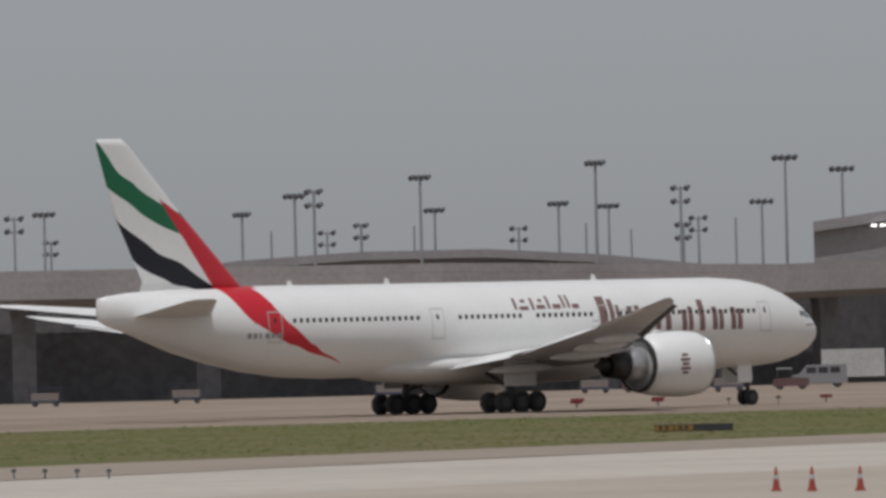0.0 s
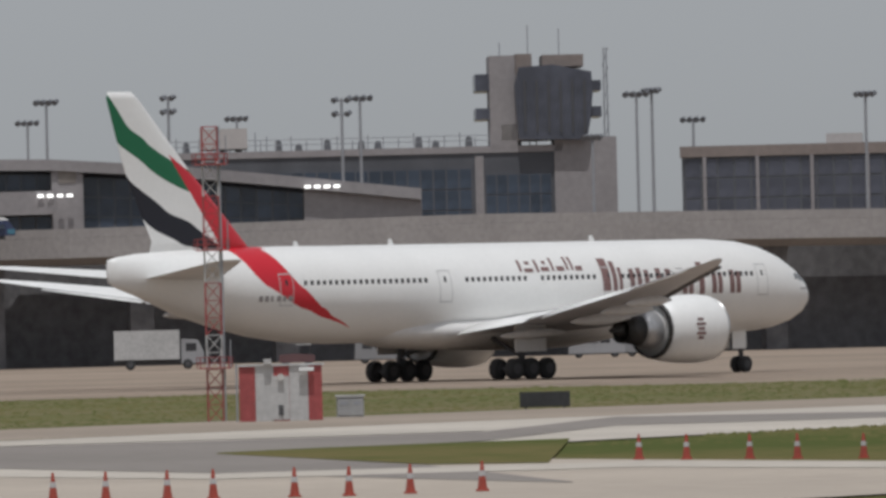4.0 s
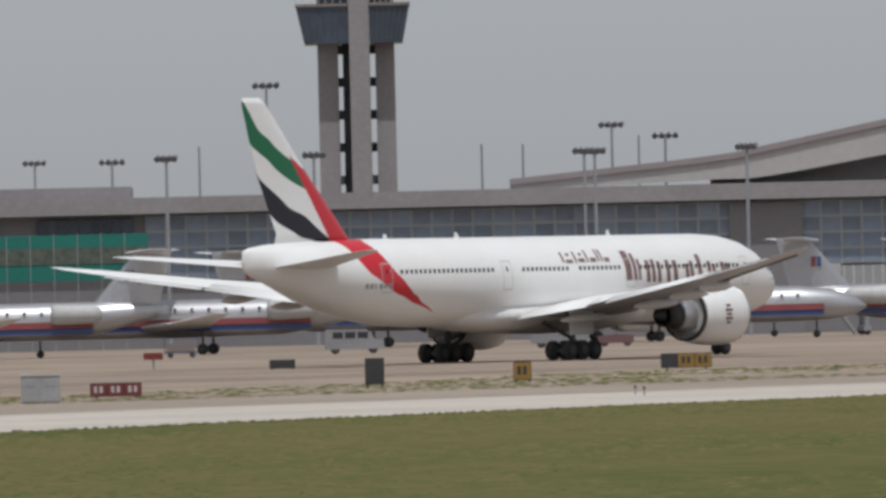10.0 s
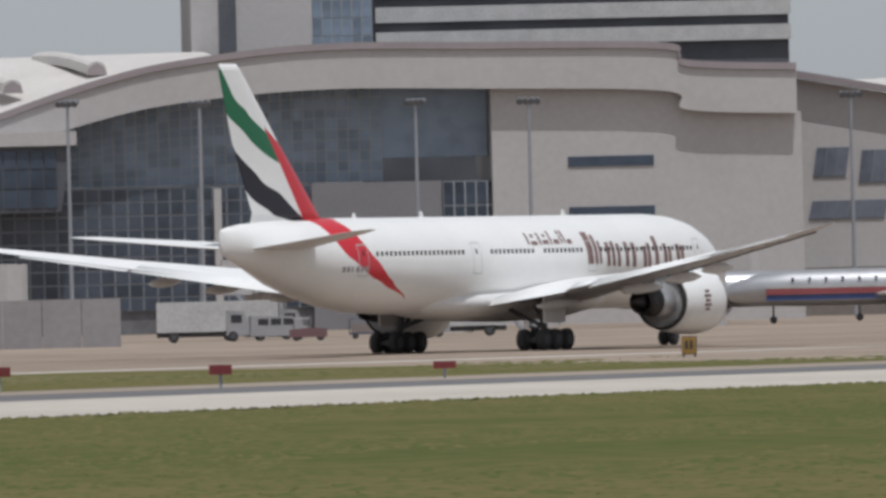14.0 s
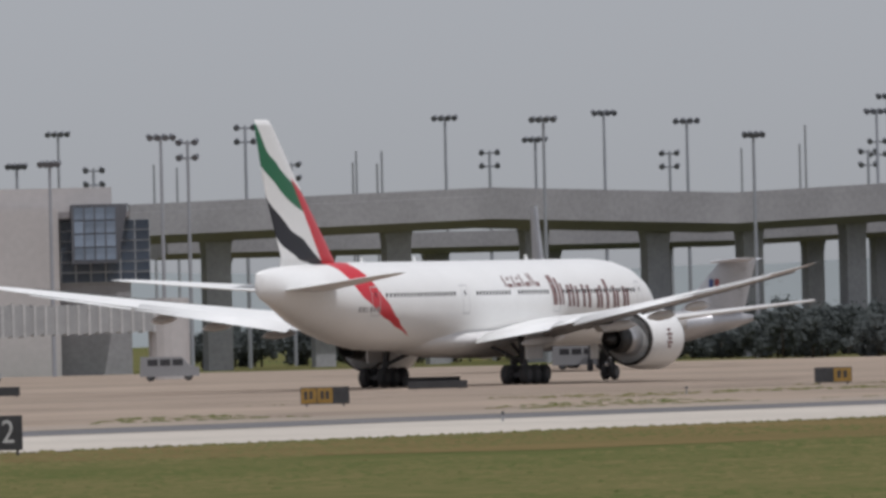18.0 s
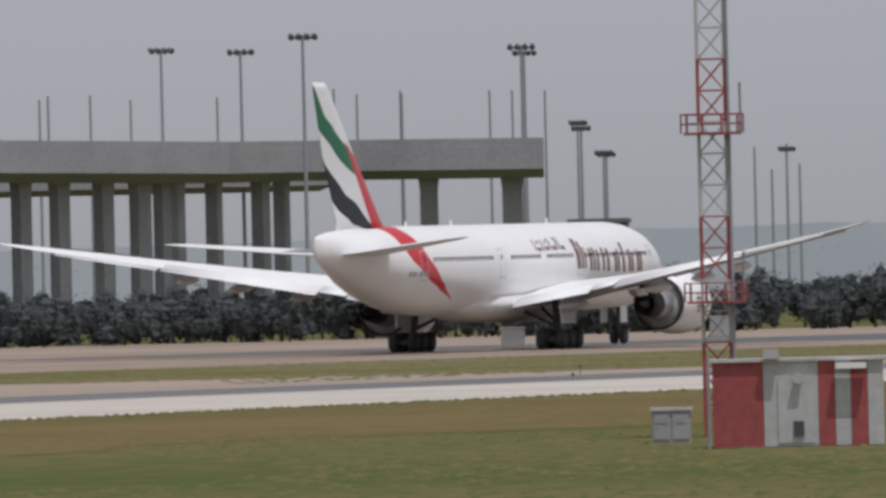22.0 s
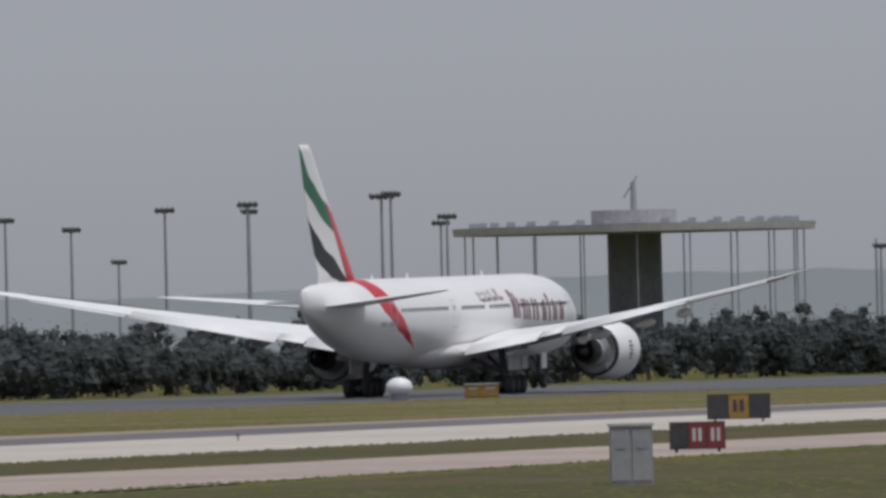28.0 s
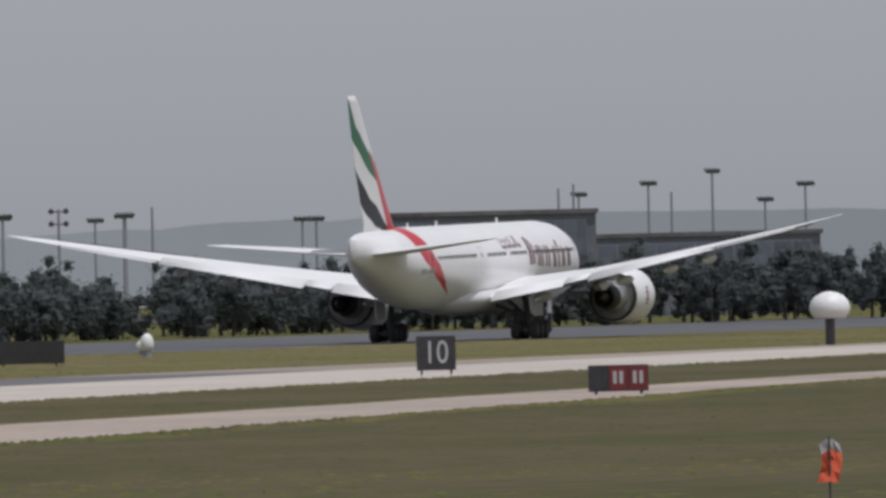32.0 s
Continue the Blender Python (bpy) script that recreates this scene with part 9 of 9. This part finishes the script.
def motions():
    walk(airliner, [
        (0, pose(-512.46, 654.27, 0.05, 0, 0, 79.45)),
        (0.5, pose(-512.36, 672.32, 0.05, 0, 0, 79.15)),
        (1, pose(-507.93, 686.21, 0.05, 0, 0, 78.79)),
        (1.5, pose(-499.17, 695.23, 0.05, 0, 0, 78.44)),
        (2, pose(-490.11, 703.99, 0.05, 0, 0, 78.12)),
        (2.5, pose(-481.97, 715.08, 0.05, 0, 0, 77.62)),
        (3, pose(-478.34, 733.83, 0.05, 0, 0, 77.14)),
        (3.5, pose(-474.58, 753.04, 0.05, 0, 0, 76.95)),
        (4, pose(-470.94, 772.88, 0.05, 0, 0, 76.69)),
        (4.5, pose(-467.25, 793.51, 0.05, 0, 0, 76.43)),
        (5, pose(-463.54, 815.02, 0.05, 0, 0, 76.17)),
        (5.5, pose(-459.82, 837.47, 0.05, 0, 0, 75.92)),
        (6, pose(-454.95, 858.66, 0.05, 0, 0, 75.70)),
        (6.5, pose(-444.70, 871.02, 0.05, 0, 0, 75.38)),
        (7, pose(-434.91, 883.30, 0.05, 0, 0, 75.02)),
        (7.5, pose(-430.03, 908.60, 0.05, 0, 0, 74.67)),
        (8, pose(-425.22, 936.38, 0.05, 0, 0, 74.31)),
        (8.5, pose(-417.91, 958.88, 0.05, 0, 0, 74.04)),
        (9, pose(-410.22, 981.52, 0.05, 0, 0, 73.81)),
        (9.5, pose(-404.17, 1009.81, 0.05, 0, 0, 73.51)),
        (10, pose(-397.60, 1036.88, 0.05, 0, 0, 73.26)),
        (10.5, pose(-388.52, 1058.26, 0.05, 0, 0, 72.95)),
        (11, pose(-376.72, 1069.44, 0.05, 0, 0, 72.46)),
        (11.5, pose(-362.93, 1075.66, 0.05, 0, 0, 72.10)),
        (12, pose(-348.29, 1081.44, 0.05, 0, 0, 72.02)),
        (12.5, pose(-333.89, 1086.84, 0.05, 0, 0, 71.47)),
        (13, pose(-320.31, 1093.08, 0.05, 0, 0, 70.78)),
        (13.5, pose(-308.67, 1113.05, 0.05, 0, 0, 70.71)),
        (14, pose(-298.46, 1142.07, 0.05, 0, 0, 70.33)),
        (14.5, pose(-288.04, 1172.82, 0.05, 0, 0, 69.94)),
        (15, pose(-277.13, 1203.79, 0.05, 0, 0, 69.53)),
        (15.5, pose(-265.72, 1234.87, 0.05, 0, 0, 69.13)),
        (16, pose(-253.96, 1267.39, 0.05, 0, 0, 68.70)),
        (16.5, pose(-241.98, 1302.02, 0.05, 0, -0.02, 68.24)),
        (17, pose(-229.09, 1329.17, 0.05, 0, -0.04, 67.70)),
        (17.5, pose(-214.39, 1334.02, 0.05, 0, -0.06, 67.31)),
        (18, pose(-199.59, 1336.46, 0.05, 0, -0.08, 66.99)),
        (18.5, pose(-184.65, 1338.65, 0.05, 0, -0.10, 66.40)),
        (19, pose(-169.56, 1340.59, 0.05, 0, -0.12, 65.65)),
        (19.5, pose(-154.62, 1342.28, 0.05, 0, -0.15, 64.91)),
        (20, pose(-138.04, 1345.11, 0.05, 0, -0.17, 64.72)),
        (20.5, pose(-122.20, 1365.12, 0.05, 0, -0.19, 64.49)),
        (21, pose(-105.31, 1400.26, 0.05, 0, -0.21, 63.91)),
        (21.5, pose(-87.65, 1437.57, 0.05, 0, -0.23, 63.28)),
        (22, pose(-69.46, 1473.94, 0.05, 0, -0.25, 62.70)),
        (22.5, pose(-51.03, 1504.21, 0.05, 0, -0.29, 62.09)),
        (23, pose(-34.00, 1525.14, 0.05, 0, -0.33, 61.44)),
        (23.5, pose(-19.31, 1526.76, 0.05, 0, -0.36, 60.75)),
        (24, pose(-5.05, 1528.07, 0.05, 0, -0.40, 60.14)),
        (24.5, pose(12.06, 1543.87, 0.05, 0, -0.41, 59.59)),
        (25, pose(30.76, 1564.94, 0.05, 0, -0.43, 59.01)),
        (25.5, pose(50.29, 1588.44, 0.05, 0, -0.44, 58.44)),
        (26, pose(70.49, 1613.29, 0.05, 0, -0.45, 57.88)),
        (26.5, pose(91.12, 1638.46, 0.05, 0, -0.46, 57.33)),
        (27, pose(112.39, 1662.97, 0.05, 0, -0.47, 56.77)),
        (27.5, pose(133.99, 1687.37, 0.05, 0, -0.49, 56.08)),
        (28, pose(155.79, 1712.12, 0.05, 0, -0.50, 55.41)),
        (28.5, pose(177.96, 1736.83, 0.05, 0, -0.57, 54.82)),
        (29, pose(201.83, 1765.71, 0.05, 0, -0.65, 54.67)),
        (29.5, pose(226.78, 1797.72, 0.05, 0, -0.73, 54.49)),
        (30, pose(252.41, 1827.78, 0.05, 0, -0.80, 54.28)),
        (30.5, pose(271.44, 1839.85, 0.05, 0, -0.85, 53.65)),
        (31, pose(285.89, 1841.14, 0.05, 0, -0.90, 53.04)),
        (31.5, pose(298.05, 1838.39, 0.05, 0, -0.80, 52.57)),
        (32, pose(309.91, 1835.23, 0.05, 0, -0.70, 52.18)),
    ])
    # the wings bend up as lift grows
    for wing, s in airliner_wings:
        hinge = Matrix.Translation((0, s * 3.2, 3.4))
        walk(wing, [(t, hinge @ pose(0, 0, 0, s * a) @ hinge.inverted()) for t, a in ((0.0, 0.0), (7.0, 0.1), (13.0, 0.7), (19.0, 1.5), (24.0, 2.5), (32.0, 3.2))])


motions()
